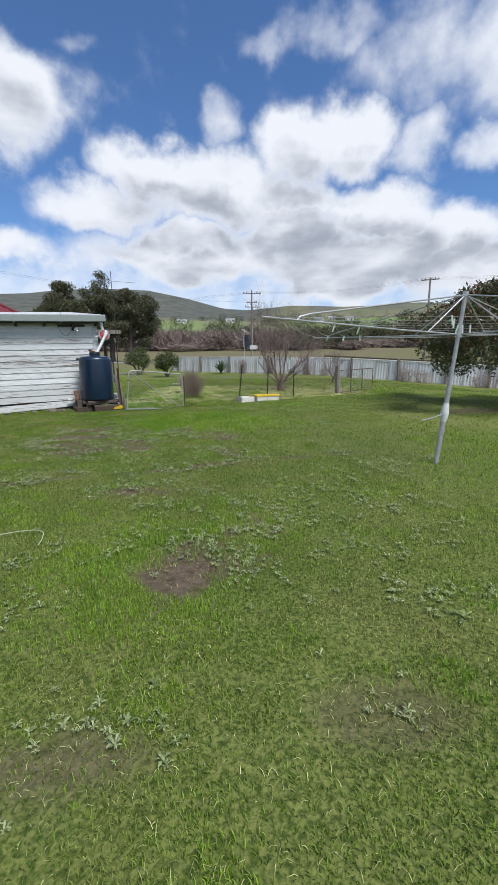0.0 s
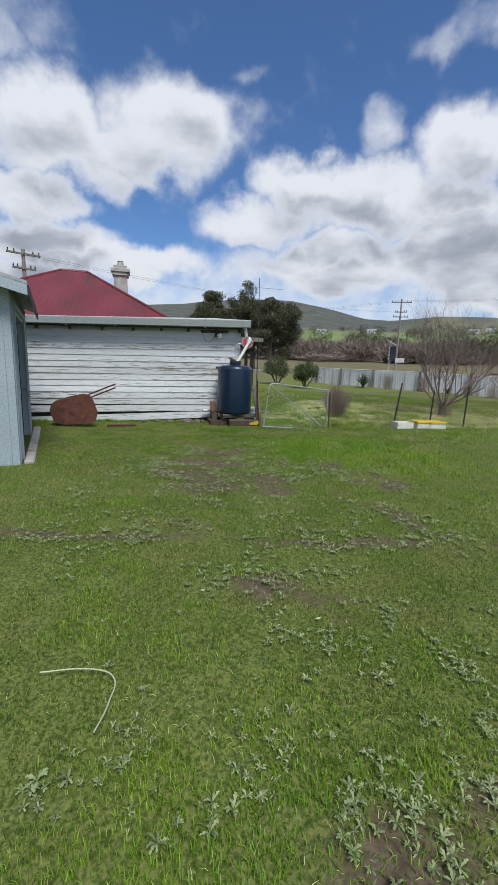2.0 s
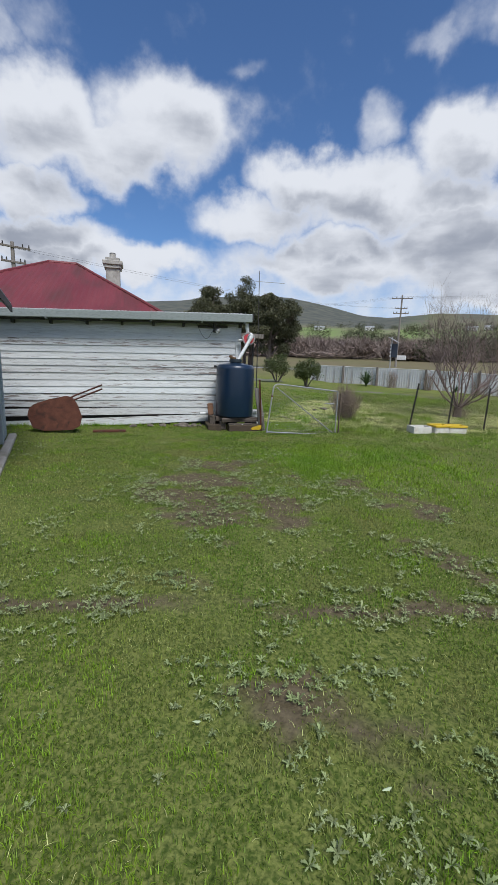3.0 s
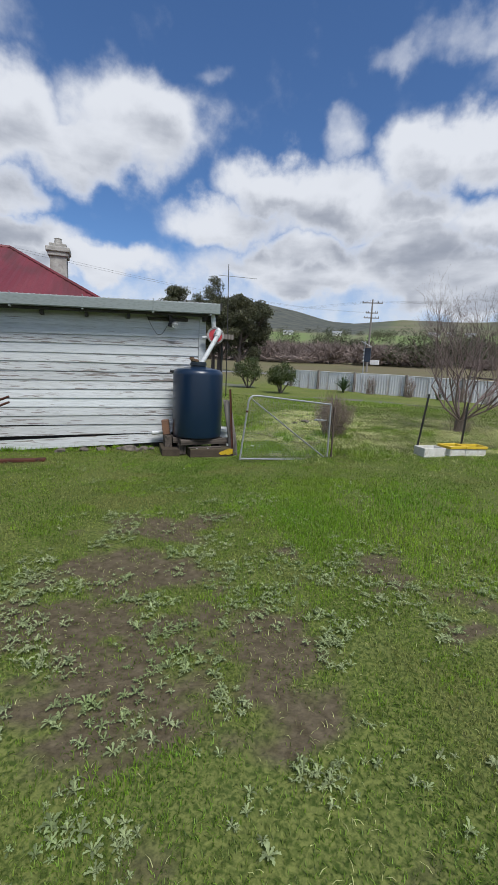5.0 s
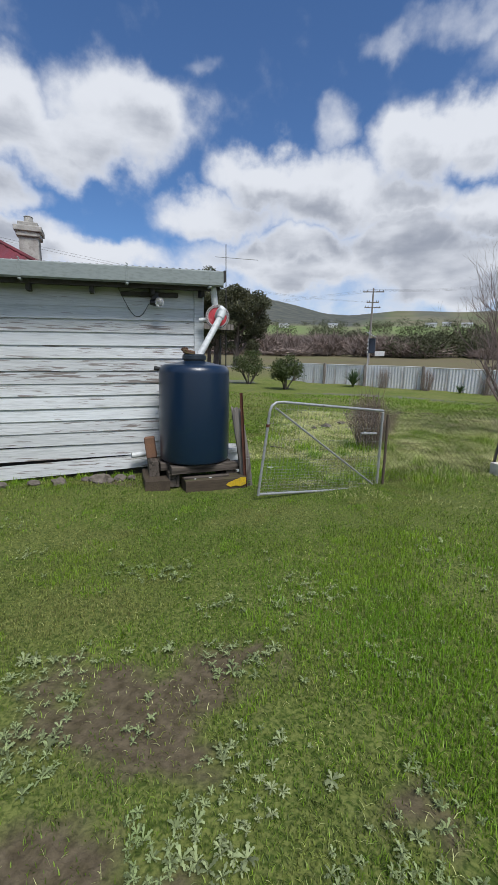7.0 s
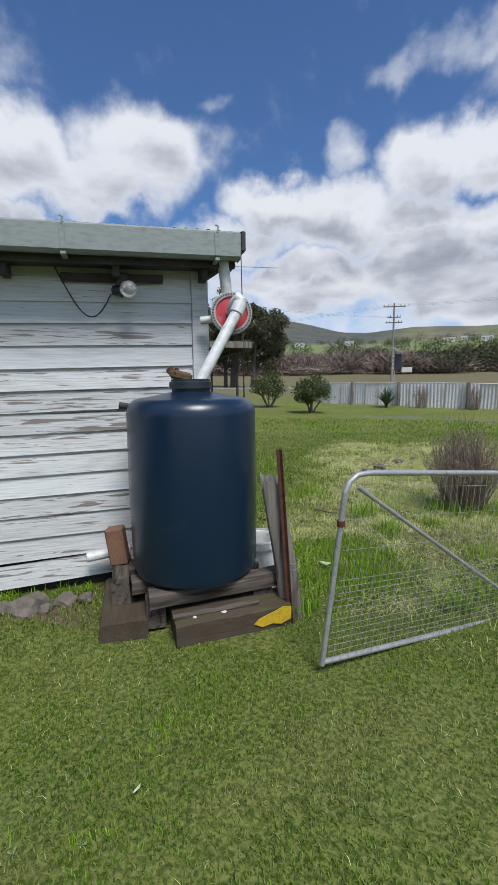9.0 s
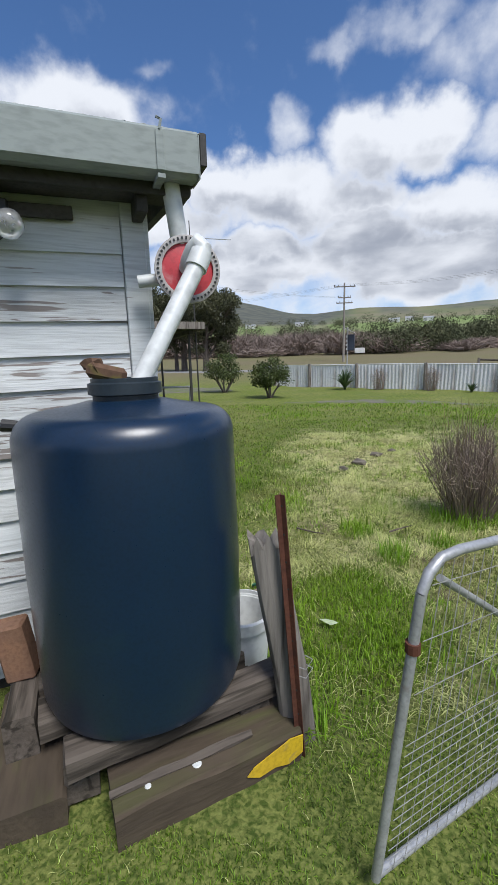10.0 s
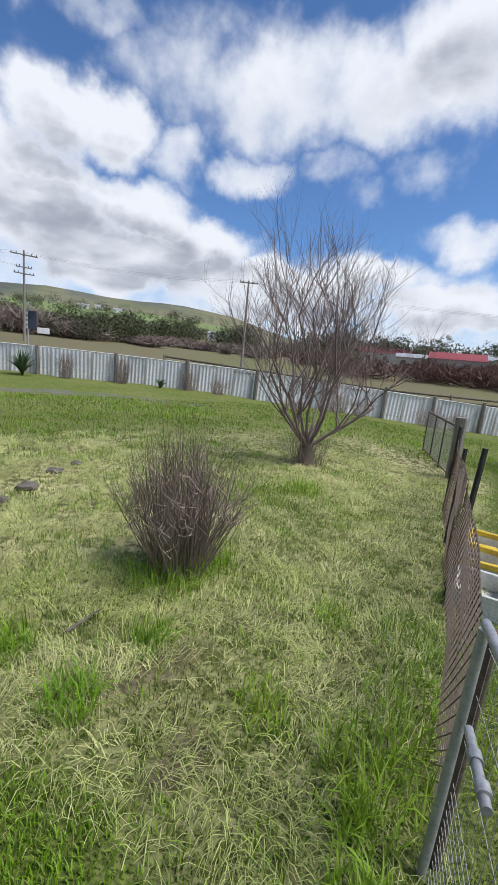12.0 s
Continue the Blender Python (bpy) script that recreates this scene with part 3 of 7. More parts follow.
def build_ground():
    xs, ys = lines(-6.0, 3.5, 0.08, -2400, 2400), lines(0.2, 16.0, 0.08, -2400, 2400)
    X, Y = np.meshgrid(xs, ys)
    Z = height(X, Y)
    nx, ny = len(xs), len(ys)
    i = np.arange(nx * ny).reshape(ny, nx)
    a, b, c, d = i[:-1, :-1].ravel(), i[:-1, 1:].ravel(), i[1:, 1:].ravel(), i[1:, :-1].ravel()
    tris = np.concatenate([np.stack([a, b, c], 1), np.stack([a, c, d], 1)])
    me = fast_mesh("ground", np.stack([X.ravel(), Y.ravel(), Z.ravel()], 1), tris, ground_material())
    x, y = X.ravel(), Y.ravel()
    r, az = np.hypot(x + 2, y - 8), np.degrees(np.arctan2(-(x + 2), y - 8))
    fx, fy = np.array([p[0] for p in FENCE]), np.array([p[1] for p in FENCE])
    over = y - np.interp(x, fx, fy)
    patch = layers(az * 2.2, r / 28, 9, 41)
    front = smooth(35, 60, r)
    masks = {
        "thatch": 0.85 * smooth(7.5, 4.0, off_way(x, y)),
        "bare": bare(x, y),
        "dry": dry(x, y),
        "field": np.clip(smooth(1.0, 3.0, over) * smooth(18, 30, y) + front, 0, 1),
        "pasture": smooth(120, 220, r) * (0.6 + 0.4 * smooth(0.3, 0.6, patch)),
        "paddock": smooth(240, 290, r) * smooth(455, 425, r) * (0.25 + 0.75 * smooth(0.35, 0.6, layers(az * 3, r / 30, 6, 47))),
        "hazed_woods": np.clip(smooth(470, 560, r) * smooth(-3, 2, az) * smooth(0.15, 0.4, patch + 0.25 * smooth(5, 12, az)) + smooth(560, 800, r) * smooth(0.48, 0.62, patch) * 0.7, 0, 1),
    }
    for name, v in masks.items():
        at = me.attributes.new(name, "FLOAT", "POINT")
        at.data.foreach_set("value", np.ascontiguousarray(v, dtype=np.float32))
    me.shade_smooth()
    tagged(new("ground", me), "green lawn rising to brown fields and low hills", "ground", kind="structure")


build_ground()


# ---- weatherboard house ----
HX, HY, HR = -4.19, 11.895, 33.0


def corrugated(u0, u1, v0, v1, z0, z1, pitch=0.076, amp=0.009, steps=6):
    """A corrugated roof sheet, ridges along v."""
    g = Geo()
    n = int((u1 - u0) / pitch * steps)
    vs = []
    for k in range(n + 1):
        u = u0 + (u1 - u0) * k / n
        w = amp * math.cos(2 * math.pi * (u - u0) / pitch)
        vs += [(u, v0, z0 + w), (u, v1, z1 + w), (u, v0, z0 + w - 0.002), (u, v1, z1 + w - 0.002)]
    fs = []
    for k in range(n):
        a = 4 * k
        fs += [(a, a + 4, a + 5, a + 1), (a + 2, a + 3, a + 7, a + 6), (a, a + 2, a + 6, a + 4), (a + 1, a + 5, a + 7, a + 3)]
    return g.add(vs, fs)


def weatherboard(u0, u1, z, h=0.165, drop=0.0, warp=0.0):
    """One lapped board: thick lower edge, thin upper edge, a little bowed."""
    g, n = Geo(), 14
    vs = []
    for k in range(n + 1):
        t = k / n
        u = u0 + (u1 - u0) * t
        s = z - drop * (1 - t) + warp * 0.006 * math.sin(7 * t + 9 * warp)
        e = -0.026 - 0.003 * math.sin(11 * t + 5 * warp)
        vs += [(u, e, s), (u, e + 0.002, s + 0.012), (u, -0.009, s + h), (u, -0.002, s + h), (u, -0.002, s)]
    fs = []
    for k in range(n):
        a = 5 * k
        fs += [(a + j, a + 5 + j, a + 5 + (j + 1) % 5, a + (j + 1) % 5) for j in range(5)]
    fs += [(4, 3, 2, 1, 0), tuple(n * 5 + j for j in range(5))]
    return g.add(vs, [f[::-1] for f in fs])


def build_house():
    h = thing("weatherboard_house", (HX, HY, 0), "old white weatherboard house with flaking paint and a red iron roof", "house", HR)
    L = 8.6
    wall = part("wall", Geo().box(-L, 0.0, 0.62, 0, 0.12, 2.56), WHITE_BOARD, h, "lapped white weatherboards with flaking paint")
    # solid near-black box painted as the shade below the lowest boards
    part("foundation", Geo().box(-L, 0.035, -0.1, 0, 0.11, 0.617), SHADE_DARK, h, "near-black backing standing in for the shaded gap under the lowest boards")
    part("wall", Geo().box(-0.12, 0.13, 0.10, 0, 3.5, 2.6), WHITE_BOARD, h)
    rnd = random.Random(4)
    z = 0.62
    k = 0
    while z < 2.42:
        worn = 1.15 < z < 1.75 or z < 0.8 or rnd.random() < 0.2
        part("weatherboard", weatherboard(-L, -0.1, z, drop=0.06 * max(0, (1.5 - z)), warp=rnd.uniform(-1, 1)), WHITE_WORN if worn else WHITE_BOARD, wall)
        z += 0.152
        k += 1
    # the lowest boards hang down towards the far end
    part("weatherboard", weatherboard(-L, -0.1, 0.465, drop=0.16, warp=0.5), WHITE_WORN, wall)
    part("weatherboard", weatherboard(-L, -0.12, 0.305, drop=0.36, warp=-0.5), WHITE_WORN, wall)
    part("corner_trim", Geo().box(-0.095, -0.034, 0.42, 0.012, -0.003, 2.52, 0.004), WHITE_BOARD, h)
    part("corner_trim", Geo().box(0.003, -0.03, 0.42, 0.03, 0.11, 2.52, 0.004), WHITE_BOARD, h)
    # eave, fascia and gutter; the dark timber's colour also holds the gutter's shadow
    part("eave_lining", Geo().box(-L, -0.20, 2.52, 0.20, -0.036, 2.545), EAVE_WOOD_SHADED, h, "dark bare eave boards with the gutter's shadow in their colour")
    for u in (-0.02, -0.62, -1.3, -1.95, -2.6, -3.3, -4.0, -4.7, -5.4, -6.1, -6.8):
        part("rafter_end", Geo().box(u - 0.025, -0.19, 2.43, u + 0.025, -0.036, 2.515, 0.004), EAVE_WOOD_SHADED, h)
    part("batten", Geo().box(-0.98, -0.06, 2.42, -0.30, -0.034, 2.475, 0.004), EAVE_WOOD_SHADED, h)
    part("fascia", Geo().box(-L, -0.225, 2.50, 0.19, -0.202, 2.66, 0.003), EAVE_WOOD_SHADED, h)
    g = Geo()
    prof = [(-0.228, 2.68), (-0.228, 2.545), (-0.30, 2.535), (-0.335, 2.55), (-0.335, 2.70), (-0.325, 2.712), (-0.315, 2.70), (-0.322, 2.69), (-0.322, 2.56), (-0.24, 2.56), (-0.24, 2.68)]
    n = len(prof)
    ends = [-L, -5.6, -2.2, 0.20]
    vs = [(u, y, zz + 0.004 * math.sin(u * 1.9)) for u in ends for y, zz in prof]
    fs = [(i * n + j, i * n + (j + 1) % n, (i + 1) * n + (j + 1) % n, (i + 1) * n + j) for i in range(len(ends) - 1) for j in range(n)]
    g.add(vs, fs)
    gut = part("gutter", g, TRIM_GREY, h, "square grey-green painted gutter")
    part("end_cap", Geo().box(0.201, -0.335, 2.535, 0.206, -0.228, 2.70), TRIM_GREY, gut)
    for u in (0.04, -0.92, -2.0, -3.0, -4.05, -5.1, -6.2):
        b = Geo().box(u - 0.016, -0.342, 2.545, u + 0.016, -0.337, 2.69, 0.001)
        b.box(u - 0.016, -0.342, 2.515, u + 0.016, -0.20, 2.532, 0.001)
        b.tube([(u, -0.34, 2.69), (u + 0.01, -0.335, 2.73), (u - 0.008, -0.33, 2.74)], 0.006, 5)
        part("gutter_bracket", b, TRIM_GREY, gut)
    part("roof", corrugated(-L, 0.22, -0.30, 4.4, 2.715, 3.22), ROOF_WHITE, h, "weathered white corrugated iron lean-to roof")
    rake = [(u, v, z) for u in (0.17, 0.215) for v, z in ((-0.2, 2.56), (4.3, 3.05), (4.3, 3.19), (-0.2, 2.70))]
    part("barge_board", Geo().add(rake, [(0, 1, 2, 3), (7, 6, 5, 4), (0, 4, 5, 1), (1, 5, 6, 2), (2, 6, 7, 3), (3, 7, 4, 0)]), EAVE_WOOD_SHADED, h)
    gable = [(u, v, z) for u in (-0.11, -0.004) for v, z in ((0.13, 2.602), (3.5, 2.602), (4.2, 3.12), (0.13, 2.69))]
    part("gable_wall", Geo().add(gable, [(0, 1, 2, 3), (7, 6, 5, 4), (0, 4, 5, 1), (1, 5, 6, 2), (2, 6, 7, 3), (3, 7, 4, 0)]), WHITE_BOARD, h)
    part("flashing", Geo().box(0.218, -0.30, 2.60, 0.25, -0.05, 2.73, 0.004), DARK_STEEL, h)
    # the old lean-to has sunk towards its far end
    for ob in h.children_recursive:
        for p in ob.data.vertices:
            p.co.z += 0.034 * min(0.0, p.co.x) * max(0.0, (p.co.z - 0.4) / 2.2)
    # main house behind, hipped red roof
    e0, e1, f0, f1, z0 = -9.1, -1.2, 3.4, 14.2, 2.80
    part("wall", Geo().box(e0 + 0.4, f0 + 0.82, 0.1, e1 - 0.4, f1 - 0.4, 2.78), WHITE_BOARD, h)
    a, b, c, d = (e0, f0, z0), (e1, f0, z0), (e1, f1, z0), (e0, f1, z0)
    r0, r1 = (-5.64, 8.75, 5.22), (-4.65, 8.75, 5.22)

    def slope(p, q, s, t, name):
        """A roof slope with standing ribs every 76 mm, from the eave p-q to the ridge t-s."""
        p, q, s, t = Vector(p), Vector(q), Vector(s), Vector(t)
        g = Geo()
        nrm = (q - p).cross(t - p).normalized()
        n = int((q - p).length / 0.19)
        for k in range(n):
            x0, x1 = k / n, (k + 1) / n
            lo0, lo1 = p.lerp(q, x0), p.lerp(q, x1)

            def top(x):
                # how far up the slope runs before a hip cuts it
                ex = (q - p).normalized()
                at = (q - p).length * x
                l0, l1 = (t - p).dot(ex), (s - p).dot(ex)
                run = 1.0 if l0 <= at <= l1 else (at / l0 if at < l0 else ((q - p).length - at) / ((q - p).length - l1))
                up = (t - p) - ex * (t - p).dot(ex)
                return p + ex * at + up * max(0.0, min(1.0, run))
            mid = (x0 + x1) / 2
            rib = nrm * 0.02
            if k == 0:
                g.add([lo0, top(x0)], [])
            j = len(g.v)
            g.v += [tuple(w) for w in (p.lerp(q, mid) + rib, top(mid) + rib, lo1, top(x1))]
            g.f += [(j - 2, j, j + 1, j - 1), (j, j + 2, j + 3, j + 1)]
        return part("roof_slope", g, ROOF_RED, h, "faded red corrugated iron roof slope")

    slope(a, b, r1, r0, "front")
    slope(b, c, r1, r1, "side")
    slope(c, d, r0, r1, "back")
    slope(d, a, r0, r0, "side")
    part("ridge_cap", Geo().tube([r0, r1], 0.07, 8), ROOF_RED, h)
    for p, q in ((a, r0), (b, r1), (c, r1), (d, r0)):
        part("hip_cap", Geo().tube([Vector(p) + Vector((0, 0, 0.03)), Vector(q) + Vector((0, 0, 0.02))], 0.055, 6), ROOF_RED, h)
    ch = Geo().box(-3.75, 11.15, 2.8, -3.15, 11.75, 5.65, 0.02)
    ch.box(-3.82, 11.08, 5.65, -3.08, 11.82, 5.80, 0.02).box(-3.88, 11.02, 5.80, -3.02, 11.88, 5.98, 0.02).box(-3.76, 11.14, 5.98, -3.14, 11.76, 6.12, 0.02)
    chim = part("chimney", ch, CHIMNEY, h, "pale painted brick chimney with a stepped cap")
    part("chimney_pot", Geo().lathe([(0.16, 0), (0.13, 0.2), (0.15, 0.22), (0.12, 0.24), (0.10, 0.1)], 14, (-3.45, 11.45, 6.12)), CHIMNEY, chim, smooth=True)
    # light and cable under the eave
    fx = thing("outdoor_lamp", (HX + 0.03, HY + 0.015, 0.03), "clear glass bulkhead lamp on a dark bracket under the eave", "lamp", HR)
    part("bracket", Geo().box(-0.66, -0.11, 2.31, -0.58, -0.034, 2.42, 0.006).tube([(-0.68, -0.11, 2.30), (-0.62, -0.13, 2.295)], [0.03, 0.042], 12), BLACK, fx, "black lamp holder")
    dome = Geo().lathe([(0.01, 0.10), (0.045, 0.085), (0.07, 0.04), (0.068, 0.0), (0.045, -0.02), (0.02, -0.025)], 22)
    part("glass_dome", dome.moved(Matrix.Translation((-0.585, -0.17, 2.295)) @ Matrix.Rotation(radians(75), 4, "X") @ Matrix.Rotation(radians(20), 4, "Y") @ Matrix.Scale(0.8, 4)), GLASS, fx, "clear glass dome", True)
    pts = []
    for k in range(15):
        t = k / 14
        pts.append((-1.05 + 0.38 * t, -0.07, 2.46 - 0.17 * t - 0.24 * math.sin(math.pi * min(1, t * 1.05)) * (0.75 + 0.5 * t)))
    single("lamp_cable", Geo().tube(pts, 0.0045, 6), BLACK, (HX + 0.03, HY + 0.015, 0.03), "thin black cable looping from the eave to the lamp", "cable", HR, smooth=True)
    cab = [(-3.6 + 0.55 * k / 8, -0.05, 2.48 - 0.10 * math.sin(math.pi * k / 8)) for k in range(9)]
    single("slack_cable", Geo().tube(cab, 0.0045, 5), BLACK, (HX, HY, 0), "slack black cable under the gutter", "cable", HR)


build_house()


# ---- blue shed ----
def build_shed():
    s = thing("garden_shed", (-5.08, 5.93, ground_z(-5.1, 5.9)), "pale blue painted shed with an open dark doorway", "shed", 134.2)
    # x runs along the door wall away from the lawn's near side, y points into the shed
    W, E, D = 3.3, 2.36, 4.6
    d0, d1, dh = 0.45, 2.5, 2.06
    rise = 0.26
    for x0, x1, lo in ((0, d0, 0), (d0, d1, dh), (d1, W, 0)):
        part("door_wall", Geo().box(x0 + 0.001, 0, lo, x1 - 0.001, 0.09, E), SHED_BLUE, s, "pale blue boarded wall")
    for k in range(23):
        x = 0.07 + k * 0.145
        lo = dh + 0.1 if d0 - 0.05 < x < d1 + 0.05 else 0.02
        part("cover_batten", Geo().box(x - 0.014, -0.014, lo, x + 0.014, -0.002, E - 0.02), SHED_BLUE, s)

    def side(x0, x1, mat):
        vs = [(x, y, z) for x in (x0, x1) for y, z in ((0.092, 0), (D, 0), (D, E + rise * D), (0.092, E))]
        return part("side_wall", Geo().add(vs, [(0, 1, 2, 3), (7, 6, 5, 4), (0, 4, 5, 1), (1, 5, 6, 2), (2, 6, 7, 3), (3, 7, 4, 0)]), mat, s)

    side(0, 0.09, SHED_BLUE)
    side(W - 0.09, W, SHED_BLUE)
    # added lining, back and floor coloured near-black so the doorway reads as shaded
    part("lining", Geo().box(W - 0.12, 0.1, 0.062, W - 0.092, D - 0.1, E - 0.02), SHADE_DARK, s)
    part("back_wall", Geo().box(0.095, D - 0.09, 0, W - 0.095, D - 0.002, E + rise * D - 0.1), SHADE_DARK, s)
    part("floor", Geo().box(0.1, 0.1, 0.0, W - 0.1, D - 0.1, 0.06), SHADE_DARK, s)
    part("door_post", Geo().box(d0 - 0.05, -0.03, 0.0, d0 + 0.02, -0.003, dh + 0.05, 0.004), SHED_BLUE, s)
    part("door_post", Geo().box(d1 - 0.02, -0.03, 0.0, d1 + 0.12, -0.003, dh + 0.05, 0.004), SHED_BLUE, s)
    part("door_head", Geo().box(d0 - 0.05, -0.034, dh + 0.052, d1 + 0.12, -0.003, dh + 0.13, 0.004), SHED_BLUE, s)
    y0, y1 = -0.22, D + 0.1
    z0, z1 = E + rise * y0 + 0.03, E + rise * y1 + 0.03
    vs = [(x, y, z + t) for t in (0, 0.04) for x, y, z in ((-0.25, y0, z0), (W + 0.1, y0, z0), (W + 0.1, y1, z1), (-0.25, y1, z1))]
    part("roof", Geo().add(vs, [(0, 3, 2, 1), (4, 5, 6, 7), (0, 1, 5, 4), (1, 2, 6, 5), (2, 3, 7, 6), (3, 0, 4, 7)]), ROOF_GREY, s, "grey iron roof")
    vs = [(x, y, z + t) for t in (-0.13, -0.003) for x, y, z in ((-0.25, y0, z0), (-0.225, y0, z0), (-0.225, y1, z1), (-0.25, y1, z1))]
    part("barge_board", Geo().add(vs, [(0, 3, 2, 1), (4, 5, 6, 7), (0, 1, 5, 4), (1, 2, 6, 5), (2, 3, 7, 6), (3, 0, 4, 7)]), SHED_BLUE, s)
    part("eave_board", Geo().box(-0.22, y0 - 0.02, z0 - 0.12, W + 0.08, y0 + 0.005, z0 - 0.004), DARK_STEEL, s)
    part("step", Geo().box(0.05, -0.17, -0.1, W, -0.036, 0.05, 0.02), CONCRETE, s, "worn concrete step")


build_shed()


# ---- tank on its timber stand ----
TX, TY, TZ, TR = -4.09, 11.40, 0.455, 0.418


def build_tank():
    t = thing("water_tank", (TX, TY, TZ), "dark blue polythene water tank standing on old timbers", "water tank")
    H, R = 1.07, TR
    prof = [(0.0, 0.0), (R - 0.05, 0.0), (R - 0.012, 0.02), (R, 0.06), (R + 0.006, H * 0.5), (R, H - 0.02)]
    for k in range(1, 9):
        a = radians(90 * k / 8)
        prof.append((R - 0.09 + 0.09 * math.cos(a), H - 0.02 + 0.10 * math.sin(a)))
    prof += [(0.24, H + 0.095), (0.15, H + 0.115), (0.12, H + 0.118), (0.0, H + 0.118)]
    part("body", Geo().lathe(prof, 72), TANK_BLUE, t, "dark blue polythene drum body", True)
    part("neck", Geo().lathe([(0.125, H + 0.10), (0.125, H + 0.135), (0.14, H + 0.14), (0.14, H + 0.18), (0.127, H + 0.185), (0.127, H + 0.20), (0.113, H + 0.20), (0.113, H + 0.14), (0.0, H + 0.14)], 48), TANK_RIM, t, "dark screw neck", True)
    part("outlet", Geo().tube([(-0.385, -0.10, H + 0.02), (-0.46, -0.13, H + 0.03)], [0.022, 0.026], 10), BLACK, t, "black overflow outlet")
    rock = Geo().box(-0.075, -0.05, -0.01, 0.07, 0.045, 0.05, 0.016).lump(0.045, 4, 0.7, (-0.045, -0.01, 0.035), 2, 0.4).moved(Matrix.Rotation(radians(14), 4, "Y"))
    single("loose_brick", rock, BRICK_BROWN, (TX - 0.05, TY - 0.045, TZ + H + 0.20), "mossy brown brick lying on the tank mouth", "brick", 25)
    return H


TANK_H = build_tank()


def build_pipes():
    # along the house's corner: downpipe, round red leaf trap, then the slanting pipe into the tank
    p = thing("rain_pipe", (TX, TY, TZ), "white pvc rainwater pipe with a red leaf trap", "pipe")

    def at(x, y, z):
        return (x - TX, y - TY, z - TZ)

    part("downpipe", Geo().tube([at(-3.99, 11.78, 2.56), at(-3.97, 11.80, 2.34), at(-3.945, 11.84, 2.2)], 0.04, 18), PVC, p, "short white downpipe", True)
    # dish of the trap, faces the lawn
    face = Vector((0.42, -0.90, 0.06)).normalized()
    c = Vector(at(-3.93, 11.78, 2.19))
    turn = Matrix.Translation(c) @ face.to_track_quat("Z", "Y").to_matrix().to_4x4() @ Matrix.Scale(0.97, 4)
    dish = Geo().lathe([(0.0, -0.06), (0.09, -0.06), (0.135, -0.03), (0.142, 0.0), (0.118, 0.004), (0.0, 0.012)], 40).moved(turn)
    trap = part("leaf_trap", dish, RED_PLASTIC, p, "round red plastic leaf trap", True)
    part("rim", Geo().lathe([(0.119, -0.01), (0.152, -0.01), (0.152, 0.016), (0.135, 0.02), (0.119, 0.016)], 40, ring=True).moved(turn), GREY_RIM, trap, "dirty pale rim", True)
    for k in range(44):
        a = 2 * math.pi * k / 44
        part("rim_tooth", Geo().box(-0.005, -0.004, 0, 0.005, 0.004, 0.005).moved(turn @ Matrix.Rotation(a, 4, "Z") @ Matrix.Translation((0.137, 0, 0.018))), BLACK, trap)
    s = c + face * 0.012
    bend = [s, s + face * 0.04 + Vector((0.005, 0, 0.025)), s + face * 0.07 + Vector((0.025, 0, 0.06)), s + face * 0.085 + Vector((0.045, 0.0, 0.078)), s + face * 0.09 + Vector((0.056, 0, 0.06)), s + face * 0.09 + Vector((0.052, 0, 0.025))]
    part("elbow", Geo().tube(bend, 0.04, 18), PVC, p, "white elbow", True)
    top, low = bend[-1], Vector((0.045, -0.0, TANK_H + 0.15))
    part("collar", Geo().tube([top + Vector((0, 0, 0.012)), top.lerp(low, 0.10)], 0.047, 18), PVC, p, "", True)
    part("slanting_pipe", Geo().tube([top, low], 0.038, 18), PVC, p, "slanting white pipe", True)
    part("stub", Geo().tube([c - face * 0.05 + Vector((-0.08, -0.01, -0.02)), c - face * 0.03 + Vector((-0.22, -0.05, -0.04))], 0.028, 12), PVC, p, "", True)


build_pipes()


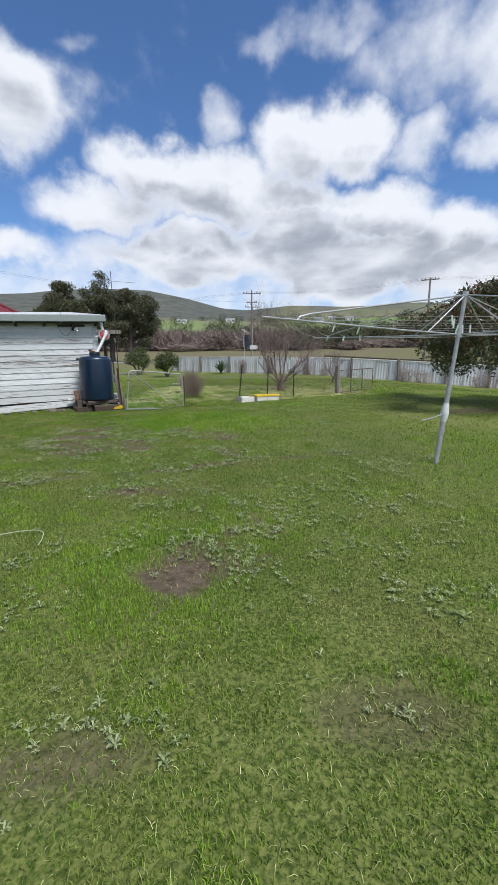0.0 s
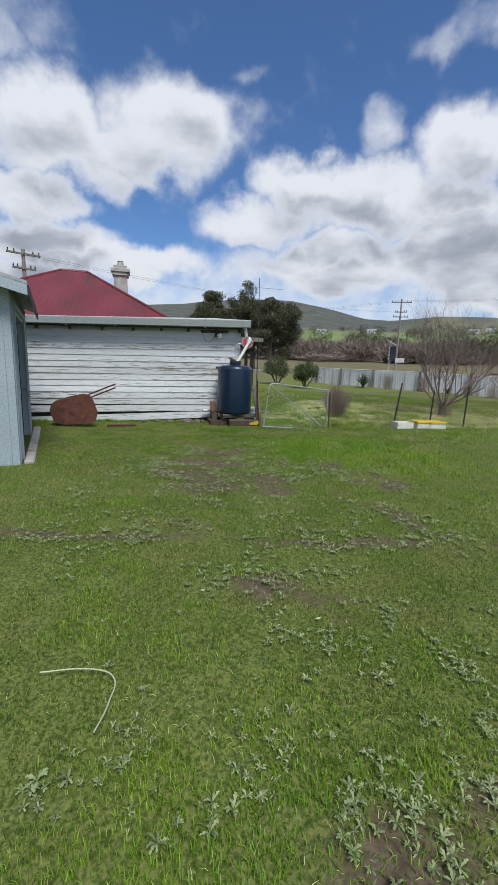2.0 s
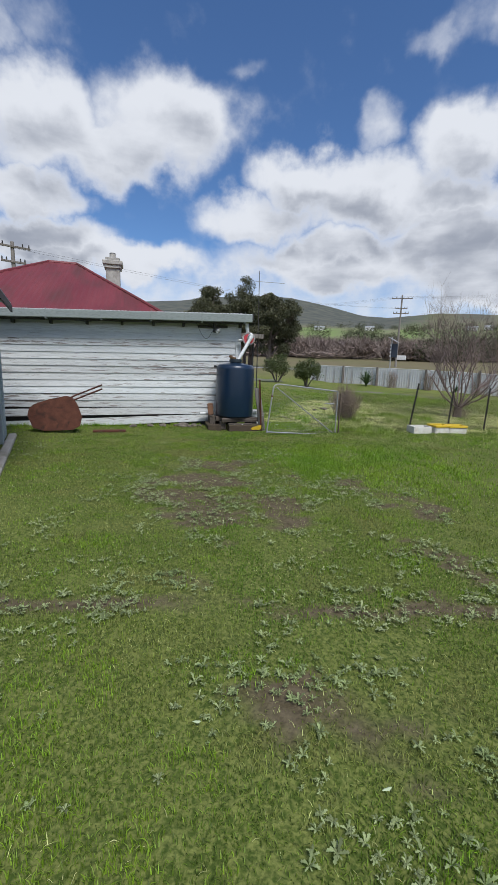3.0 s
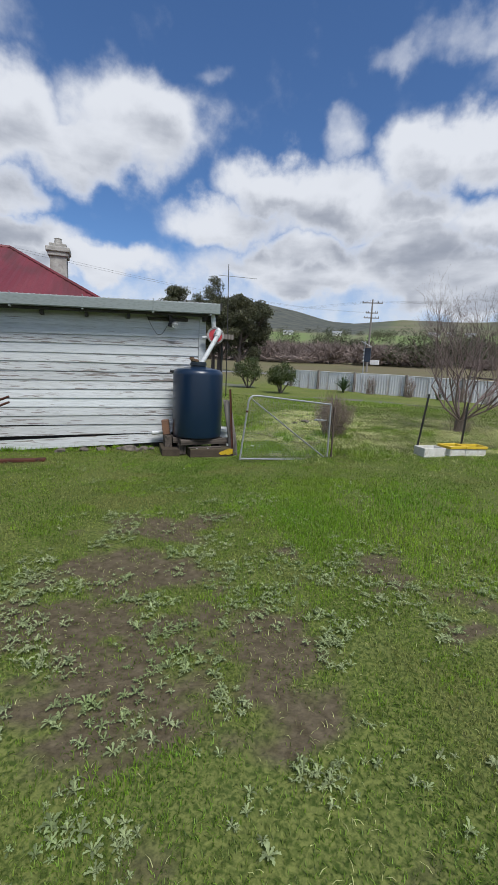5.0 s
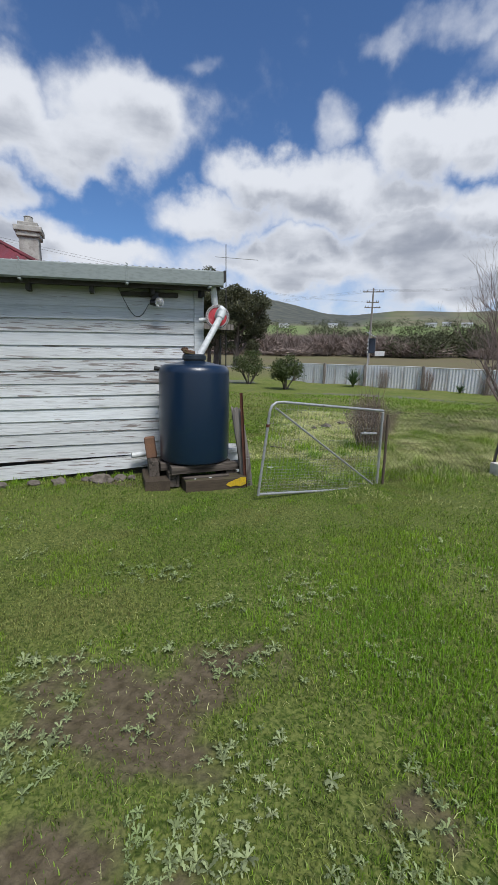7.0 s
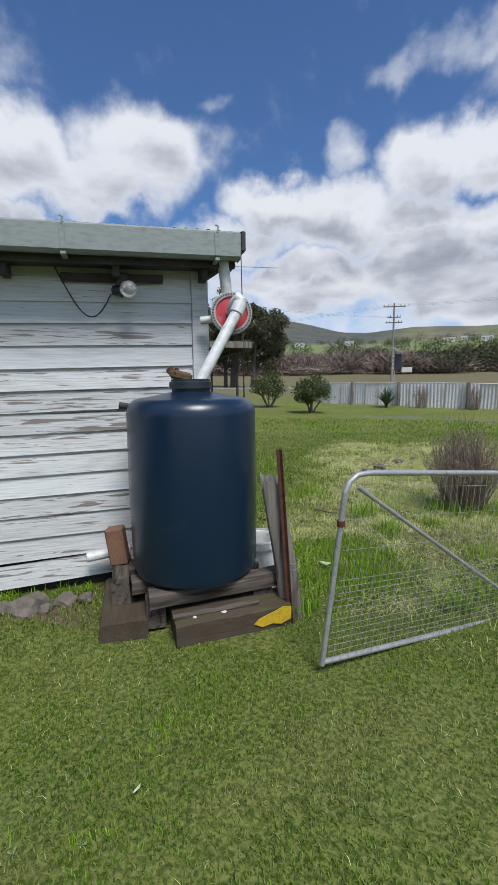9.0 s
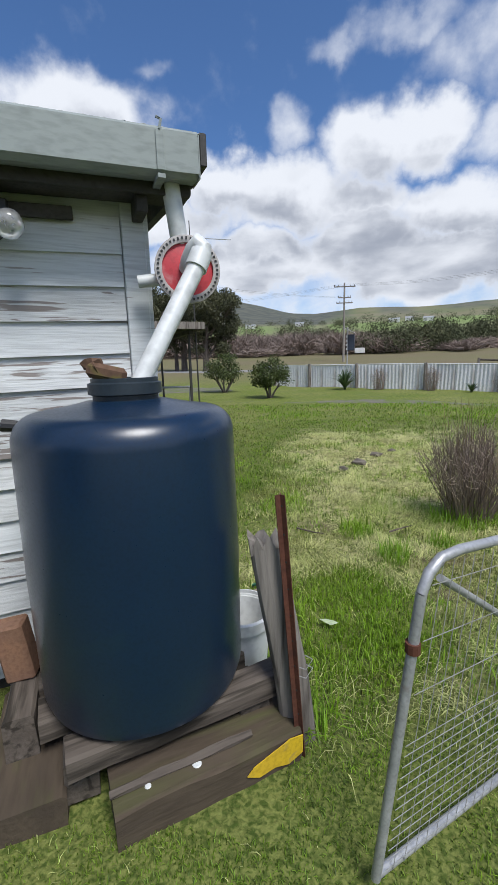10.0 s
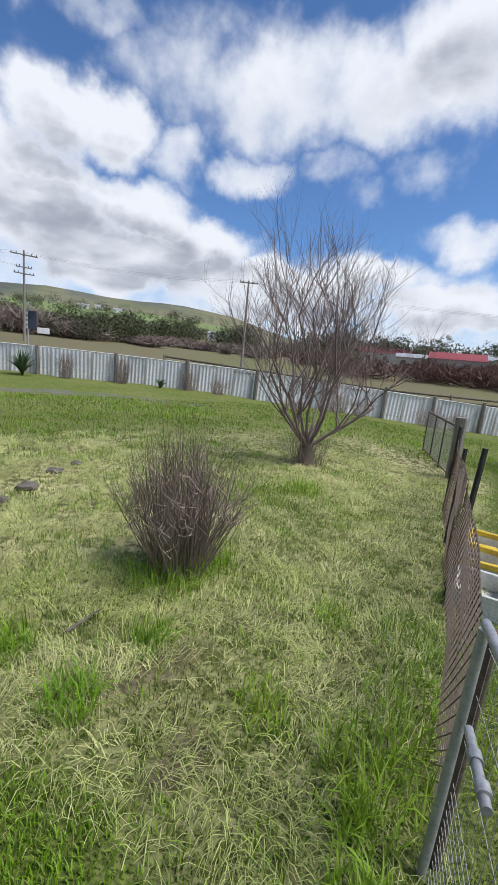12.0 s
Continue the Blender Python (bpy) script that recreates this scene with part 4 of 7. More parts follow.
def build_stand():
    def beam(name, x0, y0, x1, y1, w, z0, z1, mat, label, cat="timber", group="", tilt=0.0):
        """A rough beam laid along a line in plan."""
        ln = math.hypot(x1 - x0, y1 - y0)
        g, n = Geo(), 6
        rnd = random.Random(int(ln * 1000) + int(z0 * 100))
        vs = []
        for k in range(n + 1):
            x = ln * k / n
            j = [rnd.uniform(-0.005, 0.005) for _ in range(6)]
            c = 0.012
            up = tilt * (k / n - 0.5)
            a, b = z0 + up, z1 + up
            vs += [(x, -w / 2 + j[0], a), (x, w / 2 + j[1], a), (x, w / 2 + j[2], b - c + j[4]), (x, w / 2 - c, b + j[4]), (x, -w / 2 + c, b + j[5]), (x, -w / 2 + j[3], b - c + j[5])]
        fs = [(k * 6 + q, k * 6 + 6 + q, k * 6 + 6 + (q + 1) % 6, k * 6 + (q + 1) % 6) for k in range(n) for q in range(6)]
        fs += [(5, 4, 3, 2, 1, 0), tuple(n * 6 + q for q in range(6))]
        g.add(vs, [f[::-1] for f in fs])
        return single(name, g, mat, (x0, y0, 0), label, cat, math.degrees(math.atan2(y1 - y0, x1 - x0)), group)

    g0 = ground_z(-4, 11) - 0.02
    painted = beam("sleeper", -4.06, 10.97, -3.47, 11.39, 0.24, g0, 0.315, SLEEPER, "old mossy sleeper with a yellow painted end", "sleeper")
    d, o = Vector((0.815, 0.58, 0)), Vector((-3.47, 11.39, 0)) + Vector((0.58, -0.815, 0)) * 0.129
    mark = Geo()
    edge = [(-0.25, 0.232), (-0.20, 0.205), (-0.13, 0.215), (-0.07, 0.20), (-0.004, 0.225), (-0.003, 0.305), (-0.06, 0.312), (-0.11, 0.295), (-0.16, 0.28), (-0.22, 0.26)]
    vs = [o + d * a + Vector((0, 0, b)) for a, b in edge]
    n = len(vs)
    out = Vector((0.58, -0.815, 0)) * 0.004
    mark.add([v + out for v in vs] + vs, [tuple(range(n)), *[(k, k + n, (k + 1) % n + n, (k + 1) % n) for k in range(n)]])
    home = pose(-4.06, 10.97, 0, 0, 0, math.degrees(math.atan2(0.42, 0.59))).inverted()
    part("paint_mark", mark.moved(home), YELLOW, painted, "worn yellow paint")
    for a, b, r in ((-0.42, 0.27, 0.018), (-0.60, 0.235, 0.012)):
        spot = o + d * a + Vector((-0.04, 0.05, 0.3165))
        part("paint_spot", Geo().lathe([(0.0, 0.0), (r, 0.0), (r * 0.8, 0.003), (0, 0.004)], 12, tuple(spot)).moved(home), PVC, painted, "pale dried splash")
    beam("sleeper", -4.33, 10.86, -4.66, 11.40, 0.28, g0, 0.285, SLEEPER, "broad old mossy sleeper lying by the wall", "sleeper")
    beam("bearer", -4.19, 11.0, -4.50, 11.50, 0.12, g0 + 0.04, 0.36, TIMBER_FLAT, "weathered timber bearer under the tank", group="bearers under the tank")
    beam("bearer", -3.60, 11.36, -3.92, 11.85, 0.13, g0 + 0.04, 0.36, TIMBER_FLAT, "weathered timber bearer under the tank", group="bearers under the tank")
    beam("plank", -4.22, 10.97, -3.52, 11.47, 0.13, 0.364, 0.45, TIMBER_FLAT, "grey weathered plank under the tank", "plank", "planks under the tank", 0.01)
    beam("plank", -4.04, 10.93, -3.60, 11.24, 0.03, 0.318, 0.342, TIMBER_FLAT, "thin grey batten on the sleeper", "plank")
    beam("plank", -4.42, 11.10, -3.72, 11.60, 0.15, 0.364, 0.452, TIMBER_FLAT, "grey weathered plank under the tank", "plank", "planks under the tank")
    beam("plank", -4.55, 11.27, -3.90, 11.77, 0.15, 0.364, 0.452, TIMBER_FLAT, "grey weathered plank under the tank", "plank", "planks under the tank")
    beam("timber_block", -4.46, 11.04, -4.66, 11.36, 0.11, 0.284, 0.46, TIMBER_FLAT, "short weathered timber block", "timber block")
    blk = Geo().box(-0.06, -0.05, 0, 0.06, 0.05, 0.26, 0.01).moved(Matrix.Rotation(radians(-7), 4, "Y"))
    single("standing_block", blk, material("reddish_block", (0.24, 0.13, 0.08), (0.17, 0.10, 0.07), 8, 0.9, 0.6), (-4.60, 11.26, 0.46), "short reddish timber offcut standing on end", "timber block", 20)
    single("pipe_offcut", Geo().tube([(-0.18, 0, 0), (0.12, 0.04, 0.01)], 0.035, 14), PVC, (-4.74, 11.37, 0.46), "short white pipe offcut by the wall", "pipe", 35, smooth=True)
    for k, (x, y, r) in enumerate([(-5.15, 10.98, 0.12), (-5.55, 10.74, 0.09), (-4.98, 11.14, 0.08), (-5.32, 10.93, 0.06), (-5.03, 11.0, 0.05), (-5.8, 10.62, 0.07), (-4.86, 11.2, 0.06), (-6.1, 10.42, 0.08)]):
        single("stone", Geo().lump(r, k, 0.6, sub=2), STONE, (x, y, ground_z(x, y) + 0.02), "rough grey-brown field stone by the wall", "stone", 40 * k, group="stones by the wall")
    # bucket behind the tank
    b = thing("bucket", (-3.72, 11.68, ground_z(-3.6, 11.7)), "white plastic bucket standing behind the tank", "bucket")
    part("body", Geo().lathe([(0.0, 0.02), (0.12, 0.02), (0.15, 0.40), (0.16, 0.41), (0.16, 0.385), (0.155, 0.385), (0.143, 0.39), (0.118, 0.04), (0.0, 0.04)], 30), PVC, b, "", True)
    part("rim", Geo().lathe([(0.152, 0.36), (0.167, 0.365), (0.167, 0.415), (0.152, 0.42)], 30, ring=True), PVC, b, "", True)


build_stand()


def star(h, low=0.0):
    """A three-winged steel picket as one solid bar."""
    ring = []
    for a in (90, 210, 330):
        for da, r in ((-60, 0.003), (-14, 0.019), (-14, 0.0205), (14, 0.0205), (14, 0.019)):
            t = radians(a + (da if abs(da) > 20 else da * 0.45))
            ring.append((r * math.cos(t), r * math.sin(t)))
    n = len(ring)
    vs = [(x, y, z) for z in (low, h) for x, y in ring]
    fs = [(k, (k + 1) % n, n + (k + 1) % n, n + k) for k in range(n)] + [tuple(range(n))[::-1], tuple(n + k for k in range(n))]
    return Geo().add(vs, fs)


def build_gate_posts():
    z = ground_z(-3.42, 11.33)
    # split timber post, leaning
    g, n, m = Geo(), 16, 18
    rnd = random.Random(8)
    groove = [rnd.choice([1.0, 0.96, 0.86, 1.02, 0.92]) for _ in range(m)]
    stub = [rnd.uniform(-0.10, 0.02) for _ in range(m)]
    vs = []
    for k in range(n + 1):
        t = k / n
        for q in range(m):
            a = 2 * math.pi * q / m
            rr = 0.08 * (1 - 0.16 * t) * groove[q] * (1 + 0.05 * noise.noise(Vector((q * 0.9, t * 5, 0))))
            vs.append((rr * math.cos(a) - 0.13 * t + 0.008 * math.sin(5 * t), 0.62 * rr * math.sin(a), 0.96 * t + (stub[q] if k == n else 0)))
    g.add(vs, [(k * m + q, k * m + (q + 1) % m, k * m + m + (q + 1) % m, k * m + m + q) for k in range(n) for q in range(m)] + [tuple(range(m))[::-1]])
    top = len(g.v)
    g.v.append((-0.13, 0, 0.90))
    g.f += [(n * m + q, n * m + (q + 1) % m, top) for q in range(m)]
    post = single("timber_post", g, TIMBER_GREY, (-3.42, 11.40, z), "grey weathered split timber post leaning beside the tank", "post", 20)
    g = star(1.13)
    lean = Matrix.Rotation(radians(-3.6), 4, "Y") @ Matrix.Rotation(radians(1.0), 4, "X")
    pick = thing("star_picket", (-3.405, 11.315, z), "rusty steel star picket", "picket")
    part("bar", g.moved(lean), RUST, pick, "rust-brown three-winged bar")
    for k in range(9):
        hole = Geo().lathe([(0.0, 0.0), (0.0045, 0.0), (0.0045, 0.001), (0.0, 0.001)], 10)
        part("wire_hole", hole.moved(lean @ Matrix.Translation((0.004, -0.011, 1.09 - 0.11 * k)) @ Matrix.Rotation(radians(-35), 4, "Z") @ Matrix.Rotation(radians(90), 4, "X")), BLACK, pick, "dark wire hole")
    wire = Geo()
    for zz in (0.30, 0.34):
        wire.tube([(-0.10, 0.13, zz), (0.06, 0.02, zz + 0.01), (0.035, -0.03, zz), (-0.09, 0.02, zz - 0.01)], 0.0022, 5)
    single("tie_wire", wire, WIRE, (-3.42, 11.36, z + 0.05), "thin wire tied round the post and picket", "wire")


build_gate_posts()


# ---- gate ----
def build_gate():
    a, b = Vector((-3.16, 10.90, 0.235)), Vector((-1.862, 11.955, 0.13))
    c, d = Vector((-1.86, 11.93, 1.10)), Vector((-3.055, 10.945, 1.25))
    gt = thing("garden_gate", (a.x, a.y, 0), "sagging galvanised tube gate with wire mesh, standing ajar", "gate")
    o = Vector((a.x, a.y, 0))
    a, b, c, d = a - o, b - o, c - o, d - o

    def at(s, t):
        return a.lerp(b, s).lerp(d.lerp(c, s), t)

    top = [at(0, 0.90), at(0.012, 0.955), at(0.04, 0.99), at(0.09, 1.0), at(0.5, 1.0), at(1.0, 1.0)]
    part("top_rail", Geo().tube(top, 0.0148, 12), GALV, gt, "round galvanised top tube", True)
    part("bottom_rail", Geo().tube([at(0, 0.0), at(0.5, -0.005), at(1, 0)], 0.0148, 12), GALV, gt, "", True)
    part("stile", Geo().tube([at(0, -0.016), at(0.0, 0.3), at(0, 0.90)], 0.0148, 12), GALV, gt, "", True)
    part("stile", Geo().tube([at(1, -0.05), at(1, 0.98)], 0.0148, 12), GALV, gt, "", True)
    part("brace", Geo().tube([at(0.045, 0.93), at(0.97, 0.03)], 0.011, 10), GALV, gt, "thin diagonal brace", True)
    part("clip", Geo().tube([at(0, 0.745) + Vector((0, 0, -0.015)), at(0, 0.745) + Vector((0, 0, 0.015))], 0.021, 10), RUST, gt)
    bolt = part("bolt", Geo().tube([at(0.95, 0.71), at(0.80, 0.70)], 0.0125, 12), GALV, gt, "galvanised sliding bolt", True)
    for s in (0.90, 0.84):
        part("bolt_collar", Geo().tube([at(s, 0.707), at(s - 0.02, 0.705)], 0.018, 12), GALV, bolt, "", True)
    w = Geo()
    off = Vector((0.012, -0.012, 0))
    for k in range(1, 33):
        s = k / 33
        w.tube([at(s, 0.0) + off, at(s + 0.004 * math.sin(k), 0.5) + off, at(s, 0.985) + off], 0.0012, 4, False)
    zz = 0.03
    while zz < 0.97:
        w.tube([at(0.005, zz) + off * 1.2, at(0.5, zz + 0.004 * math.sin(zz * 40)) + off * 1.2, at(0.995, zz) + off * 1.2], 0.0012, 4, False)
        zz += 0.035 if zz < 0.42 else 0.16
    part("wire_mesh", w, WIRE, gt, "fine galvanised wire mesh")


build_gate()
# ---- chain mesh fence ----
MESH = [(-1.775, 11.97), (-0.28, 12.93), (1.52, 14.16), (3.22, 15.18)]


def build_mesh_fence():
    f = thing("wire_fence", (MESH[0][0], MESH[0][1], 0), "low rusty chain mesh fence on steel and timber posts", "fence")
    o = Vector((MESH[0][0], MESH[0][1], 0))

    def picket(x, y, h, lean, mat=DARK_STEEL):
        g = star(h, -0.05)
        g.moved(Matrix.Translation((x - o.x, y - o.y, ground_z(x, y))) @ Matrix.Rotation(radians(lean), 4, "Y"))
        part("steel_post", g, mat, f, "dark steel picket")

    part("pipe_post", Geo().tube([(-0.02, -0.015, 0.08), (-0.02, -0.025, 0.55), (-0.025, -0.04, 1.06)], 0.017, 10), WIRE_RUSTY, f, "rusty pipe gate post", True)
    picket(-0.28, 12.93, 1.12, 6)
    picket(1.52, 14.16, 1.05, 1)
    picket(0.62, 13.54, 0.95, 2)
    x, y = MESH[3]
    g, rnd = Geo(), random.Random(2)
    g.tube([(x - o.x, y - o.y, -0.1), (x - o.x + 0.01, y - o.y, 0.6), (x - o.x - 0.01, y - o.y, 1.22)], [0.095, 0.09, 0.085], 9)
    part("timber_post", g, TIMBER_GREY, f, "round weathered timber strainer post")
    for (x0, y0), (x1, y1) in zip(MESH, MESH[1:]):
        L = math.hypot(x1 - x0, y1 - y0)
        n, rows, hh, cell = int(L / 0.07), 13, 0.9, 0.07
        w = Geo()
        ux, uy = (x1 - x0) / L, (y1 - y0) / L
        zz = [ground_z(x0, y0), ground_z(x1, y1)]

        def at(s, t):
            z = zz[0] + (zz[1] - zz[0]) * s / L + t + 0.01
            bow = 0.015 * math.sin(s * 4 + t * 2)
            return Vector((x0 + ux * s - uy * bow - o.x, y0 + uy * s + ux * bow - o.y, z - 0.05 * math.sin(math.pi * s / L) * t))

        for k in range(n + rows):
            for sg in (1, -1):
                pts = []
                for j in range(rows + 1):
                    s = (k * cell - j * cell) if sg == 1 else (k * cell - (rows - j) * cell)
                    if 0 <= s <= L:
                        pts.append(at(s, j * hh / rows))
                if len(pts) > 1:
                    w.tube([pts[0], pts[len(pts) // 2], pts[-1]] if len(pts) > 2 else pts, 0.0026, 3, False)
        part("chain_mesh", w, WIRE_RUSTY, f, "rusty diamond mesh")
        for t in (0.9, 0.5):
            part("line_wire", Geo().tube([at(L * k / 6, t) for k in range(7)], 0.002, 4, False), WIRE_RUSTY, f)


build_mesh_fence()


# ---- plants ----
def leaves(centres, spread, count, size, mat, name, seed=0, long=1.0, droop=0.0):
    """Many small folded leaves about the given centres; a mesh of triangles."""
    rng = np.random.default_rng(seed)
    c = np.asarray(centres, float)
    pick = rng.integers(0, len(c), count)
    dirs = rng.normal(size=(count, 3))
    dirs /= np.linalg.norm(dirs, axis=1)[:, None]
    rad = rng.random(count) ** 0.45
    p = c[pick] + dirs * rad[:, None] * np.asarray(spread)
    a = rng.normal(size=(count, 3))
    a[:, 2] -= droop
    a /= np.linalg.norm(a, axis=1)[:, None]
    b = np.cross(a, rng.normal(size=(count, 3)))
    b /= np.linalg.norm(b, axis=1)[:, None] + 1e-9
    s = size * rng.uniform(0.6, 1.4, count)[:, None]
    v = np.stack([p - a * s * long, p + b * s * 0.45, p + a * s * long, p - b * s * 0.45], 1).reshape(-1, 3)
    k = np.arange(count)[:, None] * 4
    tris = np.concatenate([k + [0, 1, 2], k + [0, 2, 3]])
    return fast_mesh(name, v, tris, mat)


def limbs(g, rnd, start, way, length, radius, depth, tips, up=0.25, split=(2, 3), wild=0.5, sides=5, shrink=0.68, keep=(0.55, 0.9)):
    """Branches that fork again and again; the tips are gathered."""
    pts, p, d = [Vector(start)], Vector(start), Vector(way).normalized()
    n = 4
    for k in range(n):
        d = (d + Vector((rnd.uniform(-1, 1), rnd.uniform(-1, 1), rnd.uniform(-1, 1))) * wild * 0.28 + Vector((0, 0, up * 0.16))).normalized()
        p = p + d * length / n
        pts.append(p)
    end = radius * shrink if depth else radius * 0.35
    g.tube(pts, [radius + (end - radius) * k / n for k in range(n + 1)], max(3, sides), False)
    if depth == 0:
        tips.append(p)
        return
    for k in range(rnd.randint(*split)):
        side = Vector((rnd.uniform(-1, 1), rnd.uniform(-1, 1), rnd.uniform(-0.3, 0.8))).normalized()
        at = pts[rnd.choice([2, 3, 4])] if k else pts[-1]
        limbs(g, rnd, at, d + side * (0.35 + wild * 0.8), length * rnd.uniform(*keep), end * rnd.uniform(0.55, 0.85), depth - 1, tips, up, split, wild, max(3, sides - 1), shrink, keep)


def bare_tree(name, x, y, h, width, seed, label, stems=5, depth=3, lean=(0, 0), bush=True, split=(3, 4), fork=0.35, stout=1.0, spread=(0.35, 1.35), reach=(0.27, 0.33), wild=0.5):
    rnd = random.Random(seed)
    t = thing(name, (x, y, ground_z(x, y) - 0.03), label, "tree")
    g, tips = Geo(), []
    g.tube([(0, 0, 0), (lean[0] * 0.4, lean[1] * 0.4, fork * 0.5), (lean[0], lean[1], fork)], [0.15 * h / 4, 0.12 * h / 4, 0.11 * h / 4], 10)
    part("trunk", g, BARK, t, "grey-brown trunk", True)
    for k in range(stems):
        b = Geo()
        a = 2 * math.pi * (k + rnd.uniform(-0.3, 0.3)) / stems
        out = rnd.uniform(*spread) * width / h
        limbs(b, rnd, (lean[0], lean[1], fork * rnd.uniform(0.75, 1)), (out * math.cos(a), out * math.sin(a), 1), h * rnd.uniform(*reach), 0.027 * stout * h / 4, depth, tips, 0.6, split, wild, 6, 0.68, (0.6, 0.78))
        part("limb", b, TWIG, t, "bare limb with fine twigs")
    if bush:
        b = Geo()
        for k in range(120):
            a, r = rnd.uniform(0, 6.28), rnd.uniform(0, 0.3)
            p = Vector((r * math.cos(a), r * math.sin(a), 0))
            q = p + Vector((rnd.uniform(-0.3, 0.3), rnd.uniform(-0.3, 0.3), rnd.uniform(0.25, 0.7)))
            b.tube([p, p.lerp(q, 0.5) + Vector((rnd.uniform(-0.05, 0.05), 0, 0)), q], [0.004, 0.003, 0.001], 3, False)
        part("sucker_clump", b, TWIG_DRY, t, "tangle of thin suckers at the foot")
    return t


bare_tree("bare_fruit_tree", 1.22, 16.45, 4.1, 4.3, 3, "bare winter fruit tree with many upright twigs", 12, 4, split=(3, 5), stout=0.95, spread=(0.25, 1.75), reach=(0.28, 0.345), wild=0.7)
bare_tree("bare_fruit_tree", 4.0, 20.3, 2.3, 3.0, 9, "bare open-limbed fruit tree by the fence", 5, 3, (0.05, 0), False, (3, 4), 0.3, 1.9)


def dry_bush(x, y, h, w, stems, seed, label, reeds=0, name="dry_shrub"):
    rnd = random.Random(seed)
    t = thing(name, (x, y, ground_z(x, y) - 0.02), label, "shrub")
    g = Geo()
    for k in range(stems):
        a, r = rnd.uniform(0, 6.28), w * 0.22 * rnd.random() ** 0.5
        p = Vector((r * math.cos(a), r * math.sin(a), 0))
        out = rnd.uniform(0.1, 1.0)
        q = Vector((w * 0.5 * out * math.cos(a + rnd.uniform(-0.5, 0.5)), w * 0.5 * out * math.sin(a + rnd.uniform(-0.5, 0.5)), h * rnd.uniform(0.55, 1.0) * (1.08 - 0.35 * out)))
        m = p.lerp(q, 0.55) + Vector((rnd.uniform(-0.06, 0.06) * w, rnd.uniform(-0.06, 0.06) * w, 0.05 * h))
        g.tube([p, m, q], [0.0035 * h + 0.001, 0.0022 * h + 0.001, 0.001], 3, False)
        for j in range(4):
            s = m.lerp(q, rnd.uniform(0, 0.8))
            e = s + Vector((rnd.uniform(-0.14, 0.14) * w, rnd.uniform(-0.14, 0.14) * w, rnd.uniform(0.02, 0.22) * h))
            g.tube([s, s.lerp(e, 0.5) + Vector((0, 0, -0.01)), e], [0.002 * h + 0.0005, 0.0016 * h, 0.0008], 3, False)
    part("stem_mass", g, TWIG_DRY, t, "dense thin grey-brown stems")
    if reeds:
        g = Geo()
        for k in range(reeds):
            a, r = rnd.uniform(0, 6.28), w * 0.25 * rnd.random()
            p = Vector((r * math.cos(a), r * math.sin(a) + 0.05, 0))
            q = p + Vector((rnd.uniform(-0.2, 0.2), rnd.uniform(-0.2, 0.2), h * rnd.uniform(0.7, 1.2)))
            g.tube([p, p.lerp(q, 0.6), q], [0.003, 0.003, 0.001], 3, False)
        part("reed_clump", g, REED, t, "pale dry upright reeds")
    return t


dry_bush(-1.90, 14.0, 1.04, 1.02, 300, 5, "leafless grey-brown shrub with pale reeds in it", 45)
for k, (x, y, h, w) in enumerate([(-0.7, 29.6, 1.2, 0.9), (1.3, 28.5, 1.15, 0.8), (8.8, 23.9, 1.0, 1.5), (9.5, 23.3, 0.9, 1.2), (3.6, 27.1, 0.9, 1.0), (4.6, 26.4, 0.8, 1.1), (15.0, 20.0, 1.0, 2.0), (11.9, 21.8, 0.9, 1.6), (12.9, 21.2, 0.9, 1.3)]):
    dry_bush(x, y, h, w, 90, 20 + k, "small leafless shrub along the iron fence", 0)


def round_shrub(x, y, h, w, seed, label, mat, count=2600, size=0.055, trunk=0.35, name="garden_shrub"):
    rnd = random.Random(seed)
    t = thing(name, (x, y, ground_z(x, y) - 0.03), label, "shrub")
    g, tips = Geo(), []
    for k in range(5):
        a = k * 1.26 + rnd.uniform(-0.4, 0.4)
        limbs(g, rnd, (0.04 * math.cos(a), 0.04 * math.sin(a), 0), (0.5 * math.cos(a), 0.5 * math.sin(a), 1.0), h * 0.42, 0.028 * h, 1, tips, 0.5, (3, 4), 0.6, 5)
    part("trunk", g, BARK, t, "dark woody stems")
    cs = []
    for k in range(26):
        a, r = rnd.uniform(0, 6.28), w * 0.5 * rnd.random() ** 0.5 * 0.85
        z = h * trunk + h * (1 - trunk) * rnd.random()
        fit = 1 - 0.55 * abs(z / h - 0.62) / 0.4
        cs.append((r * fit * math.cos(a), r * fit * math.sin(a), z))
    cs += [tuple(p) for p in tips]
    part("crown", leaves(cs, (w * 0.17, w * 0.17, h * 0.13), count, size, mat, "crown", seed), mat, t, "clumped glossy green leaves")
    return t


round_shrub(-5.35, 26.5, 1.6, 1.75, 1, "dense round evergreen garden shrub on the lawn", LEAF_SHRUB, 4600, 0.05)
round_shrub(-7.9, 29.4, 1.75, 2.1, 2, "open round evergreen shrub with bare lower stems", LEAF_SHRUB, 3800, 0.05, 0.42)


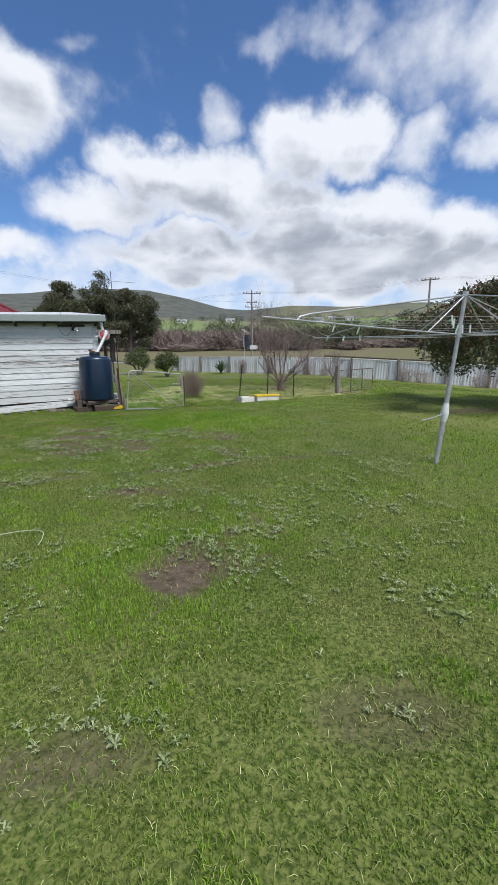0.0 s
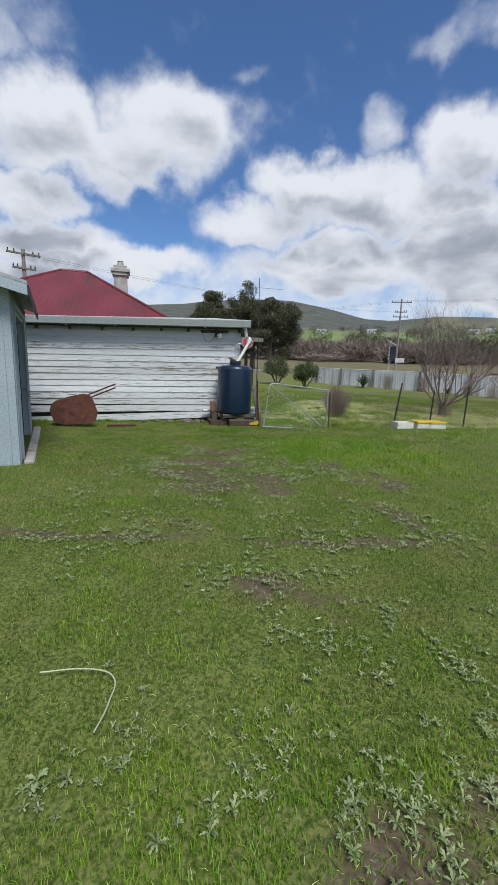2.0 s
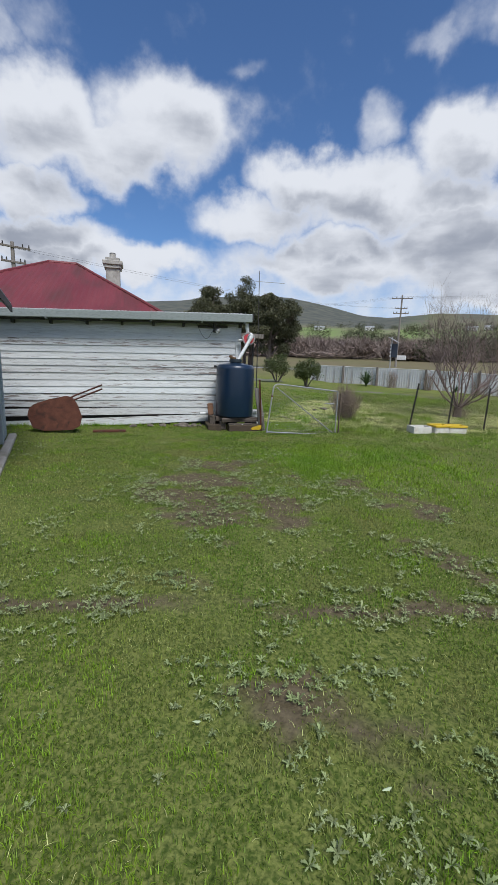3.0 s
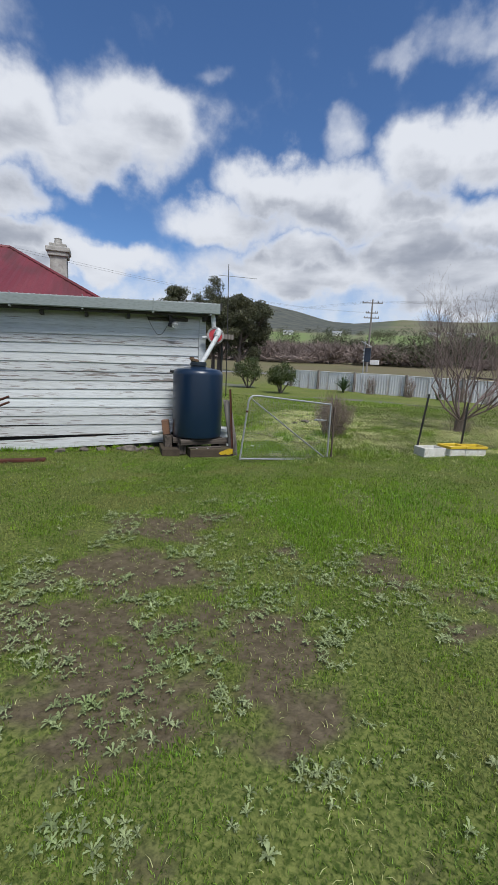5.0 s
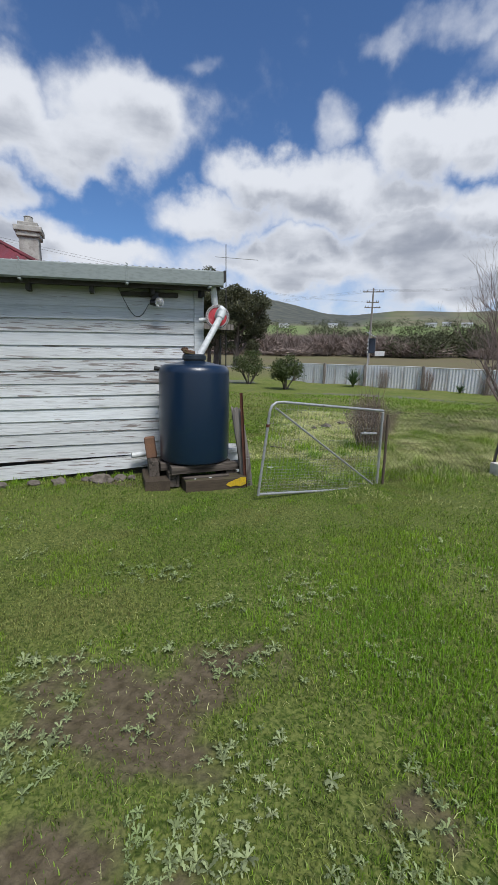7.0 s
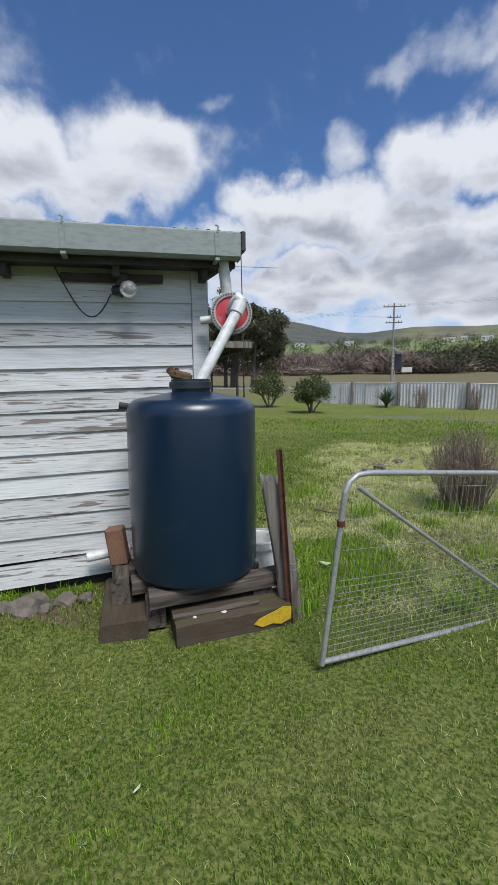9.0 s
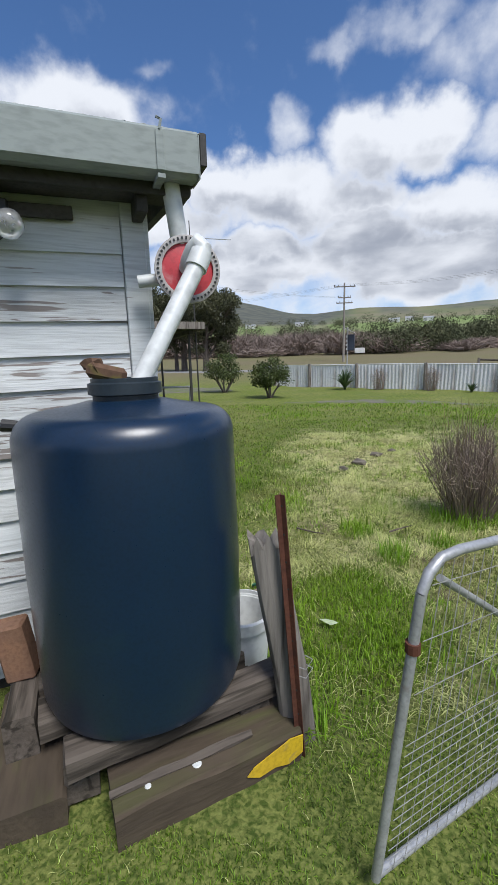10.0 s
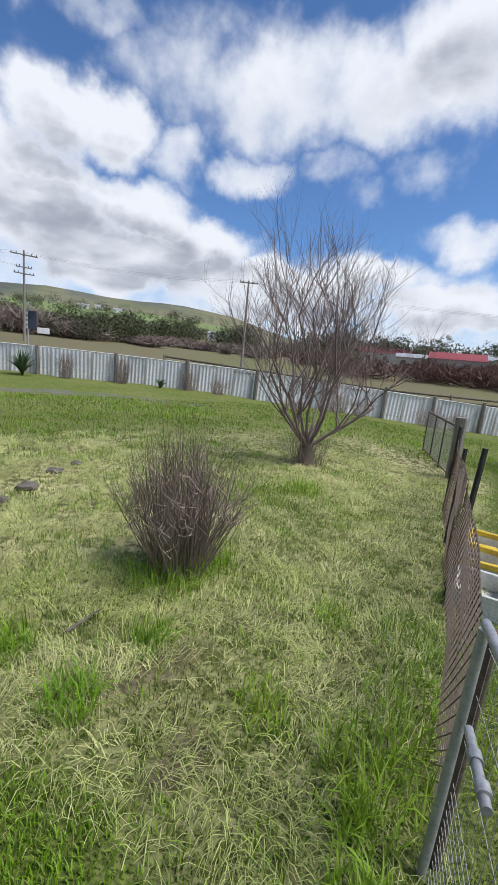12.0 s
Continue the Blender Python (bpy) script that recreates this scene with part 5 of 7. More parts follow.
def flax(x, y, h, n, seed):
    rnd = random.Random(seed)
    g = Geo()
    for k in range(n):
        a, out, ln = rnd.uniform(0, 6.28), rnd.uniform(0.15, 1.0), h * rnd.uniform(0.7, 1.1)
        vs, d = [], Vector((math.cos(a), math.sin(a), 0))
        for j in range(6):
            t = j / 5
            c = d * (out * ln * 0.9 * t ** 1.4) + Vector((0, 0, ln * (t - 0.45 * out * t * t)))
            wd = 0.035 * (1 - t ** 2) + 0.003
            s = Vector((-d.y, d.x, 0)) * wd
            vs += [c - s, c + s]
        g.add(vs, [(2 * j, 2 * j + 1, 2 * j + 3, 2 * j + 2) for j in range(5)])
    t = thing("flax_plant", (x, y, ground_z(x, y)), "green sword-leaved flax clump by the iron fence", "plant")
    part("leaf_clump", g, LEAF_FLAX, t)


flax(-2.2, 29.9, 1.1, 90, 3)
flax(2.6, 27.6, 0.5, 40, 5)


def big_tree(name, x, y, h, w, seed, label, mat, clumps, count, size, trunk_r, low=0.3, droop=0.5, lean=0.0, tip_mat=None, tall=1.0):
    rnd = random.Random(seed)
    t = thing(name, (x, y, ground_z(x, y) - 0.1), label, "tree")
    g, tips = Geo(), []
    g.tube([(0, 0, 0), (lean * 0.3, 0.05, h * 0.15), (lean * 0.7, 0, h * 0.32), (lean, 0, h * 0.5)], [trunk_r * 1.2, trunk_r, trunk_r * 0.85, trunk_r * 0.5], 9)
    for k in range(6):
        a = k * 1.05 + rnd.uniform(-0.4, 0.4)
        limbs(g, rnd, (lean * 0.6, 0, h * rnd.uniform(0.15, 0.42)), (math.cos(a) * 0.9, math.sin(a) * 0.9, 0.9), h * 0.28, trunk_r * 0.5, 2, tips, 0.4, (2, 3), 0.6, 6)
    part("trunk", g, BARK, t, "dark trunk and limbs")
    cs = []
    for k in range(clumps):
        a, r = rnd.uniform(0, 6.28), rnd.random() ** 0.5
        u = rnd.random() ** 0.9
        z = h * (low + (1 - low) * u)
        wid = w * 0.5 * (math.sin(math.pi * min(1, 0.18 + 0.82 * u) ** tall) ** 0.7) * 0.9 + 0.1
        cs.append((lean + r * wid * math.cos(a), r * wid * math.sin(a), z))
    cs += [tuple(p) for p in tips if p.z > h * low * 0.8]
    sp = 0.11 * (w + h) * 0.5
    part("crown", leaves(cs, (sp, sp, sp * 0.75), count, size, mat, "crown", seed, 1.4, droop), mat, t, "uneven leafy crown")
    if tip_mat:
        top = [c for c in cs if c[2] > h * 0.62]
        part("bronze_crown", leaves(top, (sp, sp, sp * 0.8), count // 3, size, tip_mat, "tips", seed + 1, 1.3), tip_mat, t, "bronze leaf tips on the crown's top")
    return t


big_tree("evergreen_tree", 7.65, 11.6, 3.15, 7.3, 11, "broad dark evergreen tree with bronze-tipped leaves", LEAF_DARK, 80, 34000, 0.046, 0.13, 0.36, 0.2, -0.6, LEAF_RUST)
# ---- gum trees ----
big_tree("gum_tree", -21.5, 49.0, 8.8, 6.0, 21, "dense dark gum tree beyond the house", LEAF_GUM, 60, 24000, 0.105, 0.3, 0.28)
big_tree("gum_tree", -18.6, 53.0, 10.6, 3.4, 22, "tall gum tree with a thin spiky top", LEAF_GUM, 34, 11000, 0.10, 0.2, 0.3, tall=0.6)
big_tree("gum_tree", -14.2, 49.0, 7.8, 5.8, 23, "broad dark gum tree with drooping leaves", LEAF_GUM, 60, 24000, 0.105, 0.3, 0.22)
big_tree("gum_tree", -17.4, 52.0, 8.0, 5.5, 24, "dark gum tree behind the others", LEAF_GUM, 44, 16000, 0.105, 0.3, 0.3)


# ---- corrugated iron fence ----
def iron_sheet(w, h, mat, seed):
    """One sheet, 76 mm waves, dented a little along its top."""
    rnd = random.Random(seed)
    g, n = Geo(), int(w / 0.076 * 4)
    d = [rnd.uniform(-0.015, 0.015) for _ in range(4)]
    vs = []
    for k in range(n + 1):
        x = w * k / n
        y = 0.012 * math.cos(2 * math.pi * x / 0.152)
        for j, z in enumerate((0, h * 0.5, h + d[k % 4] * 0.4)):
            vs.append((x, y + d[j], z))
    return g.add(vs, [(3 * k + j, 3 * k + 3 + j, 3 * k + 4 + j, 3 * k + 1 + j) for k in range(n) for j in range(2)]).mesh("sheet", mat)


def iron_fence(path, h, mat, label, posts, name="iron_fence"):
    x0, y0 = path[0]
    f = thing(name, (x0, y0, ground_z(x0, y0)), label, "fence")
    z0 = ground_z(x0, y0)
    meshes = [iron_sheet(0.80, h, mat, k) for k in range(4)]
    rnd = random.Random(6)
    for (ax, ay), (bx, by) in zip(path, path[1:]):
        L = math.hypot(bx - ax, by - ay)
        n = max(1, round(L / 0.76))
        rz = math.degrees(math.atan2(by - ay, bx - ax))
        za, zb = ground_z(ax, ay), ground_z(bx, by)
        for k in range(n):
            s = k / n
            x, y = ax + (bx - ax) * s, ay + (by - ay) * s
            z = min(za + (zb - za) * s, ground_z(x, y) + 0.03)
            ob = part("sheet", meshes[rnd.randrange(4)], mat, f)
            tilt = math.degrees(math.atan2(zb - za, L))
            ob.matrix_local = Matrix.Translation((x - x0, y - y0, z - z0 - 0.03)) @ pose(0, 0, 0, rnd.uniform(-1.5, 1.5), -tilt, rz) @ Matrix.Translation((0, 0.004 * (k % 2), 0)) @ Matrix.Diagonal((L / n / 0.78, 1, 1, 1))
        d = Vector((bx - ax, by - ay, 0)).normalized()
        back = Vector((-d.y, d.x, 0)) * 0.05
        for t in (0.18, h - 0.12):
            p, q = Vector((ax - x0, ay - y0, za - z0 + t)), Vector((bx - x0, by - y0, zb - z0 + t))
            g = Geo()
            g.tube([p + back, q + back], 0.03, 4)
            part("rail", g, TIMBER_GREY, f)
        cap = Geo().tube([Vector((ax - x0, ay - y0, za - z0 + h)), Vector((bx - x0, by - y0, zb - z0 + h))], 0.022, 5)
        part("capping", cap, mat, f)
        if posts:
            m = max(1, round(L / posts))
            for k in range(m):
                s = (k + 0.35) / m
                x, y = ax + (bx - ax) * s, ay + (by - ay) * s
                z = ground_z(x, y)
                hh = h + rnd.uniform(-0.02, 0.22)
                g = Geo().tube([(0, 0, -0.1), (0.01, 0, hh * 0.5), (rnd.uniform(-0.03, 0.03), 0, hh)], [0.085, 0.08, 0.075], 7)
                ob = part("post", g, TIMBER_GREY, f, "rough grey timber post")
                ob.location = (x - x0 - back.x * 1.6, y - y0 - back.y * 1.6, z - z0)
    return f


iron_fence(FENCE[:6], 1.15, FENCE_IRON, "weathered white-grey corrugated iron fence with timber posts", 2.35)


def wire_panel(x0, y0, x1, y1, h):
    """A low framed wire panel that closes the side of the yard."""
    z0, z1 = ground_z(x0, y0), ground_z(x1, y1)
    f = thing("wire_fence", (x0, y0, z0), "low rusty framed wire mesh fence panel", "fence")
    e = Vector((x1 - x0, y1 - y0, z1 - z0))
    up = Vector((0, 0, 1))
    part("top_rail", Geo().tube([up * h, e + up * h], 0.017, 8), WIRE_RUSTY, f, "", True)
    part("bottom_rail", Geo().tube([up * 0.06, e + up * 0.06], 0.013, 8), WIRE_RUSTY, f, "", True)
    for k in range(4):
        part("upright", Geo().tube([e * (k / 3) - up * 0.05, e * (k / 3) + up * (h + 0.01)], 0.016, 8), WIRE_RUSTY, f, "", True)
    g, n = Geo(), int(e.length / 0.04)
    for k in range(1, n):
        g.tube([e * (k / n) + up * 0.06, e * (k / n) + up * h], 0.0025, 3, False)
    for k in range(1, 17):
        z = 0.06 + (h - 0.06) * k / 17
        g.tube([up * z, e + up * z], 0.0025, 3, False)
    part("wire_mesh", g, WIRE, f, "thin wire mesh")


wire_panel(3.29, 15.27, 4.98, 17.0, 0.86)


# ---- rotary clothes hoist ----
def build_hoist():
    bx, by = 2.54, 5.28
    z = ground_z(bx, by)
    h = thing("clothes_hoist", (bx, by, z), "leaning galvanised rotary clothes hoist with pegs on its lines", "clothes hoist")
    lean = Vector((0.105, 0.03, 1)).normalized()

    def up(t):
        return lean * t

    part("mast", Geo().tube([up(-0.05), up(1.0)], 0.030, 14), GALV, h, "galvanised tube mast", True)
    part("inner_mast", Geo().tube([up(0.95), up(2.10)], 0.024, 14), GALV, h, "", True)
    wind = Geo().tube([up(0.54), up(0.60), up(0.66), up(0.72), up(0.78)], [0.034, 0.046, 0.05, 0.042, 0.034], 14)
    wd = part("winder", wind, PVC, h, "white winding gear", True)
    part("crank", Geo().tube([up(0.64) + Vector((-0.05, -0.03, 0)), up(0.62) + Vector((-0.14, -0.05, -0.01)), up(0.60) + Vector((-0.30, -0.06, -0.03))], 0.008, 8), GALV, wd, "thin crank handle", True)
    part("clamp", Geo().tube([up(0.40), up(0.46)], 0.037, 12), GALV, h)
    c, top = up(1.62), up(2.08)
    part("hub", Geo().tube([up(1.58), up(1.66)], 0.038, 12), GALV, h, "", True)
    part("cap", Geo().tube([up(2.06), up(2.12)], 0.032, 12), GALV, h, "", True)
    tips = []
    for k, a in enumerate((214, 304, 34, 124)):
        d = Vector((math.cos(radians(a)), math.sin(radians(a)), 0.02))
        tip = c + d * (2.92 if k == 0 else 2.6) + Vector((0, 0, 0.02))
        tips.append(tip)
        part("arm", Geo().tube([c, c + d * 1.1 + Vector((0, 0, 0.0)), tip], 0.0095, 8), GALV, h, "", True)
        part("strut", Geo().tube([top, c + d * 0.62], 0.008, 6), GALV, h, "thin strut", True)
        part("stay", Geo().tube([top, top.lerp(tip, 0.82) + Vector((0, 0, -0.02)), c.lerp(tip, 0.86) + Vector((0, 0, 0.03)), c.lerp(tip, 0.87)], 0.0088 if k < 2 else 0.0078, 8), GALV, h, "curved top stay", True)
    for s in (0.35, 0.48, 0.6, 0.72, 0.84, 0.96):
        q = [c + (t - c) * s for t in tips]
        for i in range(4):
            a, b = q[i], q[(i + 1) % 4]
            part("clothes_line", Geo().tube([a, a.lerp(b, 0.5) + Vector((0, 0, -0.03)), b], 0.0022, 4, False), WIRE, h)
    rnd = random.Random(12)
    for k in range(22):
        i = rnd.choice([0, 0, 0, 1, 3])
        s = rnd.choice((0.6, 0.72, 0.84, 0.96))
        a, b = c + (tips[i] - c) * s, c + (tips[(i + 1) % 4] - c) * s
        u = rnd.uniform(0.05, 0.95)
        p = a.lerp(b, u) + Vector((0, 0, -0.03 * (1 - abs(2 * u - 1))))
        part("clothes_peg", Geo().box(-0.006, -0.005, -0.065, 0.006, 0.005, 0.012).moved(Matrix.Translation(p) @ Matrix.Rotation(rnd.uniform(-0.4, 0.4), 4, "Y")), rnd.choice([PEG, PEG, PVC]), h)


build_hoist()


# ---- carport, mast and what stands there ----
def build_carport():
    c = thing("carport", (HX, HY, ground_z(-7, 22)), "low dark carport with steel posts beside the house", "carport", HR)
    g0 = 0.0

    def steel(u, v, h):
        part("post", Geo().box(u - 0.035, v - 0.035, -0.1, u + 0.035, v + 0.035, h, 0.004), DARK_STEEL, c)

    for v in (10.2, 14.4):
        steel(3.0, v, 2.35)
    for v in (10.2, 14.4):
        steel(0.6, v, 2.45)
    part("beam", Geo().box(2.93, 9.9, 2.352, 3.07, 15.0, 2.47, 0.004), EAVE_WOOD_SHADED, c)
    part("beam", Geo().box(0.53, 9.9, 2.452, 0.67, 15.0, 2.55, 0.004), EAVE_WOOD_SHADED, c)
    roof = corrugated(-0.9, 3.3, 9.7, 15.1, 2.60, 2.60, 0.19, 0.012, 4)
    part("roof", roof, ROOF_GREY, c, "grey iron roof sheet")
    # added sheet; its dark colour replaces the shade below the roof
    part("lining", Geo().box(-0.85, 9.7, 2.56, 3.25, 15.0, 2.58), EAVE_WOOD_SHADED, c, "added near-black sheet standing in for shade under the roof")
    part("fascia", Geo().box(-0.9, 9.62, 2.46, 3.35, 9.66, 2.66, 0.004), TIMBER_GREY, c, "grey timber fascia")
    part("fascia", Geo().box(3.32, 9.665, 2.46, 3.36, 15.1, 2.64, 0.004), TIMBER_GREY, c)
    x, y = -9.7, 23.6
    d = thing("old_door", (x, y, ground_z(x, y)), "old white panelled door leaning under the carport", "door", 20)
    part("slab", Geo().box(-0.42, -0.02, 0.02, 0.42, 0.02, 2.0, 0.005), HOUSE_WHITE, d, "white painted door slab")
    for z0, z1 in ((0.12, 0.62), (0.72, 1.18), (1.28, 1.9)):
        part("panel", Geo().box(-0.34, -0.03, z0, 0.34, -0.022, z1, 0.004), HOUSE_WHITE, d)
    part("sticker", Geo().box(-0.02, -0.034, 1.45, 0.16, -0.031, 1.53), RUST, d)
    x, y = -8.2, 23.0
    t = thing("steel_trestle", (x, y, ground_z(x, y)), "light grey steel tube trestle on the grass", "trestle", 15)
    part("top_bar", Geo().tube([(-0.6, 0, 0.72), (0.6, 0, 0.72)], 0.022, 8), GALV, t)
    part("top_bar", Geo().tube([(-0.6, 0.5, 0.72), (0.6, 0.5, 0.72)], 0.022, 8), GALV, t)
    for sx in (-0.58, 0.58):
        for sy in (0, 0.5):
            part("leg", Geo().tube([(sx, sy, 0), (sx, sy, 0.7)], 0.02, 8), GALV, t)
        part("cross_bar", Geo().tube([(sx, 0, 0.72), (sx, 0.5, 0.72)], 0.018, 8), GALV, t)
    x, y = -7.15, 22.6
    a = thing("antenna_mast", (x, y, ground_z(x, y)), "tall thin antenna mast with one cross bar", "antenna")
    part("mast", Geo().tube([(0, 0, -0.1), (-0.02, 0, 3), (-0.05, 0, 5.65)], [0.026, 0.022, 0.014], 8), DARK_STEEL, a, "", True)
    part("cross_bar", Geo().tube([(-0.45, -0.1, 5.2), (1.15, 0.25, 5.1)], 0.011, 6), GALV, a, "thin cross bar", True)


build_carport()


# ---- wheelbarrow, crates, hose ----
def build_barrow():
    x, y = -7.0, 9.15
    w = thing("wheelbarrow", (x, y, ground_z(x, y)), "rusty upturned wheelbarrow leaning by the wall", "wheelbarrow", 30)
    g, n = Geo(), 10
    tray = [(-0.40, 0.06), (-0.50, 0.30), (-0.47, 0.44), (-0.38, 0.52), (-0.10, 0.62), (0.20, 0.69), (0.32, 0.66), (0.40, 0.55), (0.50, 0.28), (0.46, 0.10), (0.32, 0.02), (-0.20, 0.0)]
    vs = []
    for lvl, (k, dy) in enumerate(((1.0, -0.02), (0.97, 0.0), (0.72, 0.24), (0.66, 0.25))):
        for px, pz in tray:
            vs.append((px * k, dy - 0.2, 0.33 + (pz - 0.33) * k))
    m = len(tray)
    fs = [(i * m + j, i * m + (j + 1) % m, (i + 1) * m + (j + 1) % m, (i + 1) * m + j) for i in range(3) for j in range(m)]
    fs.append(tuple(3 * m + j for j in range(m)))
    fs = fs + [tuple(range(m))[::-1]]
    part("tray", g.add(vs, fs).moved(Matrix.Rotation(radians(-12), 4, "X")), RUST, w, "rusty dented steel tray")
    for dz in (0.0, 0.08):
        part("handle", Geo().tube([(-0.3, 0.12, 0.28 + dz), (0.3, 0.12, 0.62 + dz), (0.86, 0.05, 0.86 + dz)], 0.016, 8), RUST, w, "", True)
    part("wheel", Geo().lathe([(0.10, -0.04), (0.17, -0.04), (0.19, 0), (0.17, 0.04), (0.10, 0.04)], 20, ring=True).moved(Matrix.Translation((-0.35, 0.2, 0.2)) @ Matrix.Rotation(radians(90), 4, "X")), BLACK, w, "", True)
    single("loose_board", Geo().box(-0.32, -0.06, 0, 0.32, 0.06, 0.04, 0.005), RUST, (x + 0.85, y + 0.50, ground_z(x + 0.85, y + 0.5) + 0.01), "rust-brown board lying beside the wheelbarrow", "board", 33)


build_barrow()


def crate(x, y, l, w, h, rz, mat, rim, label):
    t = thing("crate", (x, y, ground_z(x, y) - 0.01), label, "crate", rz, "crates along the fence")
    th = 0.022
    part("base", Geo().box(-l / 2, -w / 2, 0, l / 2, w / 2, 0.03, 0.004), mat, t)
    for sx in (-1, 1):
        part("end", Geo().box(min(sx * l / 2, sx * (l / 2 - th)), -w / 2, 0.031, max(sx * l / 2, sx * (l / 2 - th)), w / 2, h, 0.006), mat, t)
    for sy in (-1, 1):
        part("side", Geo().box(-l / 2 + th, min(sy * w / 2, sy * (w / 2 - th)), 0.031, l / 2 - th, max(sy * w / 2, sy * (w / 2 - th)), h * 0.97, 0.006), mat, t)
    if rim:
        for sy in (-1, 1):
            part("rim", Geo().box(-l / 2 - 0.012, sy * w / 2 - 0.018, h + 0.001, l / 2 + 0.012, sy * w / 2 + 0.018, h + 0.05, 0.006), rim, t, "yellow rim")
        for sx in (-1, 1):
            part("rim", Geo().box(sx * l / 2 - 0.018, -w / 2 + 0.02, h + 0.001, sx * l / 2 + 0.018, w / 2 - 0.02, h + 0.05, 0.006), rim, t, "yellow rim")


crate(-0.06, 12.83, 0.44, 0.32, 0.17, 28, CRATE_WHITE, None, "dirty white foam box with a broken corner on the grass")
crate(0.38, 13.08, 0.40, 0.30, 0.14, 33, CRATE_WHITE, CRATE_YELLOW, "white crate with a bright yellow rim")
crate(0.74, 13.24, 0.42, 0.28, 0.14, 24, CRATE_WHITE, CRATE_YELLOW, "white crate with a faded yellow rim")

hose = [(-1.80, 3.05), (-1.66, 3.13), (-1.53, 3.17), (-1.45, 3.13), (-1.41, 3.04), (-1.38, 2.96), (-1.36, 2.88)]
curve = []
for k in range(25):
    s = k / 24 * (len(hose) - 1)
    i = min(int(s), len(hose) - 2)
    p = [hose[max(0, min(len(hose) - 1, i + j))] for j in (-1, 0, 1, 2)]
    u = s - i
    curve.append(tuple(0.5 * (2 * p[1][q] + (p[2][q] - p[0][q]) * u + (2 * p[0][q] - 5 * p[1][q] + 4 * p[2][q] - p[3][q]) * u * u + (3 * p[1][q] - p[0][q] - 3 * p[2][q] + p[3][q]) * u ** 3) for q in (0, 1)))
single("garden_wire", Geo().tube([(x, y, ground_z(x, y) + 0.035) for x, y in curve], 0.0035, 6), HOSE, (0, 0, 0), "loop of thin pale wire lying on the lawn", "wire")

g = Geo().tube([(-3.80, 12.52, 0.22), (-3.70, 12.42, 0.30), (-3.66, 12.30, 0.30), (-3.70, 12.16, 0.24), (-3.82, 12.08, 0.22)], 0.011, 8)
single("garden_hose", g, material("green_hose", (0.05, 0.26, 0.17), (0.07, 0.30, 0.2), 8, 0.4, 0.0), (0, 0, 0), "bit of green garden hose in the grass", "hose", smooth=True)
leaf = Geo().add([(-0.06, 0.0, 0.0), (-0.025, 0.016, 0.006), (0.03, 0.018, 0.012), (0.065, 0.0, 0.02), (0.025, -0.018, 0.0), (-0.03, -0.013, 0.004), (0.0, 0.0, 0.016)], [(0, 5, 6), (5, 4, 6), (4, 3, 6), (3, 2, 6), (2, 1, 6), (1, 0, 6)])
single("fallen_leaf", leaf, material("pale_green_leaf", (0.42, 0.52, 0.30), (0.5, 0.56, 0.4), 30, 0.5, 0.1), (-3.28, 12.17, ground_z(-3.28, 12.17) + 0.05), "pale green fallen leaf lying on the grass", "leaf", -25)
for x, y, rz in ((-0.68, 3.96, 30), (-1.42, 3.97, 10), (-3.75, 10.05, 70)):
    single("fallen_leaf", Geo().add([(p[0] * 0.32, p[1] * 0.26, p[2] * 0.5) for p in leaf.v], leaf.f), bpy.data.materials["pale_green_leaf"], (x, y, ground_z(x, y) + 0.03), "small pale fallen leaf lying on the lawn", "leaf", rz, "pale leaves on the lawn")
rs = random.Random(31)
for k, (x, y, ln, rz) in enumerate([(-3.42, 13.49, 0.30, -35), (-2.6, 13.62, 0.24, 25), (-3.75, 12.5, 0.22, 50)]):
    pts = [(-ln / 2, 0, 0), (-ln / 6, rs.uniform(-0.02, 0.02), 0.015), (ln / 5, rs.uniform(-0.02, 0.02), 0.02), (ln / 2, 0.0, 0.03)]
    single("stick", Geo().tube(pts, [0.008, 0.007, 0.006, 0.003], 6), TWIG_DRY if k > 1 else BARK, (x, y, ground_z(x, y) + 0.035), "short dry stick lying in the cut grass", "stick", rz, "sticks in the grass")
for k, (x, y, r) in enumerate([(-2.44, 16.6, 0.09), (-2.76, 16.1, 0.11), (-3.0, 15.8, 0.07), (-2.15, 16.9, 0.07)]):
    single("stone", Geo().lump(r, 9 + k, 0.5), STONE, (x, y, ground_z(x, y) + 0.02), "flat grey stone at the edge of the garden bed", "stone", 30 * k, "stones round the bed")


# ---- road, poles, far houses and scrub ----
def beyond(s, off):
    """A place s metres along the iron fence and off metres behind it."""
    (ax, ay), (bx, by) = FENCE[1], FENCE[5]
    L = math.hypot(bx - ax, by - ay)
    dx, dy = (bx - ax) / L, (by - ay) / L
    return ax + dx * s - dy * off, ay + dy * s + dx * off


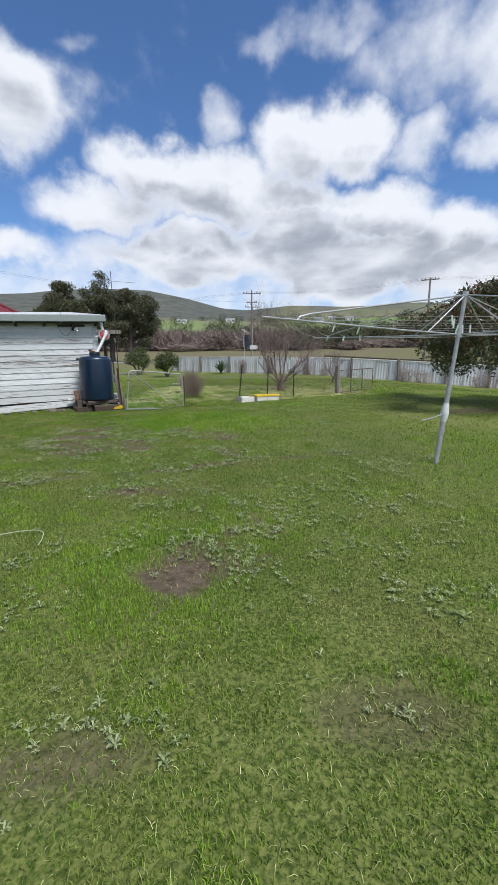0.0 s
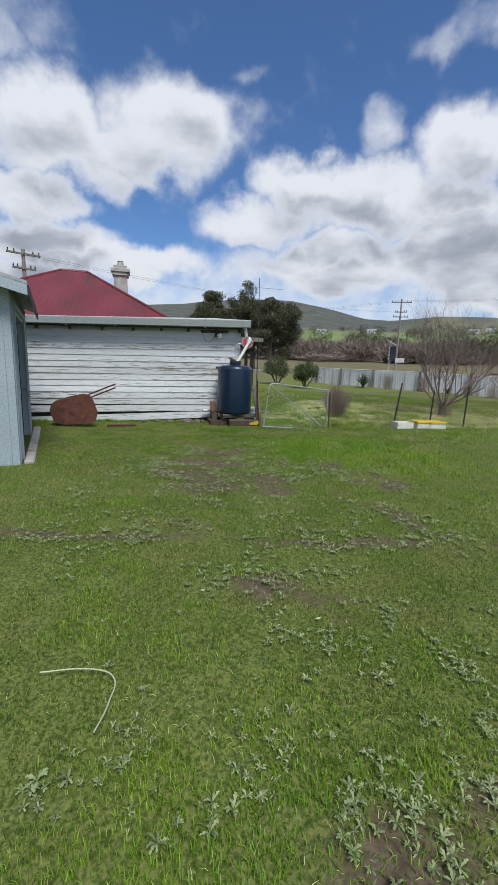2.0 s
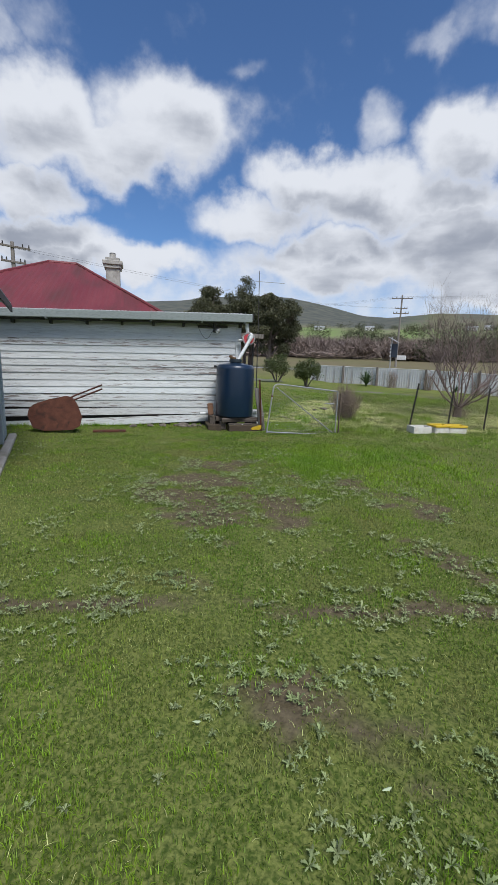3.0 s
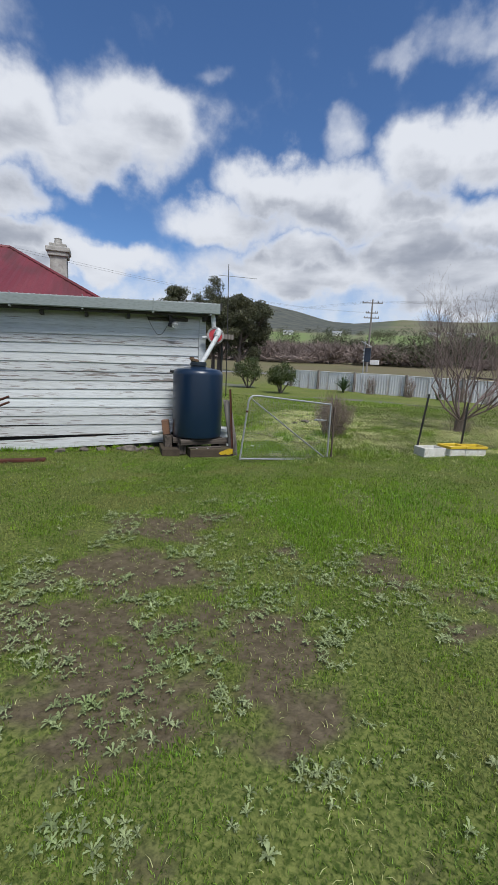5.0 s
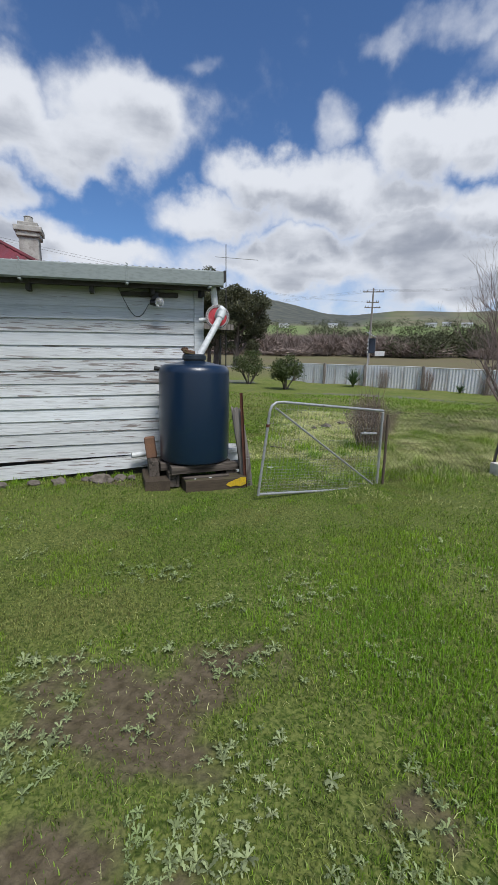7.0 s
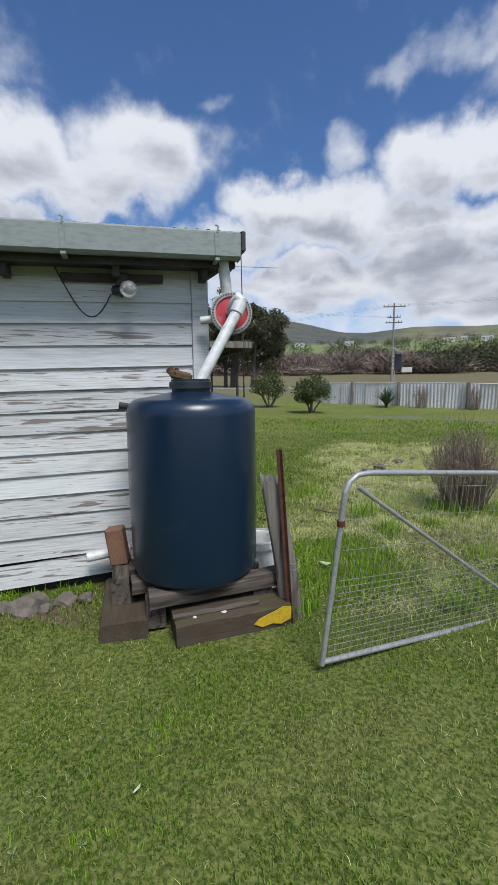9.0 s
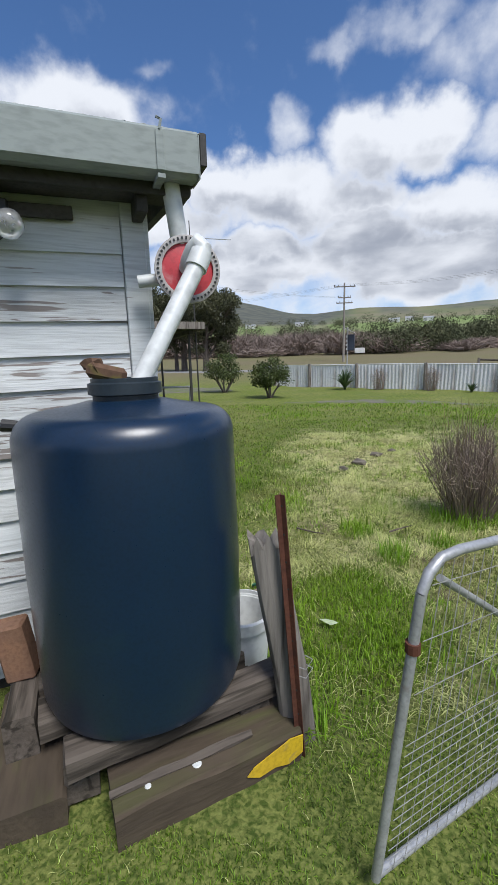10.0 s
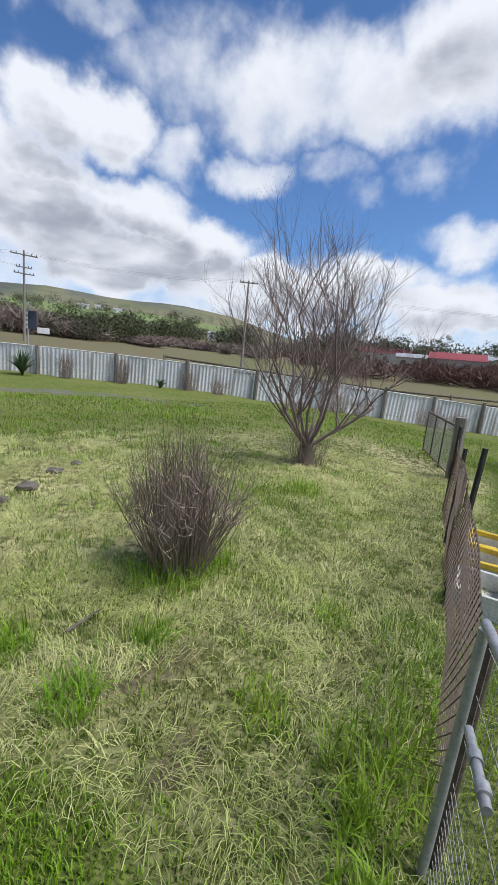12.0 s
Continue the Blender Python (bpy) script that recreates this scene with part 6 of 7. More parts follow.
def build_road():
    n = 60
    vs, fs = [], []
    for k in range(n + 1):
        s = -30 + 130 * k / n
        for j, off in enumerate((4.0, 4.6, 9.6, 10.2)):
            x, y = beyond(s, off)
            vs.append((x, y, ground_z(x, y) + (-0.05 if j in (0, 3) else 0.06)))
    for k in range(n):
        for j in range(3):
            a = k * 4 + j
            fs.append((a, a + 4, a + 5, a + 1))
    tagged(new("road", Geo().add(vs, fs).mesh("road", ROAD)), "pale grey sealed road behind the iron fence", "road", kind="structure")
    f = thing("rail_fence", (0, 0, 0), "two-rail timber roadside fence with grey rails", "fence")
    pts = [beyond(s, 11.5) for s in range(4, 80, 4)]
    for t in (0.28, 0.6):
        for (x0, y0), (x1, y1) in zip(pts, pts[1:]):
            part("rail", Geo().tube([(x0, y0, ground_z(x0, y0) + t), (x1, y1, ground_z(x1, y1) + t)], 0.06, 5), TIMBER_FLAT, f)
    for x, y in pts:
        part("post", Geo().tube([(x, y, ground_z(x, y) - 0.1), (x, y, ground_z(x, y) + 0.72)], 0.08, 6), TIMBER_GREY, f)
    # gravel of the drive across the lawn
    vs, fs, n = [], [], 30
    for k in range(n + 1):
        s = k / n
        x, y = -4.6 + 7.4 * s, 24.6 - 2.2 * s + 1.2 * math.sin(3 * s)
        w = 0.75 * math.sin(math.pi * min(1, s * 1.02 + 0.02)) + 0.1
        for j in range(5):
            q = (j - 2) / 2
            yy = y + w * q
            vs.append((x, yy, ground_z(x, yy) + (0.012 if abs(q) < 0.9 else -0.03)))
    for k in range(n):
        for j in range(4):
            fs.append((k * 5 + j, k * 5 + 5 + j, k * 5 + 6 + j, k * 5 + 1 + j))
    tagged(new("gravel_path", Geo().add(vs, fs).mesh("gravel_path", GRAVEL)), "worn grey gravel track across the lawn", "path", kind="structure")
    vs, fs, n = [], [], 24
    for k in range(n + 1):
        s = k / n
        for j in range(5):
            x = -16 + 7.5 * s + 1.0 * math.sin(j * 1.3)
            y = 27.5 + 6.0 * j / 4 + 1.5 * s
            vs.append((x, y, ground_z(x, y) + (0.015 if 0 < j < 4 and 0 < k < n else -0.04)))
    for k in range(n):
        for j in range(4):
            fs.append((k * 5 + j, k * 5 + 5 + j, k * 5 + 6 + j, k * 5 + 1 + j))
    tagged(new("gravel_yard", Geo().add(vs, fs).mesh("gravel_yard", GRAVEL)), "grey gravel yard beside the carport", "path", kind="structure")


build_road()


def power_pole(x, y, top, arms, rz, label):
    z = ground_z(x, y)
    p = thing("power_pole", (x, y, z), label, "power pole", rz)
    H = top - z
    part("pole", Geo().tube([(0, 0, -0.2), (0, 0, H * 0.5), (0, 0, H)], [0.17, 0.14, 0.11], 10), POLE_WOOD, p, "grey timber pole", True)
    for z0, w in arms:
        a = part("cross_arm", Geo().box(-w / 2, -0.17, H + z0 - 0.06, w / 2, -0.05, H + z0 + 0.06, 0.01), TIMBER_GREY, p)
        for q in (-0.46, -0.28, 0.28, 0.46):
            part("insulator", Geo().lathe([(0.0, 0), (0.035, 0.0), (0.05, 0.06), (0.03, 0.1), (0.045, 0.16), (0.0, 0.2)], 8, (w * q, -0.11, H + z0 + 0.06)), DARK_STEEL, a)
    return p


power_pole(-0.2, 69.7, 12.2, ((-0.5, 2.9), (-1.9, 1.7), (-2.6, 2.2)), 8, "tall grey timber power pole with three cross arms")
power_pole(23.1, 57.0, 11.5, ((-0.25, 2.2),), -25, "tall timber power pole with one cross arm")
power_pole(-24.0, 24.0, 8.6, ((-0.3, 2.0), (-1.2, 1.4)), 60, "timber power pole behind the house")


def cables(a, b, sag, n, spread, label):
    a, b = Vector(a), Vector(b)
    side = (b - a).cross(Vector((0, 0, 1))).normalized()
    for k in range(n):
        off = side * (k - (n - 1) / 2) * spread
        pts = [(a + off).lerp(b + off, t / 14) + Vector((0, 0, -sag * math.sin(math.pi * t / 14))) for t in range(15)]
        single("power_line", Geo().tube(pts, 0.007, 4, False), DARK_STEEL, (0, 0, 0), label, "cable", group="power lines")


cables((-0.2, 69.6, 11.9), (23.1, 57, 11.4), 0.7, 3, 0.9, "thin black power line between the poles")
cables((-0.2, 69.6, 11.9), (-60, 84, 13), 1.6, 3, 0.9, "thin black power line running past the hill")
cables((-0.2, 69.6, 10.3), (-24, 24, 8.3), 0.9, 2, 0.6, "thin black power line to the house")
cables((23.1, 57, 11.4), (62, 30, 10.5), 1.0, 3, 0.9, "thin black power line along the road")


def build_sign():
    x, y = -0.95, 48.9
    z = ground_z(x, y)
    s = thing("solar_sign", (x, y, z), "roadside electronic sign with a tilted solar panel", "road sign", -12)
    part("post", Geo().tube([(0, 0, -0.1), (0, 0, 3.6)], 0.06, 8), GALV, s)
    part("cabinet", Geo().box(0.02, -0.1, 1.55, 0.62, 0.12, 2.95, 0.02), material("dark_blue_cabinet", (0.02, 0.03, 0.05), (0.03, 0.04, 0.06), 3, 0.4, 0.05), s, "dark sign cabinet")
    for k in range(4):
        part("white_mark", Geo().box(-0.12, -0.09, 1.6 + 0.36 * k, 0.0, -0.06, 1.78 + 0.36 * k), HOUSE_WHITE, s)
    part("solar_panel", Geo().box(-0.45, -0.5, -0.02, 0.6, 0.5, 0.02, 0.006).moved(Matrix.Translation((0.1, 0, 3.35)) @ Matrix.Rotation(radians(28), 4, "Y")), ROOF_GREY, s, "pale solar panel")
    part("box", Geo().box(0.66, -0.2, 1.3, 1.5, 0.2, 1.75, 0.02), HOUSE_WHITE, s)


build_sign()


def small_house(az, dist, w, d, h, roof, rz, wall, top, label, name="house", windows=3):
    a = radians(az)
    x, y = -2 - dist * math.sin(a), 8 + dist * math.cos(a)
    z = ground_z(x, y)
    t = thing(name, (x, y, z), label, "house", rz)
    part("wall", Geo().box(-w / 2, -d / 2, -0.3, w / 2, d / 2, h), wall, t)
    e = 0.35
    vs = [(-w / 2 - e, -d / 2 - e, h - 0.05), (w / 2 + e, -d / 2 - e, h - 0.05), (w / 2 + e, d / 2 + e, h - 0.05), (-w / 2 - e, d / 2 + e, h - 0.05), (-w / 2 - e, 0, h + roof), (w / 2 + e, 0, h + roof)]
    part("roof", Geo().add(vs, [(0, 1, 5, 4), (2, 3, 4, 5), (1, 2, 5), (3, 0, 4), (3, 2, 1, 0)]), top, t)
    for k in range(windows):
        x0 = -w / 2 + w * (k + 0.5) / windows
        win = part("window", Geo().box(x0 - 0.5, -d / 2 - 0.05, h * 0.38, x0 + 0.5, -d / 2 + 0.02, h * 0.78, 0.02), HOUSE_WHITE, t)
        part("pane", Geo().box(x0 - 0.42, -d / 2 - 0.06, h * 0.42, x0 + 0.42, -d / 2 - 0.052, h * 0.74), BLACK, win)
    return t


small_house(-54.4, 74, 7.5, 5, 2.4, 1.1, -56, HOUSE_PALE, ROOF_FAR_RED, "pale shed with a bright red iron roof", windows=0)
small_house(-50.0, 78, 6, 5, 2.2, 0.7, -52, HOUSE_PALE, ROOF_GREY, "pale low house with a grey roof")
small_house(-46.5, 96, 10, 7, 2.6, 1.3, -44, HOUSE_PALE, ROOF_RED, "low house with a dull red roof")
small_house(-43.5, 104, 8, 6, 2.6, 1.2, -44, HOUSE_WHITE, ROOF_FAR_RED, "white house with a red roof among trees")
small_house(-25.5, 165, 8, 6, 2.4, 0.9, -28, HOUSE_WHITE, ROOF_GREY, "white house beyond the paddock")
small_house(-28.3, 150, 3.5, 3, 2.6, 0.5, -30, ROOF_FAR_RED, ROOF_FAR_RED, "small red shed beyond the paddock", "red_shed", 0)
small_house(-61.5, 90, 12, 7, 2.6, 1.0, -60, HOUSE_PALE, ROOF_GREY, "long low house with a pale roof")
for az, dist, w in ((9.5, 390, 9), (3.0, 400, 8), (-9.0, 400, 9), (-10.8, 410, 7), (-13.0, 390, 8)):
    small_house(az, dist, w, 6, 2.6, 1.3, az, HOUSE_WHITE, ROOF_GREY, "small white farmhouse far across the valley", "farmhouse", 2)


def scrub(name, spots, mat, label, twiggy, per, seed):
    """A belt of bushes: each spot is (azimuth, distance, width, height)."""
    rng = np.random.default_rng(seed)
    vs, ts, k0 = [], [], 0
    for az, dist, w, h in spots:
        a = math.radians(az)
        x, y = -2 - dist * math.sin(a), 8 + dist * math.cos(a)
        z = ground_z(x, y)
        n = per
        if twiggy:
            base = np.stack([rng.normal(0, w * 0.25, n), rng.normal(0, w * 0.25, n), rng.random(n) * h * 0.55], 1)
            tip = base + np.stack([rng.normal(0, w * 0.26, n), rng.normal(0, w * 0.26, n), rng.uniform(0.05, 0.5, n) * h], 1)
            side = rng.normal(size=(n, 3)) * dist * 0.0006
            v = np.stack([base - side, base + side, tip], 1).reshape(-1, 3) + (x, y, z)
        else:
            d = rng.normal(size=(n, 3))
            d /= np.linalg.norm(d, axis=1)[:, None]
            lump = 1 + 0.35 * np.sin(d[:, 0] * 5 + az) * np.cos(d[:, 1] * 4 + dist)
            c = d * (rng.random(n) ** 0.3 * lump)[:, None] * (w / 2, w / 2, h / 2) + (0, 0, h * 0.5)
            e1, e2 = rng.normal(size=(n, 3)) * w * 0.034, rng.normal(size=(n, 3)) * w * 0.034
            v = np.stack([c, c + e1, c + e2], 1).reshape(-1, 3) + (x, y, z)
        vs.append(v)
        ts.append(np.arange(3 * n).reshape(-1, 3) + k0)
        k0 += 3 * n
    ob = new(name, fast_mesh(name, np.concatenate(vs), np.concatenate(ts), mat))
    tagged(ob, label, "scrub", kind="stuff")


rnd = random.Random(77)
belt = [(rnd.uniform(-9, 33), rnd.uniform(78, 120), rnd.uniform(3, 8), rnd.uniform(1.6, 5.4)) for _ in range(150)]
belt += [(rnd.uniform(-50, -32), rnd.uniform(95, 140), rnd.uniform(4, 7), rnd.uniform(3, 5)) for _ in range(34)]
belt += [(rnd.uniform(-34, -14), rnd.uniform(72, 120), rnd.uniform(2, 5), rnd.uniform(0.8, 2.4)) for _ in range(36)]
scrub("bare_scrub", belt, SCRUB_BROWN, "belt of bare grey-brown scrub across the field", True, 700, 1)
belt = [(rnd.uniform(-15, -5), rnd.uniform(76, 96), rnd.uniform(4, 6.5), rnd.uniform(3.2, 5.2)) for _ in range(26)]
belt += [(rnd.uniform(-32, -12), rnd.uniform(110, 190), rnd.uniform(5, 9), rnd.uniform(4, 7)) for _ in range(26)]
belt += [(rnd.uniform(-75, -36), rnd.uniform(85, 150), rnd.uniform(5, 10), rnd.uniform(4, 8)) for _ in range(70)]
belt += [(rnd.uniform(-5, 14), rnd.uniform(115, 190), rnd.uniform(5, 9), rnd.uniform(3, 7)) for _ in range(18)]
belt += [(rnd.uniform(32, 70), rnd.uniform(80, 150), rnd.uniform(5, 10), rnd.uniform(4, 8)) for _ in range(40)]
scrub("evergreen_scrub", belt, SCRUB_GREEN, "dark green bushes and low trees across the valley", False, 1000, 2)
belt = [(rnd.uniform(-60, -34), rnd.uniform(58, 74), rnd.uniform(2.5, 5), rnd.uniform(2, 3.6)) for _ in range(40)]
scrub("reddish_scrub", belt, material("reddish_scrub", (0.12, 0.06, 0.05), (0.16, 0.10, 0.08), 0.3, 0.95, 0.0, 4, island=0.3), "reddish bare hedge beside the road", True, 260, 3)
belt = [(rnd.uniform(-30, 40), rnd.uniform(230, 460), rnd.uniform(6, 14), rnd.uniform(4, 9)) for _ in range(130)]
scrub("far_trees", belt, SCRUB_GREEN, "scattered dark trees across the far slopes", False, 260, 4)


# ---- grass, straw and weeds ----
def scatter(rng, box, per, near, far):
    x0, y0, x1, y1 = box
    n = int((x1 - x0) * (y1 - y0) * per)
    x, y = rng.uniform(x0, x1, n), rng.uniform(y0, y1, n)
    d = off_way(x, y)
    keep = (d >= near) & (d < far)
    return x[keep], y[keep]


def clear_of_things(x, y):
    """Not on the stand, the house, the shed, nor beyond the yard's edge."""
    u = (x - HX) * 0.839 + (y - HY) * 0.545
    v = -(x - HX) * 0.545 + (y - HY) * 0.839
    ok = ~((u < 0.05) & (v > -0.02))
    ok &= ~((np.abs(x + 3.98) < 0.52) & (np.abs(y - 11.33) < 0.36))
    s = (x + 5.08) * -0.697 + (y - 5.93) * 0.717
    t = -(x + 5.08) * 0.717 - (y - 5.93) * 0.697
    ok &= ~((t > -0.19) & (s > 0.0) & (s < 3.4))
    return ok


def blades(name, x, y, h, w, mat, label, seed, flop=0.45, lie=0.0, comb=0.0):
    """Bent blades of three triangles at the given places."""
    rng = np.random.default_rng(seed)
    n = len(x)
    z = height(x, y) - 0.004
    a = rng.uniform(0, 2 * np.pi, n)
    if comb:
        a = 4 * np.pi * layers(x, y, 0.5, seed + 40) + rng.normal(0, comb, n)
    f = rng.uniform(0.1, 1.0, n) * flop + lie
    dx, dy = np.cos(a), np.sin(a)
    sx, sy = -dy * w / 2, dx * w / 2
    p = np.stack([x, y, z], 1)
    side = np.stack([sx, sy, np.zeros(n)], 1)
    mid = p + np.stack([dx * h * 0.35 * f, dy * h * 0.35 * f, h * 0.58 * np.maximum(0.12, 1 - 0.45 * f)], 1)
    tip = p + np.stack([dx * h * 0.95 * f, dy * h * 0.95 * f, h * np.maximum(0.10, 1 - 0.8 * f)], 1)
    v = np.stack([p - side, p + side, mid + side * 0.75, mid - side * 0.75, tip], 1).reshape(-1, 3)
    k = np.arange(n)[:, None] * 5
    tris = np.concatenate([k + [0, 1, 2], k + [0, 2, 3], k + [3, 2, 4]])
    tagged(new(name, fast_mesh(name, v, tris, mat)), label, "grass", kind="stuff")


def build_lawn():
    rng = np.random.default_rng(5)
    sets = []
    for near, far, per, size in ((0, 1.5, 9500, 0.9), (1.5, 3.2, 4000, 1.25), (3.2, 6.5, 1150, 1.7), (6.5, 13, 330, 2.4)):
        x, y = scatter(rng, (-12, -0.8, 11, 24), per, near, far)
        ok = clear_of_things(x, y) & (rng.random(len(x)) > bare(x, y) * (0.50 + 0.75 * layers(x, y, 0.2, 77))) & (rng.random(len(x)) > 0.86 * dry(x, y))
        x, y = x[ok], y[ok]
        tuft = 0.6 * layers(x, y, 0.42, 51) + 0.4 * layers(x, y, 0.12, 53)
        ok = rng.random(len(x)) < 0.34 + 1.0 * smooth(0.36, 0.62, tuft) - 0.3 * worn(x, y)
        x, y = x[ok], y[ok]
        sets.append((x, y, np.full(len(x), size)))
    x, y, s = (np.concatenate([q[k] for q in sets]) for k in range(3))
    lush = smooth(0.50, 0.74, layers(x, y, 1.9, 61)) + 1.5 * smooth(1.6, 0.5, np.hypot((x + 0.8) / 1.6, (y - 9.1) / 1.3)) + 0.9 * smooth(1.3, 0.4, np.hypot((x + 3.2) / 0.7, (y - 12.25) / 0.7))
    lush = lush * (1 - 0.8 * worn(x, y)) + 0.7 * smooth(0.62, 0.74, layers(x, y, 0.3, 65))
    wild = smooth(0.1, 0.5, y - (12.0 + 0.5 * (x + 1.8))) * smooth(9.5, 11.6, y)
    h = (0.018 + 0.020 * rng.random(len(x)) + 0.018 * np.clip(lush, 0, 1.5)) * (0.8 + 0.25 * s) * (1 + 0.9 * wild * rng.random(len(x)))
    w = (0.0034 + 0.002 * rng.random(len(x))) * s * (1 + 0.4 * wild)
    deep = rng.random(len(x)) < np.clip(lush, 0, 1) * 0.85
    blades("lawn_grass", x[~deep], y[~deep], h[~deep], w[~deep], GRASS, "short mown green lawn grass", 1, 0.85)
    blades("lush_grass", x[deep], y[deep], h[deep], w[deep], GRASS_LUSH, "lush bright green grass", 2, 0.7)
    # dry cut grass lying beyond the gate, a little of it in the lawn
    x, y = scatter(rng, (-4.2, 11.2, 5.5, 19), 5600, 0, 4.5)
    ok = clear_of_things(x, y) & (rng.random(len(x)) < (0.03 + dry(x, y)) * (0.15 + 1.3 * smooth(0.40, 0.62, layers(x, y, 0.26, 33))))
    x, y = x[ok], y[ok]
    n = len(x)
    blades("cut_straw", x, y, rng.uniform(0.05, 0.17, n), rng.uniform(0.0022, 0.0048, n), STRAW, "pale dry cut grass lying about", 3, 0.35, 0.85, 0.8)
    x, y = scatter(rng, (-4.2, 11.6, 5.5, 19), 900, 0, 4.0)
    ok = clear_of_things(x, y) & (rng.random(len(x)) < smooth(0.55, 0.72, layers(x, y, 0.34, 37)) * (0.2 + dry(x, y)))
    x, y = x[ok], y[ok]
    n = len(x)
    blades("green_tufts", x, y, rng.uniform(0.06, 0.16, n), rng.uniform(0.004, 0.008, n), GRASS_LUSH, "fresh green tufts among the cut grass", 8, 0.9, 0.1)
    x, y = scatter(rng, (-6, -0.6, 4, 11.5), 520, 0, 3.5)
    ok = clear_of_things(x, y) & (rng.random(len(x)) < 0.12 + 0.8 * smooth(0.48, 0.68, layers(x, y, 0.6, 91)) + 0.5 * smooth(2.4, 1.2, y) + 0.5 * bare(x, y))
    x, y = x[ok], y[ok]
    n = len(x)
    blades("lawn_straw", x, y, rng.uniform(0.02, 0.055, n), rng.uniform(0.0018, 0.0034, n), STRAW, "scattered pale dry stalks in the lawn", 4, 0.4, 0.7)
    # long tufts beyond the gate and along the fence
    xs, ys, hs = [], [], []
    for cx, cy, r, m, hh in ((-2.75, 13.1, 0.12, 160, 0.30), (-3.0, 13.6, 0.16, 200, 0.28), (-2.3, 13.35, 0.12, 120, 0.28), (-1.75, 12.25, 0.22, 260, 0.30), (-0.9, 12.6, 0.35, 320, 0.22), (-1.3, 12.35, 0.3, 300, 0.24), (-3.4, 11.5, 0.15, 160, 0.28),
                             (-2.0, 13.9, 0.3, 420, 0.34), (-1.7, 14.0, 0.25, 260, 0.3), (-3.6, 12.3, 0.3, 200, 0.2), (0.2, 15.2, 0.25, 220, 0.28), (-2.0, 12.7, 0.15, 120, 0.22), (-3.7, 14.2, 0.3, 220, 0.26), (-1.2, 13.1, 0.15, 120, 0.2), (-2.12, 11.97, 0.12, 150, 0.24), (-2.35, 11.8, 0.13, 150, 0.22), (-1.95, 12.12, 0.12, 150, 0.26)):
        a, q = rng.uniform(0, 6.28, m), r * rng.random(m) ** 0.6
        xs.append(cx + q * np.cos(a)), ys.append(cy + q * np.sin(a)), hs.append(hh * rng.uniform(0.4, 0.95, m))
    for k in range(240):
        u = rng.uniform(-7, -0.9)
        xs.append(HX + u * 0.839 + 0.545 * rng.uniform(0.03, 0.12, 10)), ys.append(HY + u * 0.545 - 0.839 * rng.uniform(0.03, 0.12, 10)), hs.append(rng.uniform(0.05, 0.13, 10))
    x, y, h = np.concatenate(xs), np.concatenate(ys), np.concatenate(hs)
    blades("long_grass", x, y, h, rng.uniform(0.004, 0.009, len(x)), GRASS_LUSH, "long uncut green grass tufts", 6, 1.0)


build_lawn()


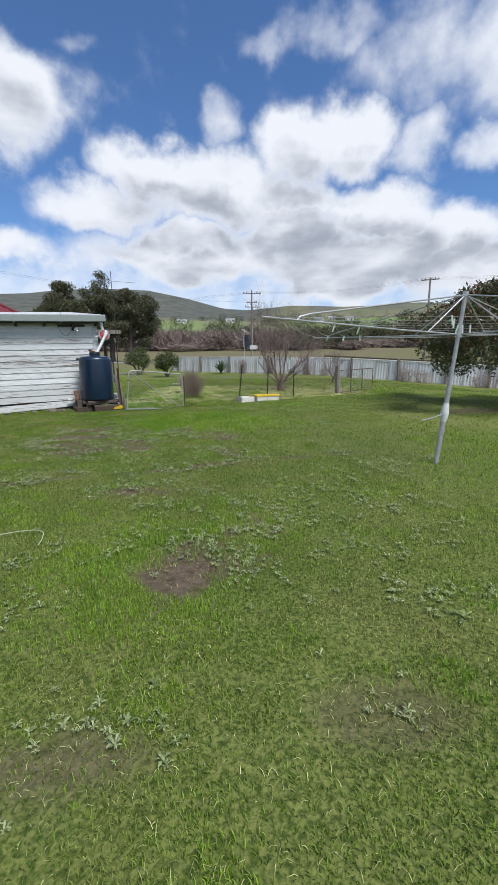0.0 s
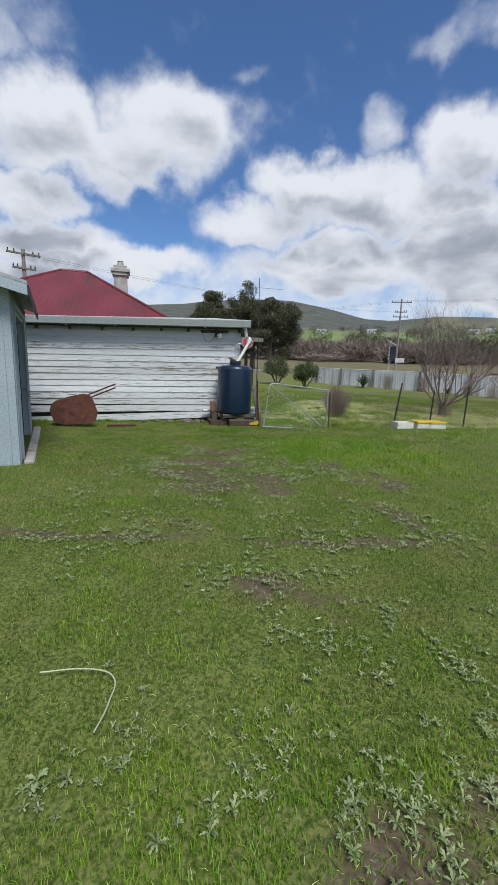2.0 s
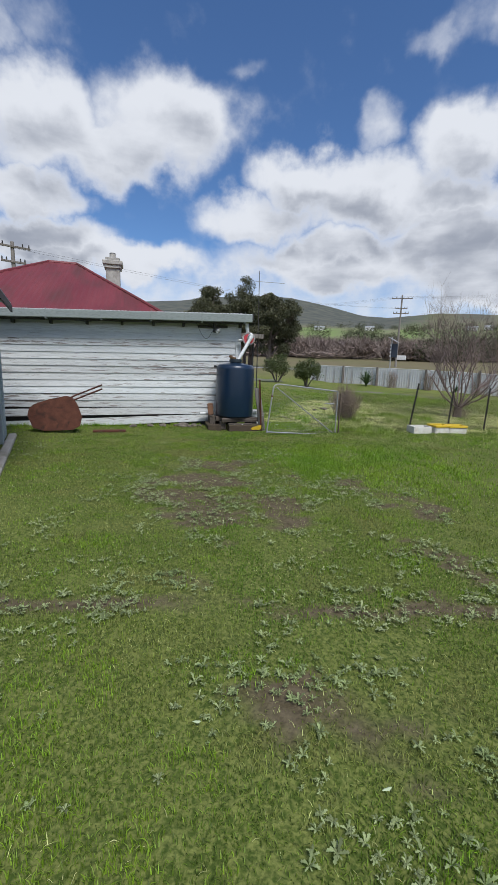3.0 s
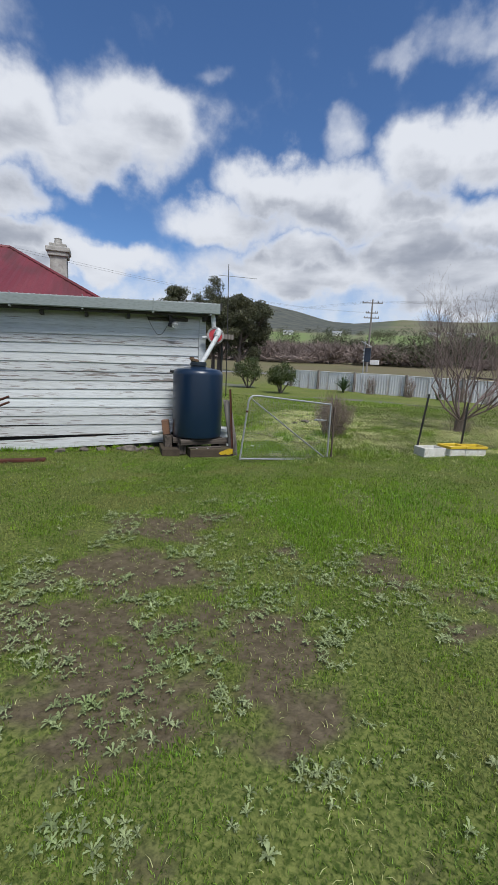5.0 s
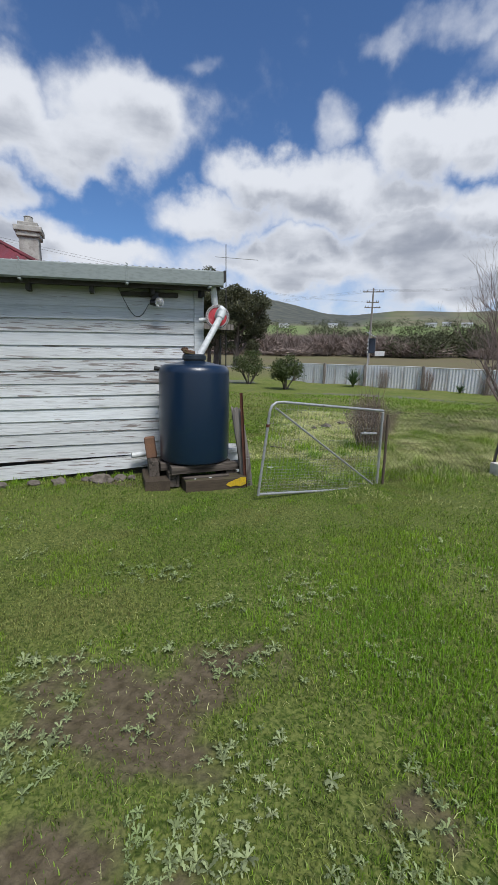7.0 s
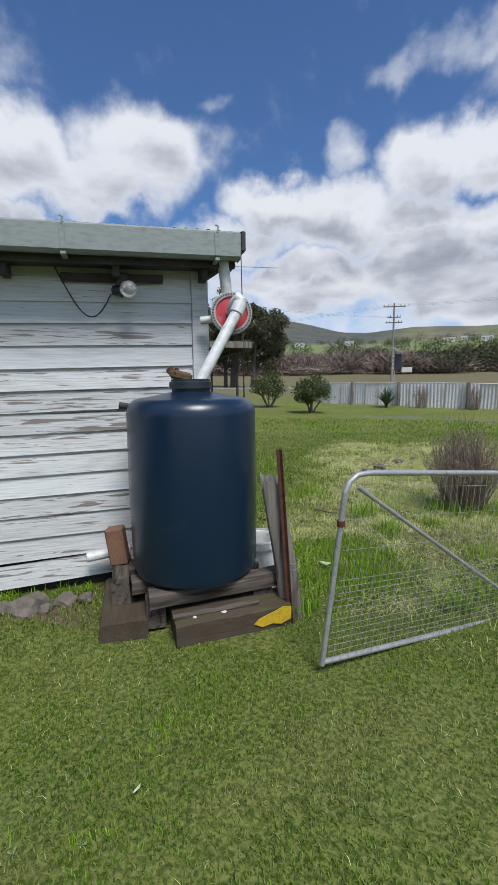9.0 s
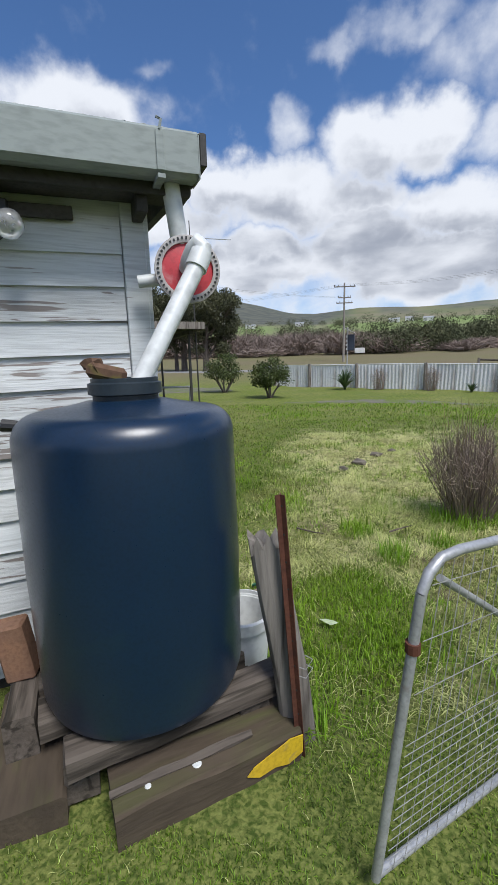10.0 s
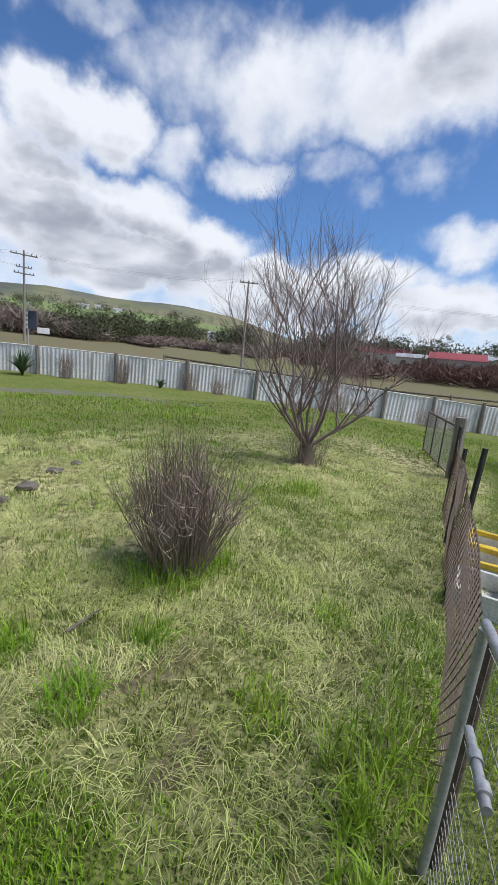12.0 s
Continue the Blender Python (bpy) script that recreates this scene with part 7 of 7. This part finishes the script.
def build_weeds():
    """Flat rosettes of grey-green lobed leaves, thick about the bare patches."""
    rng = np.random.default_rng(9)
    x, y = scatter(rng, (-7, 0.0, 6, 10.4), 1000, 0, 4.5)
    edge, tired = bare(x, y), worn(x, y)
    ring = bare(x + 0.12, y) + bare(x - 0.12, y) + bare(x, y + 0.12) + bare(x, y - 0.12)
    chance = 0.42 * smooth(0.1, 0.9, ring) * (1 - 0.6 * edge) + 0.34 * smooth(0.1, 0.6, tired) * (1 - 0.6 * edge) + 0.30 * smooth(0.54, 0.68, layers(x, y, 1.1, 71)) * smooth(0.9, 2.0, y) + 0.015
    for cx, cy, rx, ry, k in ((0.3, 3.0, 0.55, 0.5, 0.5), (0.55, 3.7, 0.45, 0.45, 0.35), (-0.2, 3.15, 0.3, 0.12, 0.5), (0.6, 4.4, 0.5, 0.3, 0.3), (-0.38, 4.23, 0.15, 0.12, 0.8), (-1.6, 7.0, 0.5, 0.5, 0.4), (-1.9, 6.5, 0.6, 0.3, 0.35)):
        chance = np.maximum(chance, k * smooth(1.2, 0.5, np.hypot((x - cx) / rx, (y - cy) / ry)))
    chance = 0.95 * chance * smooth(0.46, 0.60, layers(x, y, 0.22, 75)) * smooth(10.4, 9.2, y)
    ok = (rng.random(len(x)) < chance) & clear_of_things(x, y)
    x, y = x[ok], y[ok]
    n, m = len(x), 9
    z = height(x, y)
    r = rng.uniform(0.010, 0.023, n) * (1 + 0.7 * rng.random(n) ** 3)
    allv, ts = np.zeros((n, m, 11, 3)), []
    up = np.zeros((n, 3))
    up[:, 2] = 1
    for k in range(m):
        a = 2 * np.pi * k / m + rng.uniform(-0.45, 0.45, n)
        ln = r * rng.uniform(0.55, 1.35, n)
        d = np.stack([np.cos(a), np.sin(a), np.zeros(n)], 1)
        q = np.stack([-np.sin(a), np.cos(a), np.zeros(n)], 1)
        p = np.stack([x, y, z + 0.012], 1)
        L, W = ln[:, None], (ln * rng.uniform(0.11, 0.17, n))[:, None]
        rise = rng.uniform(0.15, 1.0, n)[:, None]

        def at(t, side):
            return p + d * L * t + q * W * side + up * L * (rise * (1.9 * t - 1.25 * t * t) + 0.10 * abs(side))

        # narrow at the foot, two pairs of lobes, a broad blunt tip
        for i, (t, side) in enumerate(((0, 0), (0.30, 0.9), (0.42, 0.45), (0.62, 1.3), (0.72, 0.6), (0.88, 0.95), (1.0, 0.0), (0.88, -0.95), (0.70, -0.6), (0.58, -1.3), (0.34, -0.8))):
            allv[:, k, i] = at(t, side)
        base = (np.arange(n) * m + k)[:, None] * 11
        ts += [base + t for t in ([0, 10, 1], [1, 10, 2], [2, 10, 9], [2, 9, 3], [3, 9, 4], [4, 9, 8], [4, 8, 5], [5, 8, 7], [5, 7, 6])]
    tagged(new("weed_rosettes", fast_mesh("weed_rosettes", allv.reshape(-1, 3), np.concatenate(ts), WEED)), "grey-green flat weed rosettes in the lawn", "weeds", kind="stuff")


build_weeds()
